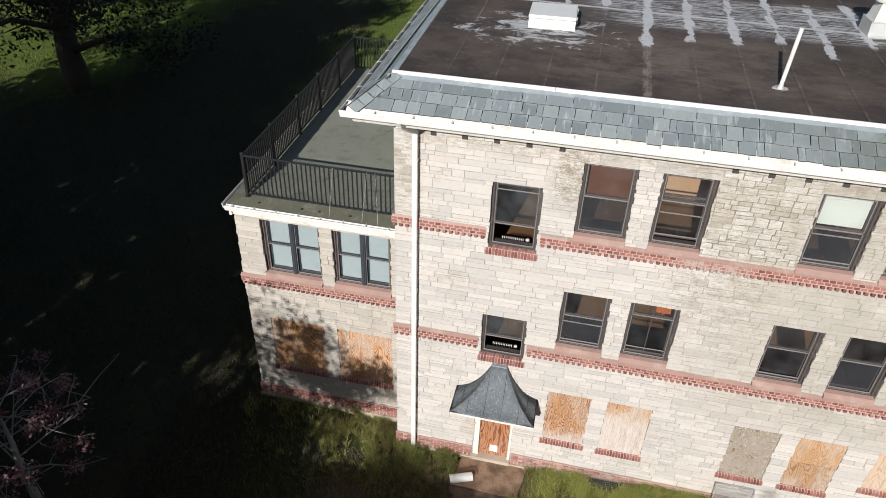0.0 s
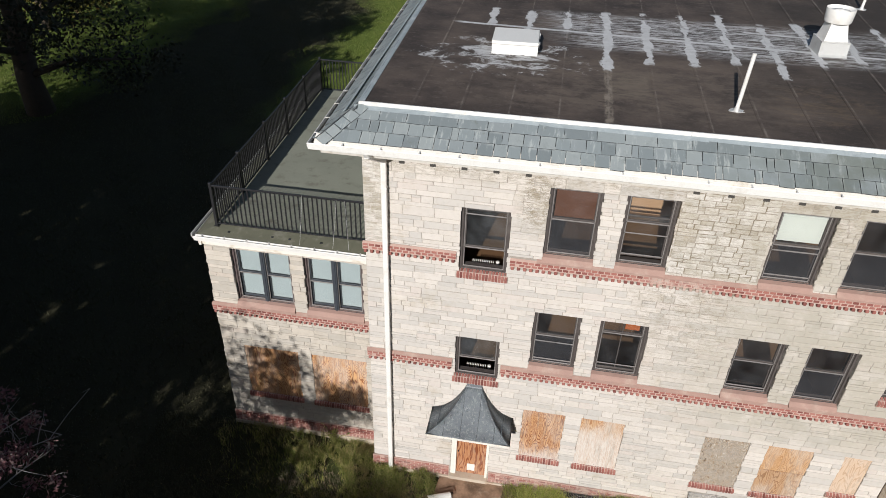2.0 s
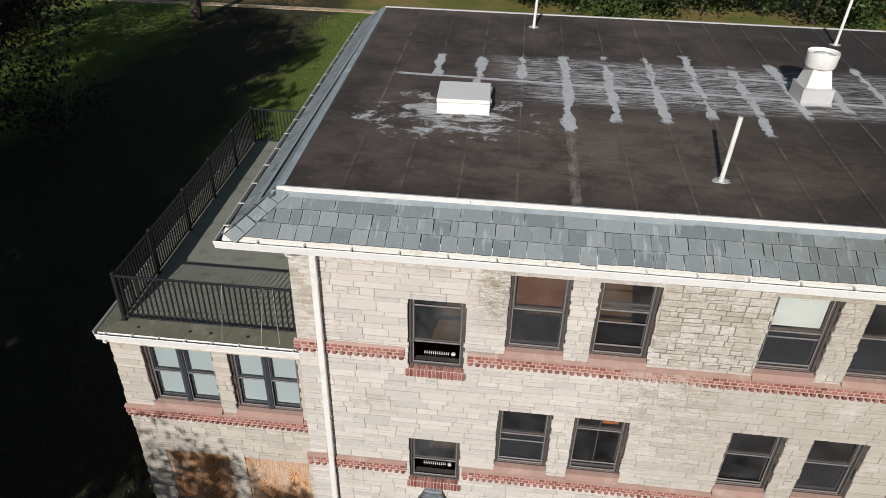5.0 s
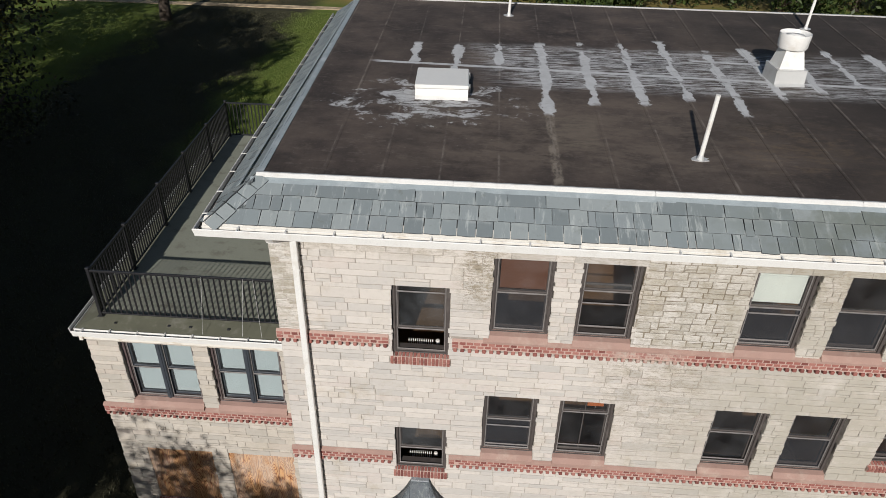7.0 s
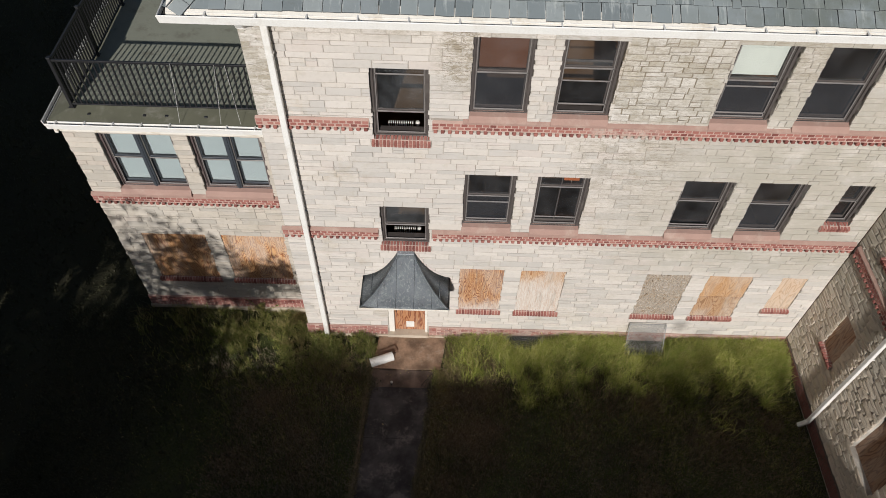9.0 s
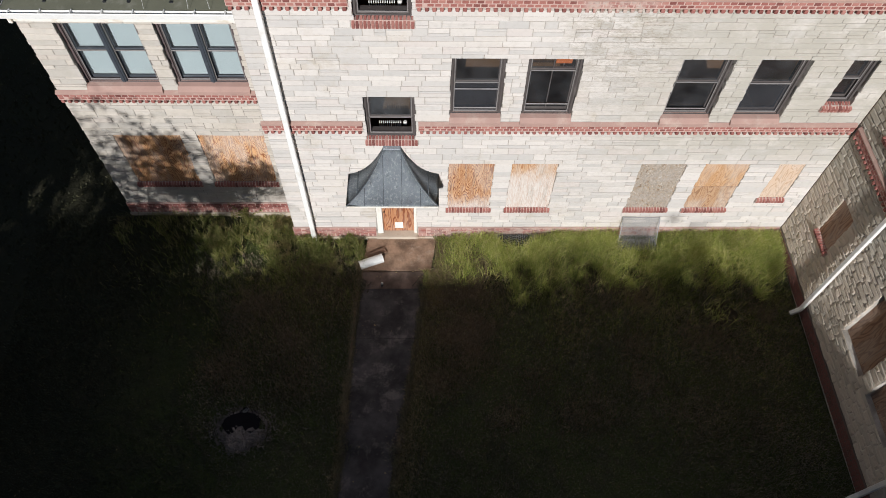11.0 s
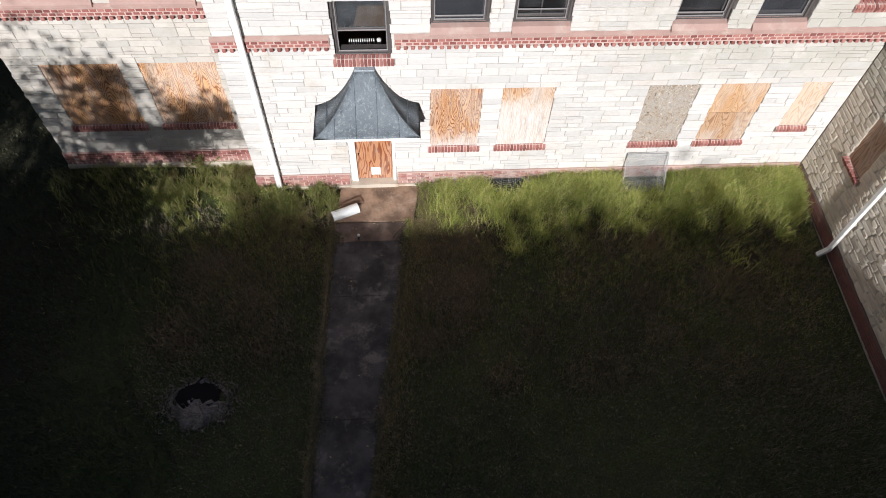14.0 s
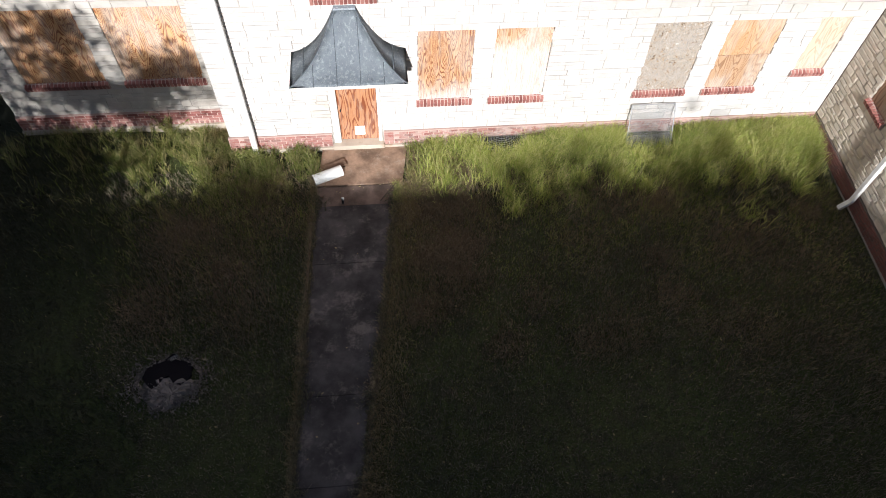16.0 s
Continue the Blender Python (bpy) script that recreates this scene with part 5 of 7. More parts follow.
def boarded(at, hole, paint, label, halves=1, deep=0.025, rowlock=True, lower=None):
    """A blind window: a board screwed over the opening, with its brick sill."""
    l, r, d, t = hole
    SERIAL["window"] += 1
    ob = new(f"window_{SERIAL['window']}")
    ob.matrix_world = at
    tagged(ob, label, "boarded window", "boarded windows", "structure")
    cuts = [d + (t - d) * k / halves for k in range(halves + 1)]
    for a, b in zip(cuts, cuts[1:]):
        board = part("board", boxes(((l + 0.006, deep, a + 0.004), (r - 0.006, deep + 0.016, b - 0.006)), c=0.002), lower if lower and a == d else paint, ob)
        for u in (l + 0.05, (l + r) / 2, r - 0.05):
            for w in (a + 0.06, b - 0.06):
                bm = bmesh.new()
                add_tube(bm, [(u, deep - 0.003, w), (u, deep + 0.004, w)], 0.008, 6)
                part("screw", bm, ALUMINIUM, board)
    part("window_frame", boxes(((l, deep + 0.02, d), (r, max(0.2, deep + 0.06), t))), TIMBER, ob)
    if rowlock:
        brick_sill(ob, l, r, d)
    return ob


boarded(SOUTH_AT, FRONT["B1"], PLYWOOD, "window boarded with orange flame-grained plywood")
boarded(SOUTH_AT, FRONT["C1"], PLYWOOD_GREY, "window boarded with sun-bleached plywood")
boarded(SOUTH_AT, FRONT["D1"], STRANDBOARD, "window boarded with grey weathered strand board")
boarded(SOUTH_AT, FRONT["E1"], PLYWOOD_PALE, "window boarded with two sheets of tan plywood", 2, lower=PLYWOOD_TAN)
boarded(SOUTH_AT, FRONT["F1"], PLYWOOD_PEACH, "narrow window boarded with pale plywood")
boarded(WING_AT, WING["P1"], PLYWOOD_WING, "wide window boarded with orange plywood, tree-shaded")
boarded(WING_AT, WING["P2"], PLYWOOD_WING, "wide window boarded with orange plywood, tree-shaded")
for hole in ("R2", "R3"):
    boarded(EAST_AT, EAST[hole], PLYWOOD_DULL, "deep window boarded with brown plywood in shade", 1, 0.13, False)
boarded(EAST_AT, EAST["R1"], PLYWOOD_DULL, "narrow window boarded with brown plywood")


def blinds(at, l, r, d, t, v):
    ob = thing("venetian_blind", "pale blue-white venetian blind, fully lowered", "blind", "venetian blinds", place=at)
    bm = bmesh.new()
    n = int((t - d) / 0.034)
    for k in range(n):
        z = d + (k + 0.5) * (t - d) / n
        add_prism(bm, [(v, z - 0.017), (v + 0.003, z - 0.019), (v + 0.034, z + 0.008), (v + 0.031, z + 0.010)], l, r)
    part("slats", bm, BLIND_SLAT, ob)["kind"] = "stuff"
    part("head_rail", boxes(((l, v - 0.01, t), (r, v + 0.03, t + 0.04)), c=0.004), BLIND_SLAT, ob)
    return ob


for name in ("W1", "W2"):
    l, r, d, t = WING[name]
    mid = (l + r) / 2
    for a, b in ((l + 0.09, mid - 0.07), (mid + 0.07, r - 0.09)):
        blinds(WING_AT, a, b, d + 0.08, t - 0.12, 0.27)


def roller_shade(l, r, d, t, v, paint, label, category):
    ob = thing(category.replace(" ", "_"), label, category, place=SOUTH_AT)
    part("cloth", boxes(((l, v, d), (r, v + 0.004, t))), paint, ob)
    bm = bmesh.new()
    add_tube(bm, [(l - 0.01, v + 0.01, t + 0.015), (r + 0.01, v + 0.01, t + 0.015)], 0.022, 10)
    part("roller", bm, paint, ob)
    part("hem_bar", boxes(((l, v - 0.005, d - 0.02), (r, v + 0.01, d)), c=0.003), paint, ob)
    bm = bmesh.new()
    add_tube(bm, [((l + r) / 2, v - 0.006, d - 0.02), ((l + r) / 2, v - 0.008, d - 0.16)], 0.004, 5)
    part("pull_cord", bm, WHITE_PAINT, ob)
    return ob


roller_shade(8.38, 9.24, 8.60, 9.14, 0.25, SHADE_CLOTH, "cream roller shade drawn over the upper sash", "roller shade")
roller_shade(4.02, 4.86, 8.50, 9.28, 0.336, DARK_CURTAIN, "reddish-brown cloth shade over the upper sash", "cloth shade")
# this orange panel stands in for a glow seen behind the pane
roller_shade(5.95, 6.27, 5.76, 6.08, 0.336, ORANGE_GLOW, "small orange panel in place of a glow at the window head", "cloth shade")
box = thing("shade_box", "narrow white roller-shade box at the window head", "shade box", place=SOUTH_AT)
part("box", boxes(((8.37, 0.235, 9.185), (9.26, 0.27, 9.262)), c=0.006), SHADE_CLOTH, box)


def radiator(x, z):
    """A cast radiator under a raised window: columns, feet and a round valve."""
    ob = thing("radiator", "silver-painted column radiator beneath the open window", "radiator", "radiators", place=pose(x, 0.54, z))
    for k in range(12):
        bm = bmesh.new()
        u = k * 0.042
        for v in (-0.055, 0.055):
            add_tube(bm, [(u, v * 0.5, -0.55), (u, v * 0.5, -0.03)], 0.008, 7)
        add_tube(bm, [(u, -0.034, -0.025), (u, -0.018, 0.0), (u, 0.018, 0.0), (u, 0.034, -0.025)], 0.0105, 7)
        part("column", bm, RADIATOR_PAINT, ob)
    for u in (0.0, 0.462):
        part("foot", boxes(((u - 0.02, -0.07, -0.62), (u + 0.02, 0.07, -0.53)), c=0.005), RADIATOR_PAINT, ob)
    bm = bmesh.new()
    add_tube(bm, [(0.56, -0.02, -0.05), (0.56, -0.02, 0.02), (0.56, -0.02, 0.035)], [0.042, 0.044, 0.03], 12)
    part("valve", bm, RADIATOR_PAINT, ob, "round white valve cap")
    return ob


radiator(2.36, 7.02)
radiator(2.37, 3.84)

# ---- door, canopy, doorstep ----
def door():
    ob = new("door_1")
    tagged(ob, "doorway boarded with red-brown plywood in a white frame", "door", kind="structure")
    l, r, d, t = FRONT["door"]
    bm = bmesh.new()
    add_box(bm, (l + 0.003, 0.02, d), (l + 0.15, 0.20, t - 0.003), 0.008)
    add_box(bm, (r - 0.075, 0.02, d), (r - 0.003, 0.20, t - 0.003), 0.008)
    add_box(bm, (l + 0.15, 0.02, t - 0.14), (r - 0.075, 0.20, t - 0.003), 0.008)
    part("door_frame", bm, WHITE_PAINT, ob, "white painted door frame")
    board = part("board", boxes(((l + 0.155, 0.10, d + 0.05), (r - 0.08, 0.116, t - 0.145)), c=0.002), PLYWOOD_RED, ob)
    part("notice", boxes(((2.58, 0.094, 0.30), (2.79, 0.0985, 0.56))), WHITE_METAL, board, "blank white notice sheet")
    bm = bmesh.new()
    add_tube(bm, [(l + 0.2, 0.098, 1.05), (l + 0.2, 0.05, 1.05), (l + 0.2, 0.045, 1.09)], 0.014, 8)
    part("hasp", bm, BLACK_METAL, board)
    part("threshold", boxes(((l - 0.03, -0.10, 0.02), (r + 0.03, 0.2, 0.165)), c=0.01), PLINTH, ob, "worn pale stone threshold")
    return ob


door()


def canopy():
    """A bell-cast lead hood over the door: swept front and sides, rolls on the seams, white fascia below."""
    ob = thing("door_canopy", "bell-shaped weathered lead canopy over the door", "canopy")
    z0, rise, n = 2.675, 0.96, 14

    def ring(u):
        return 1.60 + 0.86 * u, 3.675 - 0.85 * u, -0.93 + 0.86 * u, z0 + rise * (0.20 * u + 0.80 * u ** 2.4)

    levels = [ring(k / n) for k in range(n + 1)]
    panels = {"front_sheet": [], "left_sheet": [], "right_sheet": []}
    for l, r, y, z in levels:
        panels["front_sheet"].append([(l + (r - l) * s, y, z) for s in (0, 0.2, 0.4, 0.6, 0.8, 1.0)])
        panels["left_sheet"].append([(l, 0.004, z), (l, y / 2, z), (l, y, z)])
        panels["right_sheet"].append([(r, y, z), (r, y / 2, z), (r, 0.004, z)])
    for name, rows in panels.items():
        bm = bmesh.new()
        grid = [[bm.verts.new(p) for p in row] for row in rows]
        for a, b in zip(grid, grid[1:]):
            for k in range(len(a) - 1):
                bm.faces.new([a[k], a[k + 1], b[k + 1], b[k]])
        bmesh.ops.solidify(bm, geom=bm.faces[:], thickness=0.012)
        part(name, bm, LEAD, ob, smooth=True)
    for s in (0.0, 0.2, 0.4, 0.6, 0.8, 1.0):
        bm, pts = bmesh.new(), []
        for k, (l, r, y, z) in enumerate(levels):
            fl, fr = levels[0][0], levels[0][1]
            x = l + (r - l) * s if s in (0.0, 1.0) else min(max(fl + (fr - fl) * s, l + 0.01), r - 0.01)
            if s not in (0.0, 1.0) and not (l + 0.02 < fl + (fr - fl) * s < r - 0.02):
                break
            pts.append((x, y - 0.004, z + 0.006))
        if len(pts) > 2:
            add_tube(bm, pts, 0.009 if s in (0.0, 1.0) else 0.006, 6)
            part("seam_roll", bm, LEAD_SEAM, ob, smooth=True)
    for side in (0, 1):
        bm = bmesh.new()
        l, r, y, z = ring(0.28)
        x = (l, r)[side]
        add_tube(bm, [(x, y, z + 0.006), (x, 0.0, z + 0.006)], 0.010, 6)
        part("seam_roll", bm, LEAD_SEAM, ob, smooth=True)
    part("cap", boxes(((2.45, -0.10, z0 + rise - 0.015), (2.835, 0.004, z0 + rise + 0.02)), c=0.008), LEAD, ob)
    part("fascia", boxes(((1.62, -0.905, 2.575), (3.655, -0.870, 2.668)), ((1.62, -0.869, 2.575), (1.655, -0.004, 2.668)), ((3.62, -0.869, 2.575), (3.655, -0.004, 2.668)), c=0.004), WHITE_PAINT, ob, "white wooden fascia")
    part("soffit", boxes(((1.656, -0.868, 2.60), (3.619, -0.004, 2.625))), WHITE_PAINT, ob, "white boarded soffit")
    return ob


canopy()


def downpipe(name, label, points, size, straps, at=None):
    ob = thing(name, label, "downpipe", "downpipes", place=at)
    for a, b in zip(points, points[1:]):
        a, b = Vector(a), Vector(b)
        way = (b - a).normalized()
        side = Vector((1, 0, 0))
        out = way.cross(side).normalized()
        bm = bmesh.new()
        ends = [[bm.verts.new(p + side * sx * size / 2 + out * sy * size * 0.4) for sx, sy in ((-0.8, -1), (0.8, -1), (1, -0.8), (1, 0.8), (0.8, 1), (-0.8, 1), (-1, 0.8), (-1, -0.8))] for p in (a - way * 0.02, b + way * 0.02)]
        bm.faces.new(ends[0])
        bm.faces.new(ends[1])
        for k in range(8):
            bm.faces.new([ends[0][k], ends[0][(k + 1) % 8], ends[1][(k + 1) % 8], ends[1][k]])
        bmesh.ops.recalc_face_normals(bm, faces=bm.faces)
        part("pipe", bm, WHITE_METAL, ob)
    x, y, _ = points[-2]
    for z in straps:
        part("strap", boxes(((x - size * 0.53, y - size * 0.41, z - 0.010), (x + size * 0.53, y + size * 0.8, z + 0.010)), c=0.003), WHITE_METAL, ob)
    return ob


downpipe("downpipe", "white rectangular metal downpipe at the corner", [(0.44, -1.20, 10.32), (0.44, -1.10, 10.18), (0.49, -0.13, 9.62), (0.50, -0.13, 0.20), (0.50, -0.34, -0.02)], 0.115, (9.0, 5.6, 2.4))
downpipe("downpipe", "white metal downpipe with a kicked-out foot", [(2.32, -0.10, 9.9), (2.32, -0.10, 0.34), (2.30, -0.22, 0.10)], 0.10, (6.5, 3.4), EAST_AT)
downpipe("downpipe", "white metal downpipe with a kicked-out foot", [(6.70, -0.10, 9.9), (6.70, -0.10, 0.34), (6.74, -0.24, 0.08)], 0.10, (6.5, 3.4), EAST_AT)

# ---- wing roof terrace ----
DECK_Z = 6.86


def terrace():
    bm = bmesh.new()
    add_prism(bm, [(-3.93 + lean(0.9), 0.98), (0.0, 0.98), (0.0, 10.05), (-3.93 + lean(10.05), 10.05)], DECK_Z - 0.12, DECK_Z, "z")
    ob = tagged(new("roof_wing", mesh_of("roof_wing", bm, DECK)), "grey-green weathered flat roof terrace", "roof terrace", kind="structure")
    bm = bmesh.new()
    x0, x1 = -4.36 + lean(0.6), -3.93 + lean(0.9)
    xb0, xb1 = -4.36 + lean(10.3), -3.93 + lean(10.05)
    v = [bm.verts.new(p) for p in [(x0, 0.50, DECK_Z - 0.075), (0.0, 0.50, DECK_Z - 0.075), (0.0, 0.98, DECK_Z - 0.004), (x1, 0.98, DECK_Z - 0.004), (xb1, 10.05, DECK_Z - 0.004), (xb0, 10.35, DECK_Z - 0.075), (0.0, 10.35, DECK_Z - 0.075), (0.0, 10.05, DECK_Z - 0.004)]]
    w = [bm.verts.new(p.co - Vector((0, 0, 0.1))) for p in v]
    for f in ((0, 1, 2, 3), (0, 3, 4, 5), (5, 4, 7, 6)):
        bm.faces.new([v[k] for k in f])
        bm.faces.new([w[k] for k in f[::-1]])
    for f in ((0, 1), (5, 0), (6, 5)):
        bm.faces.new([v[f[0]], v[f[1]], w[f[1]], w[f[0]]])
    bmesh.ops.recalc_face_normals(bm, faces=bm.faces)
    part("apron", bm, DECK_EDGE, ob, "mossy sloping roof edge")
    bm = bmesh.new()
    line = [(0.008, 6.775), (-0.09, 6.775), (-0.09, 6.62), (-0.05, 6.58), (-0.05, 6.50), (0.008, 6.47)]
    add_prism(bm, [(p + 0.6, q) for p, q in line], -4.33, 0.0)
    part("cornice", bm, WHITE_PAINT, ob, "peeling white painted cornice board")
    bm = bmesh.new()
    add_prism(bm, [(-4.34, 0.5), (-4.272, 0.5), (-4.272, 10.3), (-4.34 + lean(10.3), 10.3)], 6.50, 6.775, "z")
    part("cornice", bm, WHITE_PAINT, ob, "peeling white painted cornice board")
    rng = random.Random(5)
    for x in (-3.62, -2.52, -2.08, -1.30):
        wide = rng.uniform(0.02, 0.035)
        part("anchor_plate", boxes(((x - wide, 0.70, DECK_Z - 0.056), (x + wide, 0.75, DECK_Z - 0.026)), c=0.004), BLACK_METAL, ob)
    return ob


terrace()
gutter("gutter", "white metal gutter along the terrace front with hangers", [(0.0, 0.505), (-4.36 + lean(0.5), 0.505)], 6.80, 0.10, 0.56)
gutter("gutter", "white metal gutter along the terrace side", [(-4.36 + lean(0.5), 0.506), (-4.36 + lean(10.3), 10.3)], 6.80, 0.10, 4.9)


def railing():
    """Black steel guard rail: square posts with caps, top and foot rails, close balusters."""
    ob = thing("railing", "black metal guard railing round the terrace", "railing")
    top, foot = 7.985, DECK_Z
    # spans start and end within the wall face and the posts
    y_posts = [0.89, 2.58, 4.50, 6.26, 8.14, 9.95]
    west = [(-3.99 + lean(y) - lean(0.89), y) for y in y_posts]
    spans = [((-0.02, 0.89), west[0])] + list(zip(west, west[1:])) + [(west[-1], (-0.02, 9.95))]
    post = mesh_of("post", boxes(((-0.032, -0.032, 0), (0.032, 0.032, top - foot + 0.03)), c=0.004), BLACK_METAL)
    cap = mesh_of("cap", boxes(((-0.042, -0.042, 0), (0.042, 0.042, 0.022)), c=0.008), BLACK_METAL)
    plate = mesh_of("base_plate", boxes(((-0.06, -0.06, 0), (0.06, 0.06, 0.012)), c=0.003), BLACK_METAL)
    baluster = mesh_of("baluster", boxes(((-0.014, -0.014, 0.08), (0.014, 0.014, top - foot - 0.03)), c=0.002), BLACK_METAL)
    for x, y in west + [(-0.06, 0.89), (-0.06, 9.95)]:
        p = new("post", post)
        p.parent, p.location = ob, (x, y, foot)
        for name, mesh, z in (("cap", cap, top - foot + 0.03), ("base_plate", plate, 0.0)):
            q = new(name, mesh)
            q.parent, q.location = p, (0, 0, z)
    for a, b in spans:
        a, b = Vector((*a, 0)), Vector((*b, 0))
        way = b - a
        long, turn = way.length, math.atan2(way.y, way.x)
        for name, z0, z1 in (("top_rail", top - 0.045, top), ("foot_rail", foot + 0.06, foot + 0.09)):
            rail = part(name, boxes(((0.03, -0.021, z0), (long - 0.03, 0.021, z1)), c=0.004), BLACK_METAL, ob)
            rail.location, rail.rotation_euler = a, (0, 0, turn)
        n = round(long / 0.112)
        for k in range(1, n):
            q = new("baluster", baluster)
            q.parent, q.location = ob, (*(a + way * k / n).to_2d(), foot)
    return ob


railing()


def stay_wire(x0, x1):
    ob = thing("guy_wire", "thin pale wire hanging over the railing", "wire", "loose wires")
    bm = bmesh.new()
    add_tube(bm, [(x0, 0.85, 7.99), (x0 + (x1 - x0) * 0.4, 0.72, 7.5), (x1, 0.52, 6.83)], 0.004, 5)
    part("strand", bm, GALVANISED, ob)
    return ob


for a, b in ((-1.72, -1.76), (-0.90, -0.95), (-0.70, -0.56)):
    stay_wire(a, b)


# ---- things on the roof ----
def roof_box():
    ob = thing("roof_hatch", "white sheet-metal roof hatch on a smeared curb", "roof hatch", place=pose(2.71, 3.78, TOP_Z, 0, 0, 2))
    bm = bmesh.new()
    add_prism(bm, [(-0.60, 0.0), (-0.50, 0.05), (-0.475, 0.20), (0.475, 0.20), (0.50, 0.05), (0.60, 0.0)], -0.52, 0.52)
    part("curb", bm, WHITE_METAL, ob)
    part("lid", boxes(((-0.53, -0.53, 0.195), (0.53, 0.53, 0.275)), c=0.015), WHITE_METAL, ob, "white metal lid")
    for y in (-0.35, 0.35):
        part("latch", boxes(((0.528, y - 0.05, 0.12), (0.56, y + 0.05, 0.24)), c=0.005), GALVANISED, ob)
    part("hinge", boxes(((0.531, -0.49, 0.08), (0.552, -0.42, 0.20)), c=0.004), BLACK_METAL, ob)
    return ob


roof_box()


def vent_pipe(x, y, height, tilt, turn):
    ob = thing("vent_pipe", "thin white vent pipe with a flashed foot", "vent pipe", "vent pipes", place=pose(x, y, TOP_Z))
    bm = bmesh.new()
    tip = Vector((math.cos(radians(turn)) * math.sin(radians(tilt)), math.sin(radians(turn)) * math.sin(radians(tilt)), math.cos(radians(tilt)))) * height
    add_tube(bm, [(0, 0, 0), tip], 0.038, 12)
    part("pipe", bm, WHITE_METAL, ob, smooth=False)
    bm = bmesh.new()
    rng = random.Random(int(x * 10))
    ring = [((0.13 + rng.uniform(-0.03, 0.04)) * math.cos(a), (0.11 + rng.uniform(-0.03, 0.03)) * math.sin(a)) for a in (math.tau * k / 14 for k in range(14))]
    add_prism(bm, ring, 0.0, 0.010, "z")
    part("flashing", bm, GALVANISED, ob, "smeared silver flashing")
    bm = bmesh.new()
    add_tube(bm, [(0, 0, 0.008), tip.normalized() * 0.09], [0.065, 0.042], 12)
    part("collar", bm, GALVANISED, ob)
    return ob


vent_pipe(7.20, 0.96, 1.12, 3.0, 20)
vent_pipe(12.05, 9.62, 1.15, 4.0, 30)
vent_pipe(4.13, 9.85, 1.1, 2.0, 0)


def roof_fan():
    """A round mushroom ventilator on a tapered stack and square curb."""
    ob = thing("roof_ventilator", "white round roof ventilator on a stained curb", "roof ventilator", place=pose(9.98, 5.24, TOP_Z, 0, 0, 3))
    bm = bmesh.new()
    add_prism(bm, [(-0.40, 0.0), (-0.33, 0.04), (-0.31, 0.30), (-0.33, 0.31), (-0.33, 0.335), (0.33, 0.335), (0.33, 0.31), (0.31, 0.30), (0.33, 0.04), (0.40, 0.0)], -0.32, 0.32)
    part("curb", bm, GALVANISED, ob, "streaky pale grey curb")
    bm = bmesh.new()
    a = [bm.verts.new((sx * 0.265, sy * 0.265, 0.332)) for sx, sy in ((-1, -1), (1, -1), (1, 1), (-1, 1))]
    b = [bm.verts.new((sx * 0.175, sy * 0.175, 0.76)) for sx, sy in ((-1, -1), (1, -1), (1, 1), (-1, 1))]
    bm.faces.new(b)
    for k in range(4):
        bm.faces.new([a[k], a[(k + 1) % 4], b[(k + 1) % 4], b[k]])
    part("cowl_neck", bm, WHITE_METAL, ob, "tapered white neck")
    bm = bmesh.new()
    add_tube(bm, [(0, 0, 0.72), (0, 0, 0.75), (0, 0, 1.00), (0, 0, 1.03)], [0.285, 0.30, 0.318, 0.315], 40, False)
    add_tube(bm, [(0, 0, 1.03), (0, 0, 0.98), (0, 0, 0.96), (0, 0, 1.01)], [0.315, 0.295, 0.285, 0.02], 40, False)
    part("drum", bm, WHITE_METAL, ob, "round white drum", smooth=True)
    bm = bmesh.new()
    add_tube(bm, [(0, 0, 0.72), (0, 0, 0.721)], [0.285, 0.02], 40)
    part("drum_floor", bm, GALVANISED, ob)
    return ob


roof_fan()


# ---- court ----
def path_sides(y):
    y = np.maximum(y, -8.5)
    return 1.745 + 0.046 * (y + 1.3), 3.345 + 0.137 * (y + 1.3)


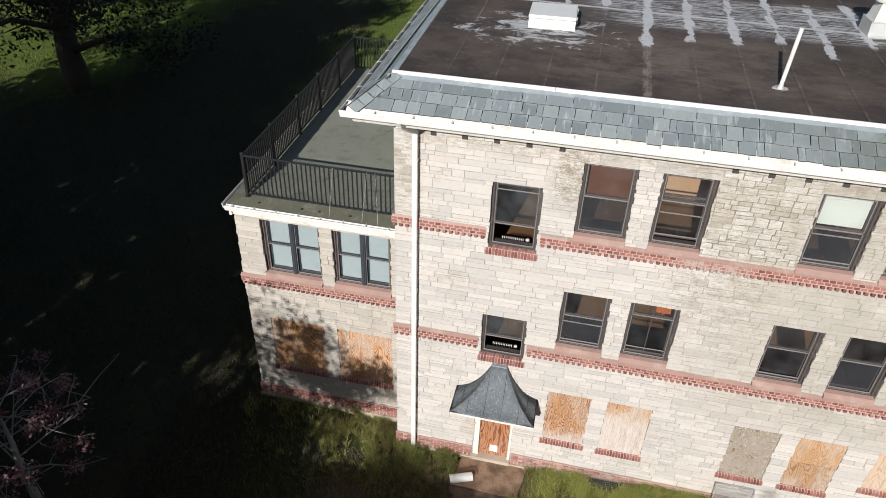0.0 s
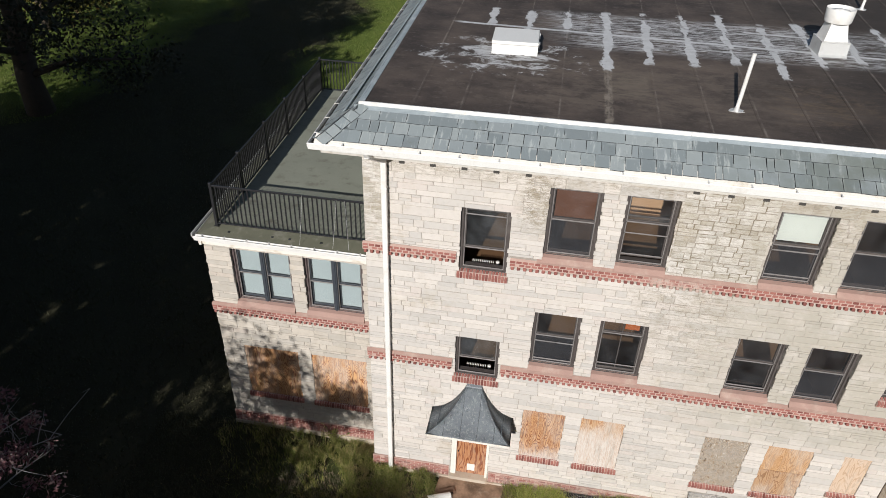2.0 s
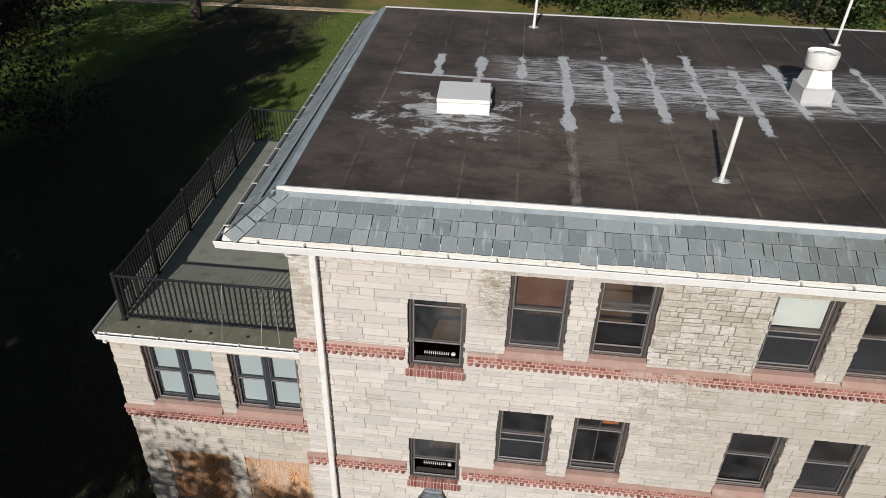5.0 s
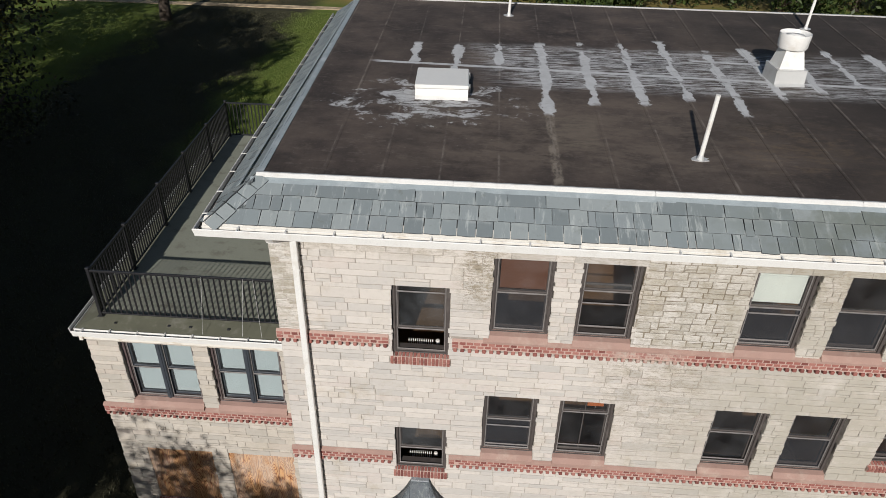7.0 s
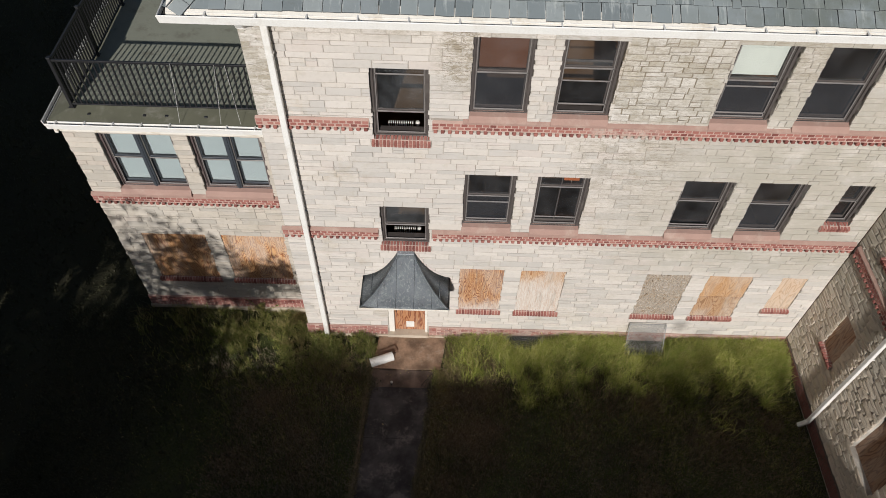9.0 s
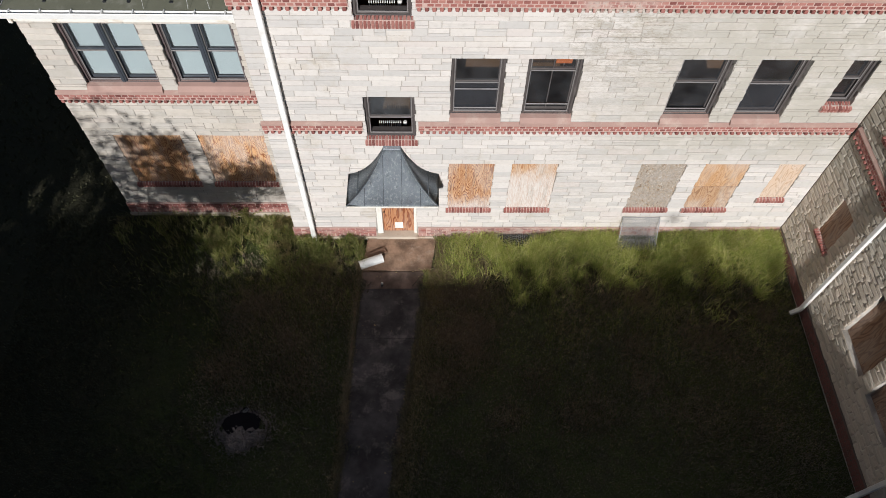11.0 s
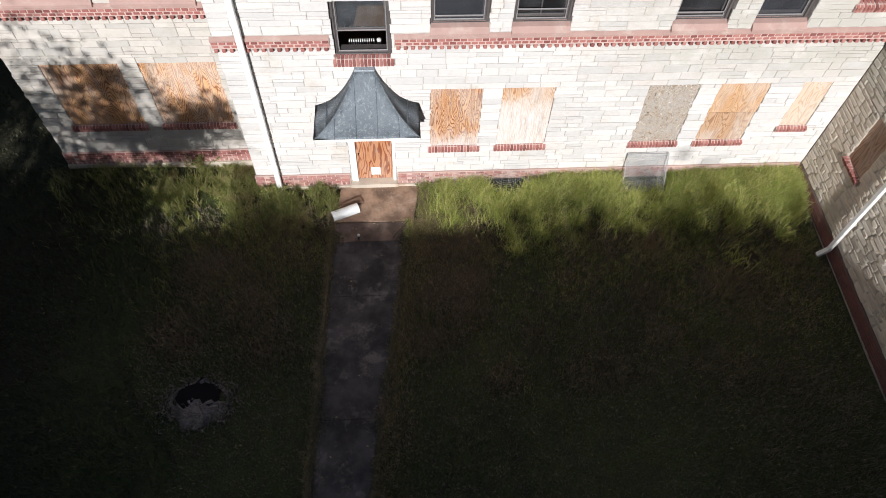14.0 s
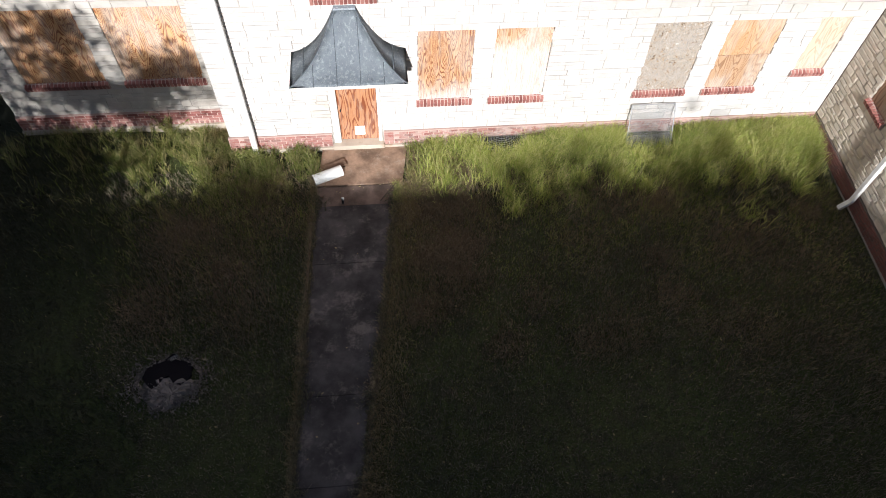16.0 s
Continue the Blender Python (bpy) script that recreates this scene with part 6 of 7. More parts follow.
def paving():
    ob = thing("path", "worn grey concrete garden path with joints", "path", kind="structure")
    rng, marks = random.Random(4), [-1.06, -1.56, -2.93, -5.58, -7.1]
    while marks[-1] > -23.0:
        marks.append(marks[-1] - rng.uniform(1.4, 1.75))
    for n, (y0, y1) in enumerate(zip(marks, marks[1:])):
        (l0, r0), (l1, r1) = path_sides(y0), path_sides(y1)
        bm, high = bmesh.new(), 0.030 + rng.uniform(-0.008, 0.008)
        left = [(l0 + (l1 - l0) * k / 6 + rng.uniform(-0.025, 0.02), y0 + (y1 + 0.007 - y0) * k / 6) for k in range(7)]
        right = [(r0 + (r1 - r0) * k / 6 + rng.uniform(-0.04, 0.03), y0 + (y1 + 0.007 - y0) * k / 6) for k in range(7)]
        add_prism(bm, left + right[::-1], -0.2, high, "z")
        part("slab", bm, PATH_BROWN if n < 1 else PATH_STONE, ob)
    # a narrow kerb strip along one edge
    for y0, y1 in ((-1.62, -2.3), (-2.32, -3.0), (-3.02, -3.7)):
        (l0, _), (l1, _) = path_sides(y0), path_sides(y1)
        bm = bmesh.new()
        add_prism(bm, [(l0 - 0.075, y0), (l0 - 0.03, y0), (l1 - 0.03, y1), (l1 - 0.075, y1)], -0.1, 0.075, "z")
        part("kerb", bm, SLAB, ob, "pale narrow edging strip")
    step = thing("doorstep", "sandy concrete doorstep slab", "doorstep", kind="structure")
    bm = bmesh.new()
    add_prism(bm, [(1.86, -0.08), (3.66, -0.08), (3.50, -1.04), (1.76, -1.04)], -0.2, 0.062, "z")
    part("slab", bm, SLAB, step)
    return ob


paving()


def spare_gutter():
    """A short white trough lying upside down on the doorstep, against a plank."""
    ob = thing("gutter_piece", "white half-round trough lying upside down on the doorstep", "gutter piece", place=pose(1.98, -0.80, 0.062, 0, 0, 22))
    bm = bmesh.new()
    arch = [(0.12 * math.cos(math.pi * k / 9), 0.145 * math.sin(math.pi * k / 9) ** 0.8) for k in range(10)]
    add_prism(bm, arch + [(0.9 * x, 0.88 * z) for x, z in arch[::-1]], -0.31, 0.31)
    part("trough", bm, WHITE_METAL, ob)
    ob = thing("plank", "short brown plank on the doorstep", "plank", place=pose(2.02, -0.60, 0.062, 0, 0, 26))
    part("board", boxes(((-0.33, -0.09, 0.0), (0.36, 0.09, 0.045)), c=0.006), TIMBER, ob)


spare_gutter()


def add_mesh_sheet(bm, origin, u, v, nu, nv, radius):
    origin, u, v = Vector(origin), Vector(u), Vector(v)
    for k in range(nu + 1):
        a = origin + u * (k / nu)
        add_tube(bm, [a, a + v], radius, 4, False)
    for k in range(nv + 1):
        a = origin + v * (k / nv)
        add_tube(bm, [a, a + u], radius, 4, False)


def window_well(x0, x1):
    ob = thing("window_well_guard", "grey wire mesh guard over a cellar window well", "wire guard")
    bm = bmesh.new()
    for k in range(30):
        a = math.pi * (k + 0.5) / 30
        add_tube(bm, [((x0 + x1) / 2 - (x1 - x0) / 2 * math.cos(a) * 1.0, -0.05 - 0.34 * math.sin(a), 0.13), ((x0 + x1) / 2 - (x1 - x0) / 2 * math.cos(a) * 0.96, -0.06, 0.26)], 0.004, 4)
    part("bars", bm, WIRE, ob)
    for s in (0.25, 0.38, 0.5, 0.62, 0.74, 0.86, 1.0):
        bm = bmesh.new()
        add_tube(bm, [((x0 + x1) / 2 - (x1 - x0) / 2 * s * math.cos(math.pi * k / 20), -0.05 - 0.34 * s * math.sin(math.pi * k / 20), 0.26 - 0.12 * s) for k in range(21)], 0.005 if s < 1 else 0.012, 5)
        part("hoop", bm, WIRE, ob)
    part("opening", boxes(((x0 + 0.1, -0.083, 0.02), (x1 - 0.1, -0.077, 0.24))), GUTTER_INSIDE, ob, "dark cellar window")


window_well(5.16, 6.24)


def leaning_screen():
    ob = thing("wire_screen", "framed wire mesh screen leaning on the wall", "wire screen", place=pose(8.40, -0.42, 0.12, 28, 0, 0))
    bm = bmesh.new()
    for a, b in (((0, 0, 0), (0.04, 0, 0.95)), ((1.0, 0, 0), (0.96, 0, 0.95)), ((0.04, 0, 0.95), (0.96, 0, 0.95)), ((0, 0, 0), (1.0, 0, 0))):
        add_tube(bm, [a, b], 0.011, 6)
    part("rim", bm, WIRE, ob)
    bm = bmesh.new()
    add_mesh_sheet(bm, (0.02, 0, 0.01), (0.96, 0, 0), (0, 0, 0.92), 58, 54, 0.0016)
    part("netting", bm, WIRE, ob)["kind"] = "stuff"
    ob.matrix_world = pose(8.32, -0.46, 0.14, -24, 0, 0)
    low = thing("wire_screen", "flat wire mesh sheet over a cellar window well", "wire screen")
    bm = bmesh.new()
    add_mesh_sheet(bm, (8.36, -0.62, 0.15), (0.90, 0.02, 0.03), (0.0, 0.40, 0.05), 24, 12, 0.003)
    part("netting", bm, WIRE, low)["kind"] = "stuff"


leaning_screen()


def dug_hole():
    """A dark arched pit with spoil thrown out on one side, crumbling at the rim, and a scrap of netting over it."""
    rng = random.Random(9)
    ob = thing("dug_hole", "heap of pale sand beside a dark pit", "dug hole", place=pose(-0.70, -5.05, 0.0))
    bm, rings = bmesh.new(), []
    jag = [rng.uniform(-0.05, 0.05) for _ in range(40)]
    for s, h in ((1.0, -0.04), (0.88, 0.020), (0.7, 0.055), (0.5, 0.065), (0.3, 0.05)):
        ring = []
        for k in range(40):
            a = math.tau * k / 40
            r = s * (0.47 + 0.07 * math.sin(3 * a + 0.6) + jag[k] + rng.uniform(-0.02, 0.02))
            ring.append(bm.verts.new((r * 1.12 * math.cos(a), r * 0.72 * math.sin(a) - 0.24, h + rng.uniform(-0.022, 0.022) * (s < 0.95))))
        rings.append(ring)
    for a, b in zip(rings, rings[1:]):
        for k in range(40):
            bm.faces.new([a[k], a[(k + 1) % 40], b[(k + 1) % 40], b[k]])
    bm.faces.new(rings[-1])
    for _ in range(1500):
        a, d, s = rng.uniform(0, math.tau), abs(rng.gauss(0.44, 0.14)), rng.uniform(0.010, 0.045)
        d = max(d, 0.46) if math.sin(a) > -0.15 else d
        c = Vector((d * 1.15 * math.cos(a), d * 0.85 * math.sin(a) - 0.06, 0.03 + 0.05 * rng.random()))
        v = [bm.verts.new(c + Vector((rng.uniform(-1, 1), rng.uniform(-1, 1), z)) * s) for z in (-0.5, -0.4, -0.5, 0.8)]
        for f in ((0, 1, 2), (0, 1, 3), (1, 2, 3), (2, 0, 3)):
            bm.faces.new([v[k] for k in f])
    part("spoil", bm, SAND, ob)
    bm = bmesh.new()
    # the pit's lower edge is bitten into by the spoil
    rim = [((0.43 + rng.uniform(-0.07, 0.04)) * math.cos(a), 0.02 + (0.38 + rng.uniform(-0.07, 0.04)) * math.sin(a)) for a in (math.pi * k / 16 for k in range(17))]
    foot = [(-0.38, -0.10), (-0.28, -0.20), (-0.18, -0.14), (-0.10, -0.02), (-0.02, 0.03), (0.08, -0.12), (0.20, -0.16), (0.33, -0.07)]
    add_prism(bm, rim + foot, -0.05, 0.068, "z")
    part("pit", bm, PIT, ob, "black wet pit")
    bm = bmesh.new()
    add_mesh_sheet(bm, (0.0, 0.28, 0.090), (0.11, 0.07, 0), (-0.03, 0.06, 0), 4, 3, 0.003)
    part("netting", bm, WIRE, ob, "scrap of coarse wire netting")


dug_hole()


def path_peg():
    """A short dark pipe stub with a white cap, by the path's upper joint."""
    ob = thing("pipe_stub", "short dark pipe stub with a white cap, on the path", "pipe stub", place=pose(2.28, -1.48, 0.03, 4, 3, 0))
    bm = bmesh.new()
    add_tube(bm, [(0, 0, 0), (0, 0, 0.13)], 0.024, 10)
    part("stub", bm, BLACK_METAL, ob)
    bm = bmesh.new()
    add_tube(bm, [(0, 0, 0.128), (0, 0, 0.165), (0, 0, 0.175)], [0.030, 0.030, 0.018], 10)
    part("cap", bm, WHITE_METAL, ob, "white cap")


path_peg()


def fallen_branch():
    ob = thing("fallen_branch", "thin bare branch fallen across the path edge", "branch", place=pose(3.20, -1.28, 0.06))
    rng = random.Random(12)
    for start, end, r in (((-0.16, -0.22, 0), (0.22, 0.24, 0.05), 0.011), ((-0.02, -0.06, 0.01), (0.20, -0.02, 0.06), 0.006), ((0.08, 0.07, 0.03), (-0.02, 0.26, 0.07), 0.006), ((0.14, 0.15, 0.04), (0.34, 0.20, 0.06), 0.005)):
        a, b = Vector(start), Vector(end)
        bm = bmesh.new()
        add_tube(bm, [a, a.lerp(b, 0.35) + Vector((rng.uniform(-0.02, 0.02), rng.uniform(-0.02, 0.02), 0.01)), a.lerp(b, 0.7) + Vector((rng.uniform(-0.02, 0.02), 0.01, 0.0)), b], [r, r * 0.85, r * 0.6, r * 0.3], 6)
        part("stem" if r > 0.01 else "twig", bm, BARK, ob)


fallen_branch()

# ---- planting ----
def blades(name, label, category, count, seed, place, tall, wide, paint):
    """Single grass blades, each one bent triangle pair, joined as one stand."""
    rng = np.random.default_rng(seed)
    x, y = place(rng, count)
    n = len(x)
    z = ground_height(x, y)
    h, a = tall(rng, x, y, n), rng.uniform(0, math.tau, n)
    w = wide * rng.uniform(0.6, 1.4, n)
    bend, b = h * rng.uniform(0.15, 0.8, n), rng.uniform(0, math.tau, n)
    base = np.stack([x, y, z - 0.01], -1)
    side = np.stack([np.cos(a) * w, np.sin(a) * w, np.zeros(n)], -1)
    go = np.stack([np.cos(b) * bend, np.sin(b) * bend, np.zeros(n)], -1)
    mid = base + go * 0.35 + np.stack([np.zeros(n), np.zeros(n), h * 0.6], -1)
    tip = base + go + np.stack([np.zeros(n), np.zeros(n), h * np.clip(1.05 - 0.3 * bend / h, 0.5, 1)], -1)
    verts = np.stack([base - side, base + side, mid + side * 0.7, mid - side * 0.7, tip], 1).reshape(-1, 3)
    k = np.arange(n) * 5
    quads = np.stack([k, k + 1, k + 2, k + 3], -1).tolist()
    tris = np.stack([k + 3, k + 2, k + 4], -1).tolist()
    tagged(new(name, soup(name, verts.tolist(), quads + tris, paint)), label, category, kind="stuff")


def off_path(x, y, margin=0.0):
    left, right = path_sides(y)
    on = (x > left + 0.02 - margin) & (x < right - 0.02 + margin) & (y < -1.0)
    on |= (x > 1.80 - margin) & (x < 3.62 + margin) & (y > -1.06) & (y < 0.1)
    on |= (np.hypot((x + 0.70) / 1.15, y + 5.08) < 0.38)
    on |= (np.hypot(x - 10.78, (y - -2.25) * 1.25) < 0.34) & (np.sin(x * 31 + y * 17) > -0.5)
    on |= (x > 8.30) & (x < 9.4) & (y > -0.60)
    on |= np.hypot((x - 5.70) / 0.60, y / 0.46) < 1
    return ~on


def by_wall(rng, count):
    x, y = rng.uniform(-4.6, 12.55, count), -np.abs(np.where(rng.random(count) < 0.55, rng.normal(0, 0.85, count), rng.normal(0, 2.5, count))) - 0.07
    y = np.where(x < -0.05, y + 0.6, y)
    clump = np.sin(x * 2.1 + 1.0) * 0.8 + np.sin(x * 5.3 + y * 3.0) * 0.7 + np.sin(y * 4.1 - x * 1.7) * 0.6 + np.sin(x * 13.1 + np.sin(y * 5.0) * 2.0) * np.sin(y * 11.3 + np.sin(x * 4.0) * 2.0) * 1.3
    keep = off_path(x, y) & (clump + rng.normal(0, 0.55, count) > -0.1) & ~((x > -0.1) & (x < 2.0) & (rng.random(count) < 0.45)) & ~((x < -2.2 + 0.3 * np.sin(y * 5)) & (rng.random(count) < 0.9))
    # bare earth along the wall beside the door
    keep &= ~((x > 3.5) & (x < 8.2) & (y > -0.40 - 0.18 * np.sin(x * 2.7) - 0.1 * np.sin(x * 7.1)) & (rng.random(count) < 0.62 + 0.2 * np.sin(x * 3.3)))
    return x[keep], y[keep]


def wall_tall(rng, x, y, n):
    near = np.exp(-np.abs(y) / 1.5)
    tuft = 0.7 + 0.5 * np.sin(x * 13.1 + np.sin(y * 5.0) * 2.0) * np.sin(y * 11.3 + np.sin(x * 4.0) * 2.0)
    tuft *= 1.0 - 0.35 * np.clip(1.6 - np.abs(x - 4.6), 0.0, 1.0)
    return (0.08 + 0.38 * near * tuft * (0.55 + 0.45 * np.sin(x * 1.9 + np.sin(x * 0.7) * 2) ** 2)) * rng.uniform(0.5, 1.3, n)


blades("long_grass", "long rank grass along the foot of the walls", "grass", 240000, 1, by_wall, wall_tall, 0.006, GRASS_BLADE)


def weed(x, y, tall, count, seed):
    """A leafy weed: stems that fan out, with leaves along them."""
    rng = np.random.default_rng(seed)
    ob = thing("weed", "bright green leafy weed at the foot of the wall", "weed", "weeds", place=pose(x, y, float(ground_height(x, y))))
    stems, verts, faces = bmesh.new(), [], []
    for _ in range(count):
        tip = Vector((rng.normal(0, 0.32), rng.normal(0, 0.16), rng.uniform(0.6, 1.1))) * tall
        mid = tip * 0.5 + Vector((0, 0, 0.08 * tall))
        add_tube(stems, [(0, 0, -0.02), mid, tip], [0.006, 0.005, 0.002], 4, False)
        for k in range(30):
            f = rng.uniform(0.2, 1.0)
            c = mid * (f * 2) if f < 0.5 else mid.lerp(tip, f * 2 - 1)
            u = Vector(rng.normal(0, 1, 3) * (1, 1, 0.5)).normalized() * rng.uniform(0.014, 0.032)
            v = u.cross(Vector(rng.normal(0, 1, 3))).normalized() * u.length * 0.5
            base = len(verts)
            verts += [tuple(c), tuple(c + u + v), tuple(c + u * 2), tuple(c + u - v)]
            faces.append((base, base + 1, base + 2, base + 3))
    part("stalk", stems, GRASS_BLADE, ob)["kind"] = "stuff"
    part("foliage", soup("foliage", verts, faces, GRASS_BLADE), None, ob)["kind"] = "stuff"
    return ob


for x, y, tall, count, seed in ((-1.32, 0.47, 0.62, 16, 1), (-2.35, 0.30, 0.36, 10, 2), (0.15, -0.22, 0.34, 9, 4)):
    weed(x, y, tall, count, seed)


def tufts(rng, count):
    n = 230
    cx, cy, size = 12.45 - 8.4 * rng.random(n) ** 1.3, -np.abs(rng.normal(0.15, 0.55, n)) - 0.15, rng.uniform(0.06, 0.2, n)
    k = rng.integers(0, n, count)
    x, y = cx[k] + rng.normal(0, 1, count) * size[k], np.minimum(cy[k] + rng.normal(0, 1, count) * size[k], -0.09)
    keep = off_path(x, y) & (x < 12.55)
    return x[keep], y[keep]


def dead_grass(rng, count):
    n = 80
    cx, cy, size = rng.uniform(3.6, 12.2, n), -rng.uniform(0.3, 5.2, n), rng.uniform(0.15, 0.6, n)
    # extra dead grass by the path, its pale colour also standing in for half-sun
    cx[:24], cy[:24], size[:24] = 3.8 + rng.uniform(-0.1, 1.2, 24), -rng.uniform(0.15, 3.4, 24), 0.2
    cx[24:42], cy[24:42], size[24:42] = rng.uniform(-1.4, 1.4, 18), -rng.uniform(0.6, 4.2, 18), 0.35
    k = rng.integers(0, n, count)
    x, y = cx[k] + rng.normal(0, 1, count) * size[k], np.minimum(cy[k] + rng.normal(0, 1, count) * size[k], -0.09)
    keep = off_path(x, y) & (x < 12.5)
    return x[keep], y[keep]


blades("dead_grass", "patches of dead straw-brown grass in the lawn", "grass", 62000, 13, dead_grass, lambda rng, x, y, n: rng.uniform(0.06, 0.20, n), 0.0075, DEAD_BLADE)
blades("tall_tufts", "bright yellow-green tufts of tall grass by the wall", "grass", 42000, 11, tufts, lambda rng, x, y, n: rng.uniform(0.18, 0.52, n), 0.006, TUFT_BLADE)


def court_turf(rng, count):
    x, y = rng.uniform(-2.4, 12.6, count), -rng.uniform(0.6, 9.0, count)
    keep = off_path(x, y, -0.04) & (x > -2.3 + 0.5 * np.sin(y * 1.7) - 0.12 * y)
    return x[keep], y[keep]


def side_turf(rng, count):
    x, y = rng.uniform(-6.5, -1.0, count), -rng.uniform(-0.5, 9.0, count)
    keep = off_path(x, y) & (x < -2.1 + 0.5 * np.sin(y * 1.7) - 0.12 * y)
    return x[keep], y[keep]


def turf_height(rng, x, y, n):
    return (0.07 + 0.03 * np.sin(x * 0.9 + 1) * np.sin(y * 1.2)) * rng.uniform(0.6, 1.6, n) + 0.02


blades("turf", "short dark lawn grass in the court", "grass", 120000, 2, court_turf, turf_height, 0.008, TURF_BLADE)
blades("side_turf", "thin grass beside the court, coloured darker for the trees' shade", "grass", 42000, 12, side_turf, turf_height, 0.008, SHADE_BLADE)


def path_edge(rng, count):
    y = -rng.uniform(0.1, 8.5, count)
    left, right = path_sides(y)
    x = np.where(rng.random(count) < 0.35, left - np.abs(rng.normal(0, 0.08, count)), right + np.where(y > -1.06, 0.22, 0) + np.abs(rng.normal(0, 0.30, count)))
    x = np.where((x < left) & (y > -1.06), 1.72 - rng.random(count) * 0.1, x)
    return x, y


blades("edge_grass", "dry straw-coloured tufts along the path edge", "grass", 15000, 3, path_edge, lambda rng, x, y, n: rng.uniform(0.05, 0.24, n), 0.005, STRAW_BLADE)


def path_fringe(rng, count):
    y = -rng.uniform(1.3, 8.8, count)
    left, right = path_sides(y)
    ragged = 0.06 + 0.045 * np.sin(y * 2.3 + np.sin(y * 0.9) * 2) + 0.03 * np.sin(y * 7.7 + 1.0)
    x = np.where(rng.random(count) < 0.5, left - 0.06 + np.abs(rng.normal(0, 1.0, count)) * np.abs(ragged), right + 0.06 - np.abs(rng.normal(0, 1.0, count)) * np.abs(ragged))
    return x, y


blades("fringe_grass", "dark grass creeping over the path edges", "grass", 13000, 8, path_fringe, lambda rng, x, y, n: rng.uniform(0.10, 0.17, n), 0.009, TURF_BLADE)


def fallen_leaves():
    """Dry leaves and scraps scattered over lawn, path and doorstep."""
    rng = np.random.default_rng(14)
    n = 420
    x, y = rng.uniform(-5.5, 12.3, n), -rng.uniform(0.3, 8.5, n)
    x[:90], y[:90] = rng.uniform(1.9, 3.5, 90), -rng.uniform(0.35, 1.25, 90)
    x[90:150], y[90:150] = rng.normal(3.9, 0.25, 60), -rng.uniform(0.1, 1.2, 60)
    on = ~off_path(x, y)
    z = ground_height(x, y) + np.where(on, 0.075, 0.10)
    u = rng.normal(0, 1, (n, 3)) * (1, 1, 0.25)
    u /= np.linalg.norm(u, axis=1, keepdims=True)
    v = np.cross(u, (0, 0, 1.0))
    size = rng.uniform(0.012, 0.032, (n, 1))
    c = np.stack([x, y, z], -1)
    verts = np.stack([c - u * size, c + v * size * 0.6, c + u * size, c - v * size * 0.6], 1).reshape(-1, 3)
    k = np.arange(n) * 4
    tagged(new("leaf_litter", soup("leaf_litter", verts.tolist(), np.stack([k, k + 1, k + 2, k + 3], -1).tolist(), STRAW_BLADE)), "dry fallen leaves scattered over lawn and doorstep", "fallen leaves", kind="stuff")


fallen_leaves()


def under_trees(x, y):
    """The lawn's thin part between the wing and the far trees, whose blade colour carries the shade."""
    wave = 1.2 * np.sin(y * 0.35) + 0.7 * np.sin(y * 0.9 + x * 0.4)
    return (y < 22 + wave) & (x > -24 + wave) | (x < -12.6 + wave) & (x > -22 + wave)


def west_turf(rng, count):
    x, y = -rng.uniform(3.0, 30.0, count), rng.uniform(-4, 51.0, count)
    keep = under_trees(x, y)
    return x[keep], y[keep]


def far_turf(rng, count):
    x, y = -rng.uniform(3.0, 34.0, count), rng.uniform(14.0, 51.0, count)
    keep = ~under_trees(x, y)
    return x[keep], y[keep]


blades("west_turf", "thin lawn grass under the trees, coloured darker for shade", "grass", 130000, 4, west_turf, lambda rng, x, y, n: rng.uniform(0.04, 0.11, n), 0.02, SHADE_BLADE)
blades("far_turf", "mown lawn grass beyond the wing", "grass", 130000, 6, far_turf, lambda rng, x, y, n: rng.uniform(0.04, 0.11, n), 0.02, MOWN_BLADE)


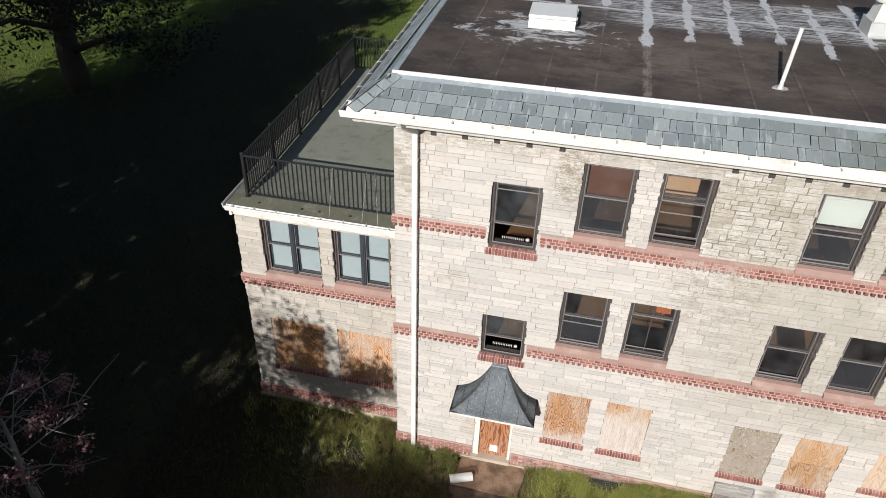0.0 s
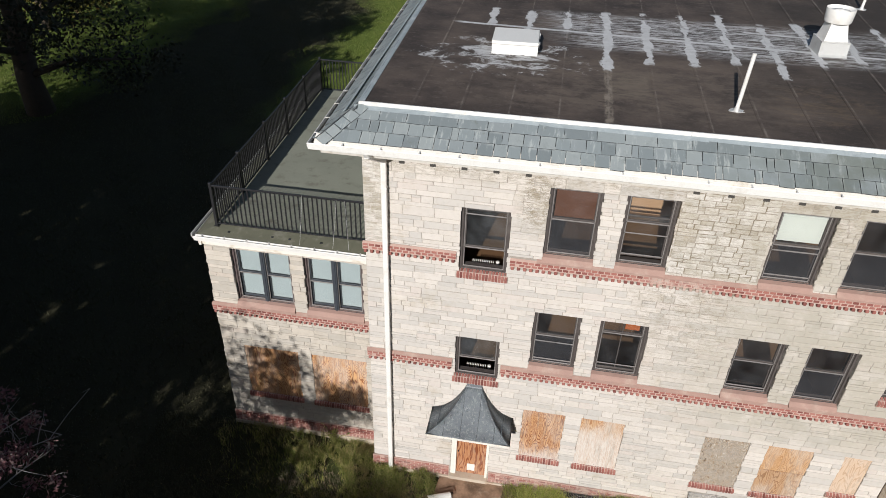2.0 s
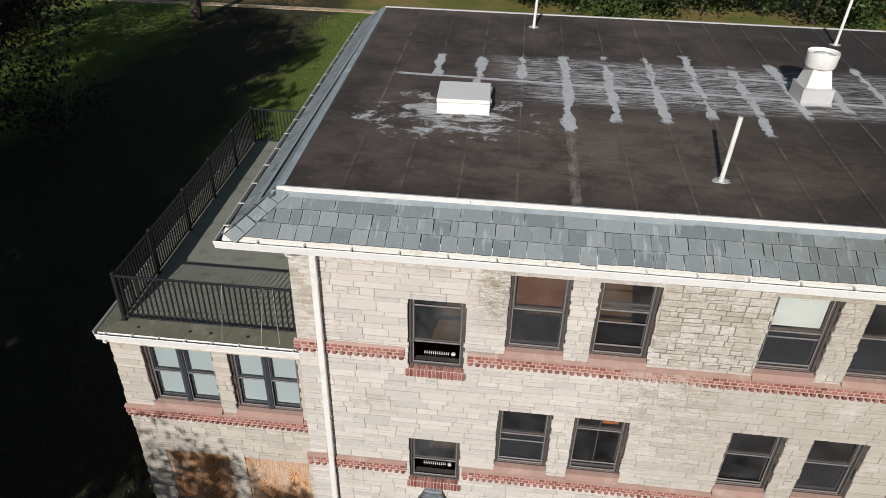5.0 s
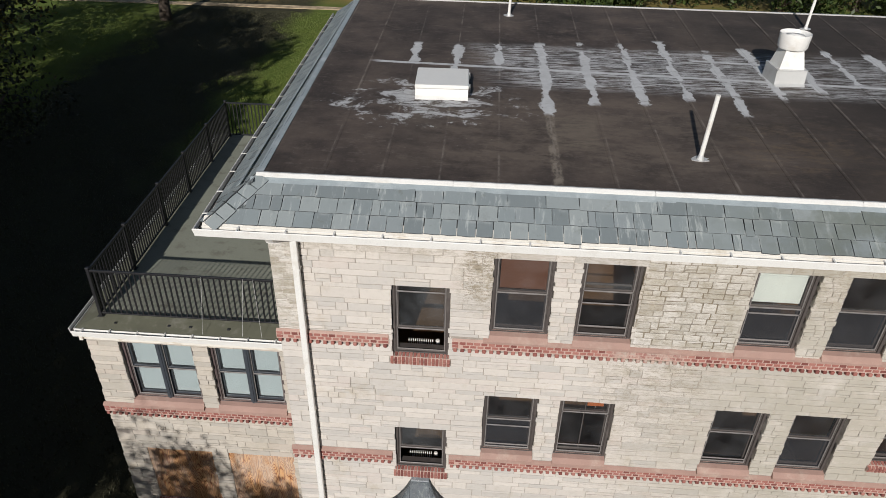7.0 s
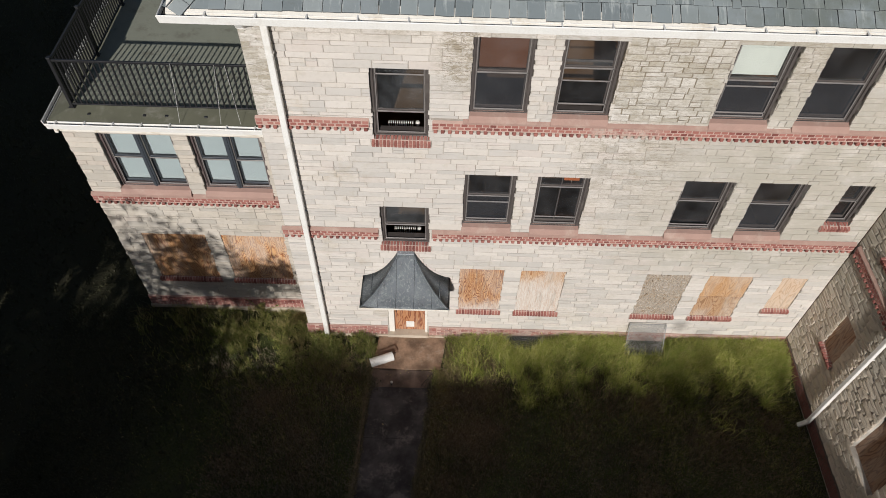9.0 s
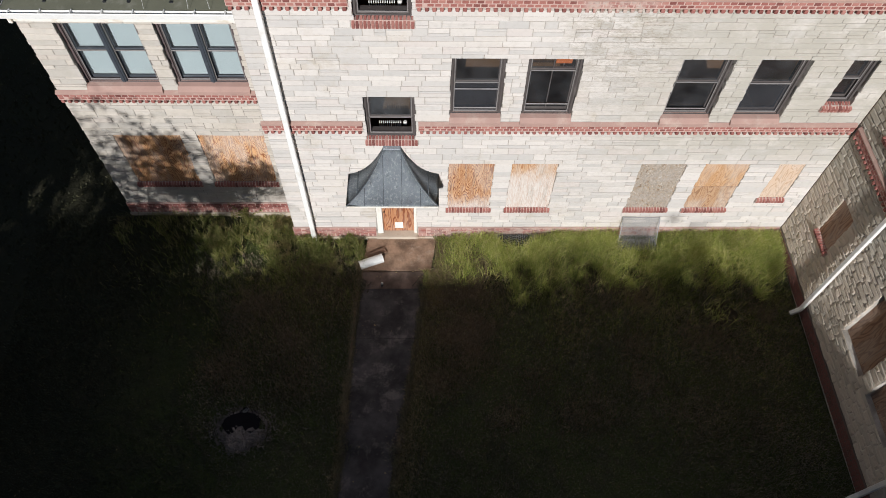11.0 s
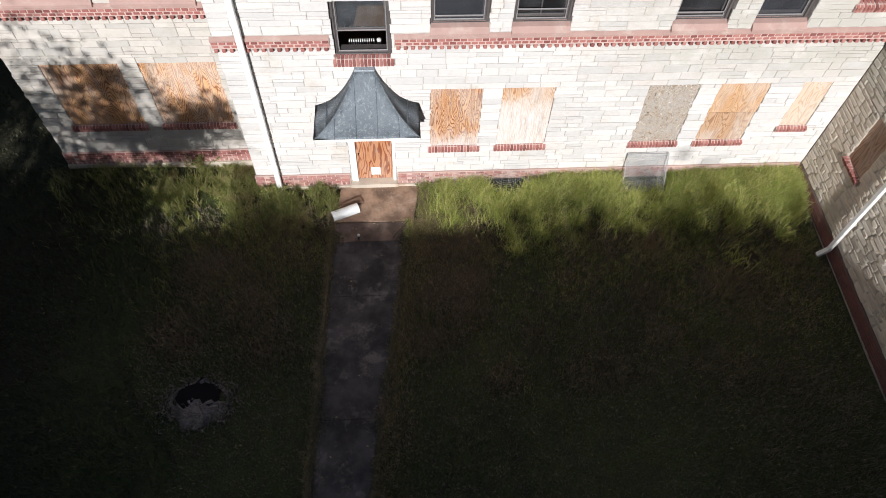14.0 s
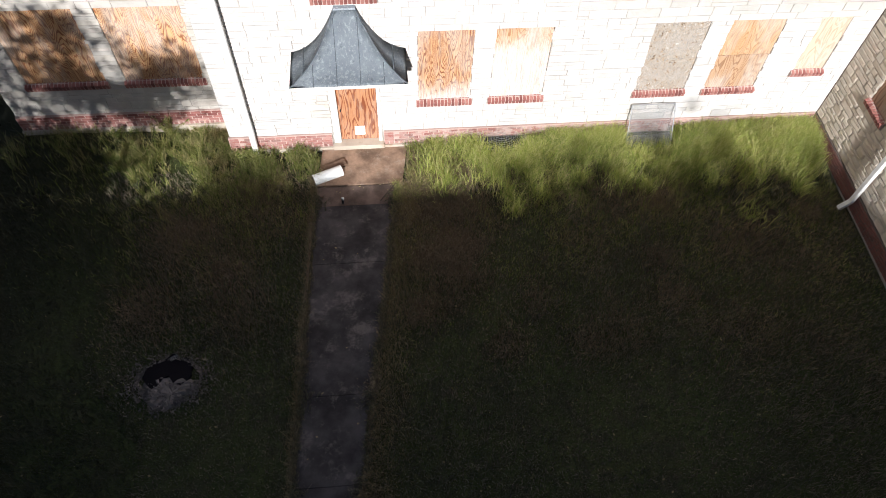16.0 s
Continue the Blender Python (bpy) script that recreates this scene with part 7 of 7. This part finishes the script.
def tree(name, label, at, height, spread, low, seed, leaves, size, paint, bark=None, limbs=9, clump=0.55, category="tree", trunk_r=None, bare=0.0, lean_to=(0, 0)):
    """A tapered trunk, forking limbs and a crown of separate leaves in clumps."""
    rng = np.random.default_rng(seed)
    ob = thing(name, label, category, "trees", place=Matrix.Translation(at))
    bark = bark or BARK
    r0 = trunk_r or height * 0.022
    bm, tips = bmesh.new(), []
    top = Vector((lean_to[0], lean_to[1], height * 0.86))
    spine = [Vector((0, 0, -0.2))] + [top * s + Vector((*rng.normal(0, 0.012 * height, 2), 0)) for s in (0.15, 0.35, 0.55, 0.75, 1.0)]
    add_tube(bm, spine, [r0 * f for f in (1.35, 1.0, 0.85, 0.62, 0.38, 0.12)], 9)
    for k in range(limbs):
        s = low + (0.95 - low) * ((k + 0.5) / limbs)
        root = top * s
        turn = k * 2.4 + rng.uniform(-0.4, 0.4)
        belly = math.sin(math.pi * min(1.0, (s - low) / (1.02 - low) * 0.8 + 0.2)) ** 0.7
        reach = spread * max(0.25, belly) * rng.uniform(0.75, 1.1)
        end = root + Vector((math.cos(turn) * reach, math.sin(turn) * reach, height * rng.uniform(0.02, 0.13)))
        mid = root.lerp(end, 0.5) + Vector((*rng.normal(0, 0.05 * reach, 2), 0.08 * reach))
        r = r0 * 0.42 * (1.1 - s)
        add_tube(bm, [root, mid, end], [max(r, 0.02), max(r * 0.6, 0.014), max(r * 0.2, 0.006)], 6)
        for j in range(6):
            f = 0.35 + 0.13 * j
            a = root.lerp(mid, f * 2) if f < 0.5 else mid.lerp(end, f * 2 - 1)
            b = a + Vector(rng.normal(0, 1, 3)) * Vector((1, 1, 0.6)).length * reach * 0.13 + (end - root).normalized() * reach * 0.12
            add_tube(bm, [a, a.lerp(b, 0.5) + Vector(rng.normal(0, 0.02 * reach, 3)), b], [max(r * 0.35, 0.011), 0.008, 0.004], 4, False)
            tips.append(b)
            for _ in range(2):
                c = b + Vector(rng.normal(0, 1, 3)) * reach * 0.10
                add_tube(bm, [b, c], [0.007, 0.003], 3, False)
                tips.append(c)
        tips.append(end)
    part("trunk", bm, bark, ob, smooth=True)
    tips = np.array([tuple(t) for t in tips])
    if bare:
        tips = tips[rng.random(len(tips)) > bare]
    pick = tips[rng.integers(0, len(tips), leaves)]
    c = pick + rng.normal(0, clump, (leaves, 3)) * (1, 1, 0.7)
    u = rng.normal(0, 1, (leaves, 3))
    u /= np.linalg.norm(u, axis=1, keepdims=True)
    v = np.cross(u, rng.normal(0, 1, (leaves, 3)))
    v /= np.linalg.norm(v, axis=1, keepdims=True)
    long = size * rng.uniform(0.6, 1.4, (leaves, 1))
    verts = np.stack([c - u * long, c + v * long * 0.5, c + u * long, c - v * long * 0.5], 1).reshape(-1, 3)
    k = np.arange(leaves) * 4
    part("crown", soup("crown", verts.tolist(), np.stack([k, k + 1, k + 2, k + 3], -1).tolist(), paint), None, ob)
    return ob


SHADY = "unseen tall tree added to shade the lawn"
# unseen trees added south-west of the house, whose crowns keep the lawn dark
tree("tree", SHADY, (-7.1, -14.5, 0), 12.2, 2.5, 0.76, 21, 3500, 0.095, LEAF_GREEN, clump=0.28, limbs=14)
tree("tree", "unseen slender tree with a small high crown, added for its shadow", (-3.0, -14.8, 0), 11.0, 1.6, 0.86, 27, 4600, 0.08, LEAF_GREEN, clump=0.24, limbs=8, trunk_r=0.17, lean_to=(-1.3, 0.1))
tree("tree", "unseen low dense tree added to shade the ground by the wing", (-6.0, -13.0, 0), 7.5, 2.5, 0.42, 28, 9000, 0.13, LEAF_GREEN, clump=0.42, limbs=14)
tree("tree", SHADY, (-14.0, -12.5, 0), 19.0, 5.2, 0.2, 22, 10000, 0.32, LEAF_GREEN, clump=0.9, limbs=12)
tree("tree", SHADY, (-19.0, -9.0, 0), 19.0, 6.0, 0.2, 23, 6500, 0.36, LEAF_GREEN, clump=1.0, limbs=13)
tree("tree", SHADY, (-28.0, -6.0, 0), 12.0, 5.5, 0.2, 24, 7000, 0.36, LEAF_GREEN, clump=1.1, limbs=13)
tree("tree", SHADY, (-24.5, -1.0, 0), 13.0, 5.5, 0.2, 29, 3000, 0.36, LEAF_GREEN, clump=1.1, limbs=14)
tree("tree", SHADY, (-25.5, -3.5, 0), 26.0, 6.0, 0.58, 30, 5400, 0.36, LEAF_GREEN, clump=1.1, limbs=12)
# an unseen row added beyond the court block, whose tops fray the edge of its shadow
for n, x in enumerate((-13, -7.5, -2.5, 0.8, 3.6, 6.4, 8.6)):
    tree("tree", "unseen leafy tree added to fray the court shadow", (x, -38.5 - (n % 2), 0), 20.9 + 0.5 * math.sin(n * 2.0) - (0.0, 2.0, 2.0, 0.25, 0.65, 1.15, 1.15)[n], 3.4, 0.55, 60 + n, 5000, 0.22, LEAF_GREEN, clump=0.7, limbs=9)
for n, (x, h) in enumerate(((-1.2, 19.2), (-4.3, 21.0), (1.6, 20.8), (5.2, 20.25), (7.2, 20.45))):
    tree("tree", "unseen leafy tree added to fray the court shadow", (x, -38.5, 0), h, 1.7, 0.72, 80 + n, 2600, 0.2, LEAF_GREEN, clump=0.5, limbs=8)
# plum by the wing
tree("plum_tree", "sparse purple-leaved plum tree with pale bare twigs", (-8.3, -4.05, 0), 4.6, 1.9, 0.3, 31, 3600, 0.055, LEAF_PURPLE, TWIG_BARK, limbs=18, clump=0.13, trunk_r=0.10, bare=0.86)
# trees beyond the lawn
# this first one stays out of view and only shades the far lawn
tree("tree", SHADY, (-20.4, 0.0, 0), 23.0, 6.0, 0.3, 26, 6500, 0.36, LEAF_GREEN, clump=1.1, limbs=14)
tree("tree", "large spreading tree with sparse dark drooping limbs", (-23.9, 19.4, 0), 17.0, 7.0, 0.14, 41, 26000, 0.13, LEAF_SHADED, limbs=20, clump=0.6, trunk_r=0.60)
tree("tree", "large tree with yellowing leaves by the footpath", (-33.0, 33.0, 0), 15.0, 6.0, 0.12, 42, 22000, 0.15, LEAF_YELLOW, limbs=13, clump=0.8)
tree("tree", "tall tree with a reddish trunk and high crown", (-22.8, 47.0, 0), 18.0, 6.0, 0.35, 43, 12000, 0.2, LEAF_GREEN, limbs=10, clump=0.9)
for n, (x, y, h, s) in enumerate([(4, 60, 12, 5.5), (13, 57, 11, 5.5), (21, 60, 13, 6), (30, 57, 11, 5.5), (38, 60, 13, 6), (47, 56, 12, 6), (57, 60, 13, 6), (66, 56, 12, 6)]):
    tree("tree", "bushy green tree in the row behind the house", (x, y, 0), h, s, 0.06, 50 + n, 12000, 0.22, LEAF_GREEN, limbs=14, clump=0.9)


def far_footpath():
    ob = thing("footpath", "pale straight footpath beyond the lawn", "footpath", kind="structure")
    for k in range(20):
        x = -80 + k * 8
        part("slab", boxes(((x, 52.0 + 0.1 * (x + 20) / 10, -0.2), (x + 7.98, 52.9 + 0.1 * (x + 20) / 10, 0.30))), SIDEWALK, ob)


far_footpath()


# ---- stones of the walls ----
def openings(holes, brick_sills, bare=()):
    """The openings with the room that their sills take up."""
    found = []
    for n, (l, r, d, t) in holes.items():
        if n in brick_sills:
            found += [(l, r, d, t), (l - 0.04, r + 0.04, d - 0.172, d)]
        else:
            found.append((l, r, d if n == "door" or n in bare else d - 0.1, t))
    return found


def masonry():
    rng = random.Random(77)
    holes = openings(FRONT, ("A3", "A2", "F2", "B1", "C1", "D1", "E1", "F1"))
    holes += [(-1, 2.06, B2_TOP - 0.335, B2_TOP - 0.012), (3.23, 13, B2_TOP - 0.335, B2_TOP - 0.012), (-1, 2.05, B3_TOP - 0.335, B3_TOP - 0.05), (3.21, 13, B3_TOP - 0.335, B3_TOP - 0.012)]
    # old repaired masonry between the top windows
    old = (6.46, 8.24, 7.66, 9.70)
    # narrow piers between paired windows are built of small stones
    piers = [(FRONT[a][1], FRONT[b][0], FRONT[a][2] - 0.1, FRONT[a][3]) for a, b in (("B3", "C3"), ("D3", "E3"), ("B2", "C2"), ("D2", "E2"))]
    laid = lay_courses(rng, 0.0, 12.62, 0.49, 9.74, holes + [old] + piers, 0.150, (0.2, 0.74))
    for l, r, d, t in piers:
        laid += [(a - rng.uniform(-0.012, 0.032) * (a < l + 0.001), b + rng.uniform(-0.012, 0.032) * (b > r - 0.001), c, e) for a, b, c, e in lay_courses(rng, l, r, d, t, [], 0.105, (0.13, 0.30))]
    set_stones(wall_south, laid, stone_shapes(1, False), STONE, STONE_ISLAND, lambda l, r, d, t: 3.2 < l < 9.0 and 0.4 < d < 7.3, 5)
    rubble = lay_courses(rng, old[0], old[1], old[2], old[3], [], 0.135, (0.13, 0.42))
    rubble += lay_courses(rng, 0.0, 0.42, 7.62, 9.74, [], 0.12, (0.13, 0.3))
    verts, faces, shapes = [], [], stone_shapes(3, True)
    for l, r, d, t in rubble:
        v, f = shapes[rng.randrange(6)]
        base, push = len(verts), rng.uniform(0.002, 0.010)
        gu, gw, turn = rng.uniform(0.010, 0.022), rng.uniform(0.008, 0.020), rng.uniform(-0.015, 0.015)
        bow = [rng.uniform(-0.06, 0.06) for _ in range(4)]
        for p, q, s in v:
            pu = p * (r - l - gu) * (1 - abs(s) * abs(bow[0])) + s * turn * 0.3
            pw = s * (t - d - gw) * (1 + bow[1] * p) + p * turn + bow[2] * 0.05
            verts.append(((l + r) / 2 + pu, -push + q * 0.16 + 0.002, (d + t) / 2 + pw))
        faces += [tuple(base + k for k in g) for g in f]
    part("rubble", soup("rubble", verts, faces, RUBBLE), None, wall_south, "patched brownish rubble stones")["kind"] = "stuff"
    holes = openings(WING, ("P1", "P2"))
    holes += [(-5, 1, BW_TOP - 0.335, BW_TOP - 0.012)]
    laid = lay_courses(rng, -4.27, -0.002, 0.73, 6.47, holes, 0.135, (0.18, 0.62), 0.035)
    set_stones(wall_wing, laid, stone_shapes(2, False), WING_STONE, WING_STONE_ISLAND, lambda l, r, d, t: True, 6)
    holes = openings(EAST, ("R1", "S1"), ("R2", "R3"))
    holes += [(-1, 9.0, B2_TOP - 0.335, B2_TOP - 0.012)]
    laid = lay_courses(rng, 0.0, 9.0, 0.49, 10.05, holes, 0.118, (0.14, 0.52))
    set_stones(wall_east, laid, stone_shapes(4, True), ROCKFACE, ROCKFACE_ISLAND, lambda l, r, d, t: d < 5.0 and l < 6.5, 7, 0.012, 0.004)


masonry()
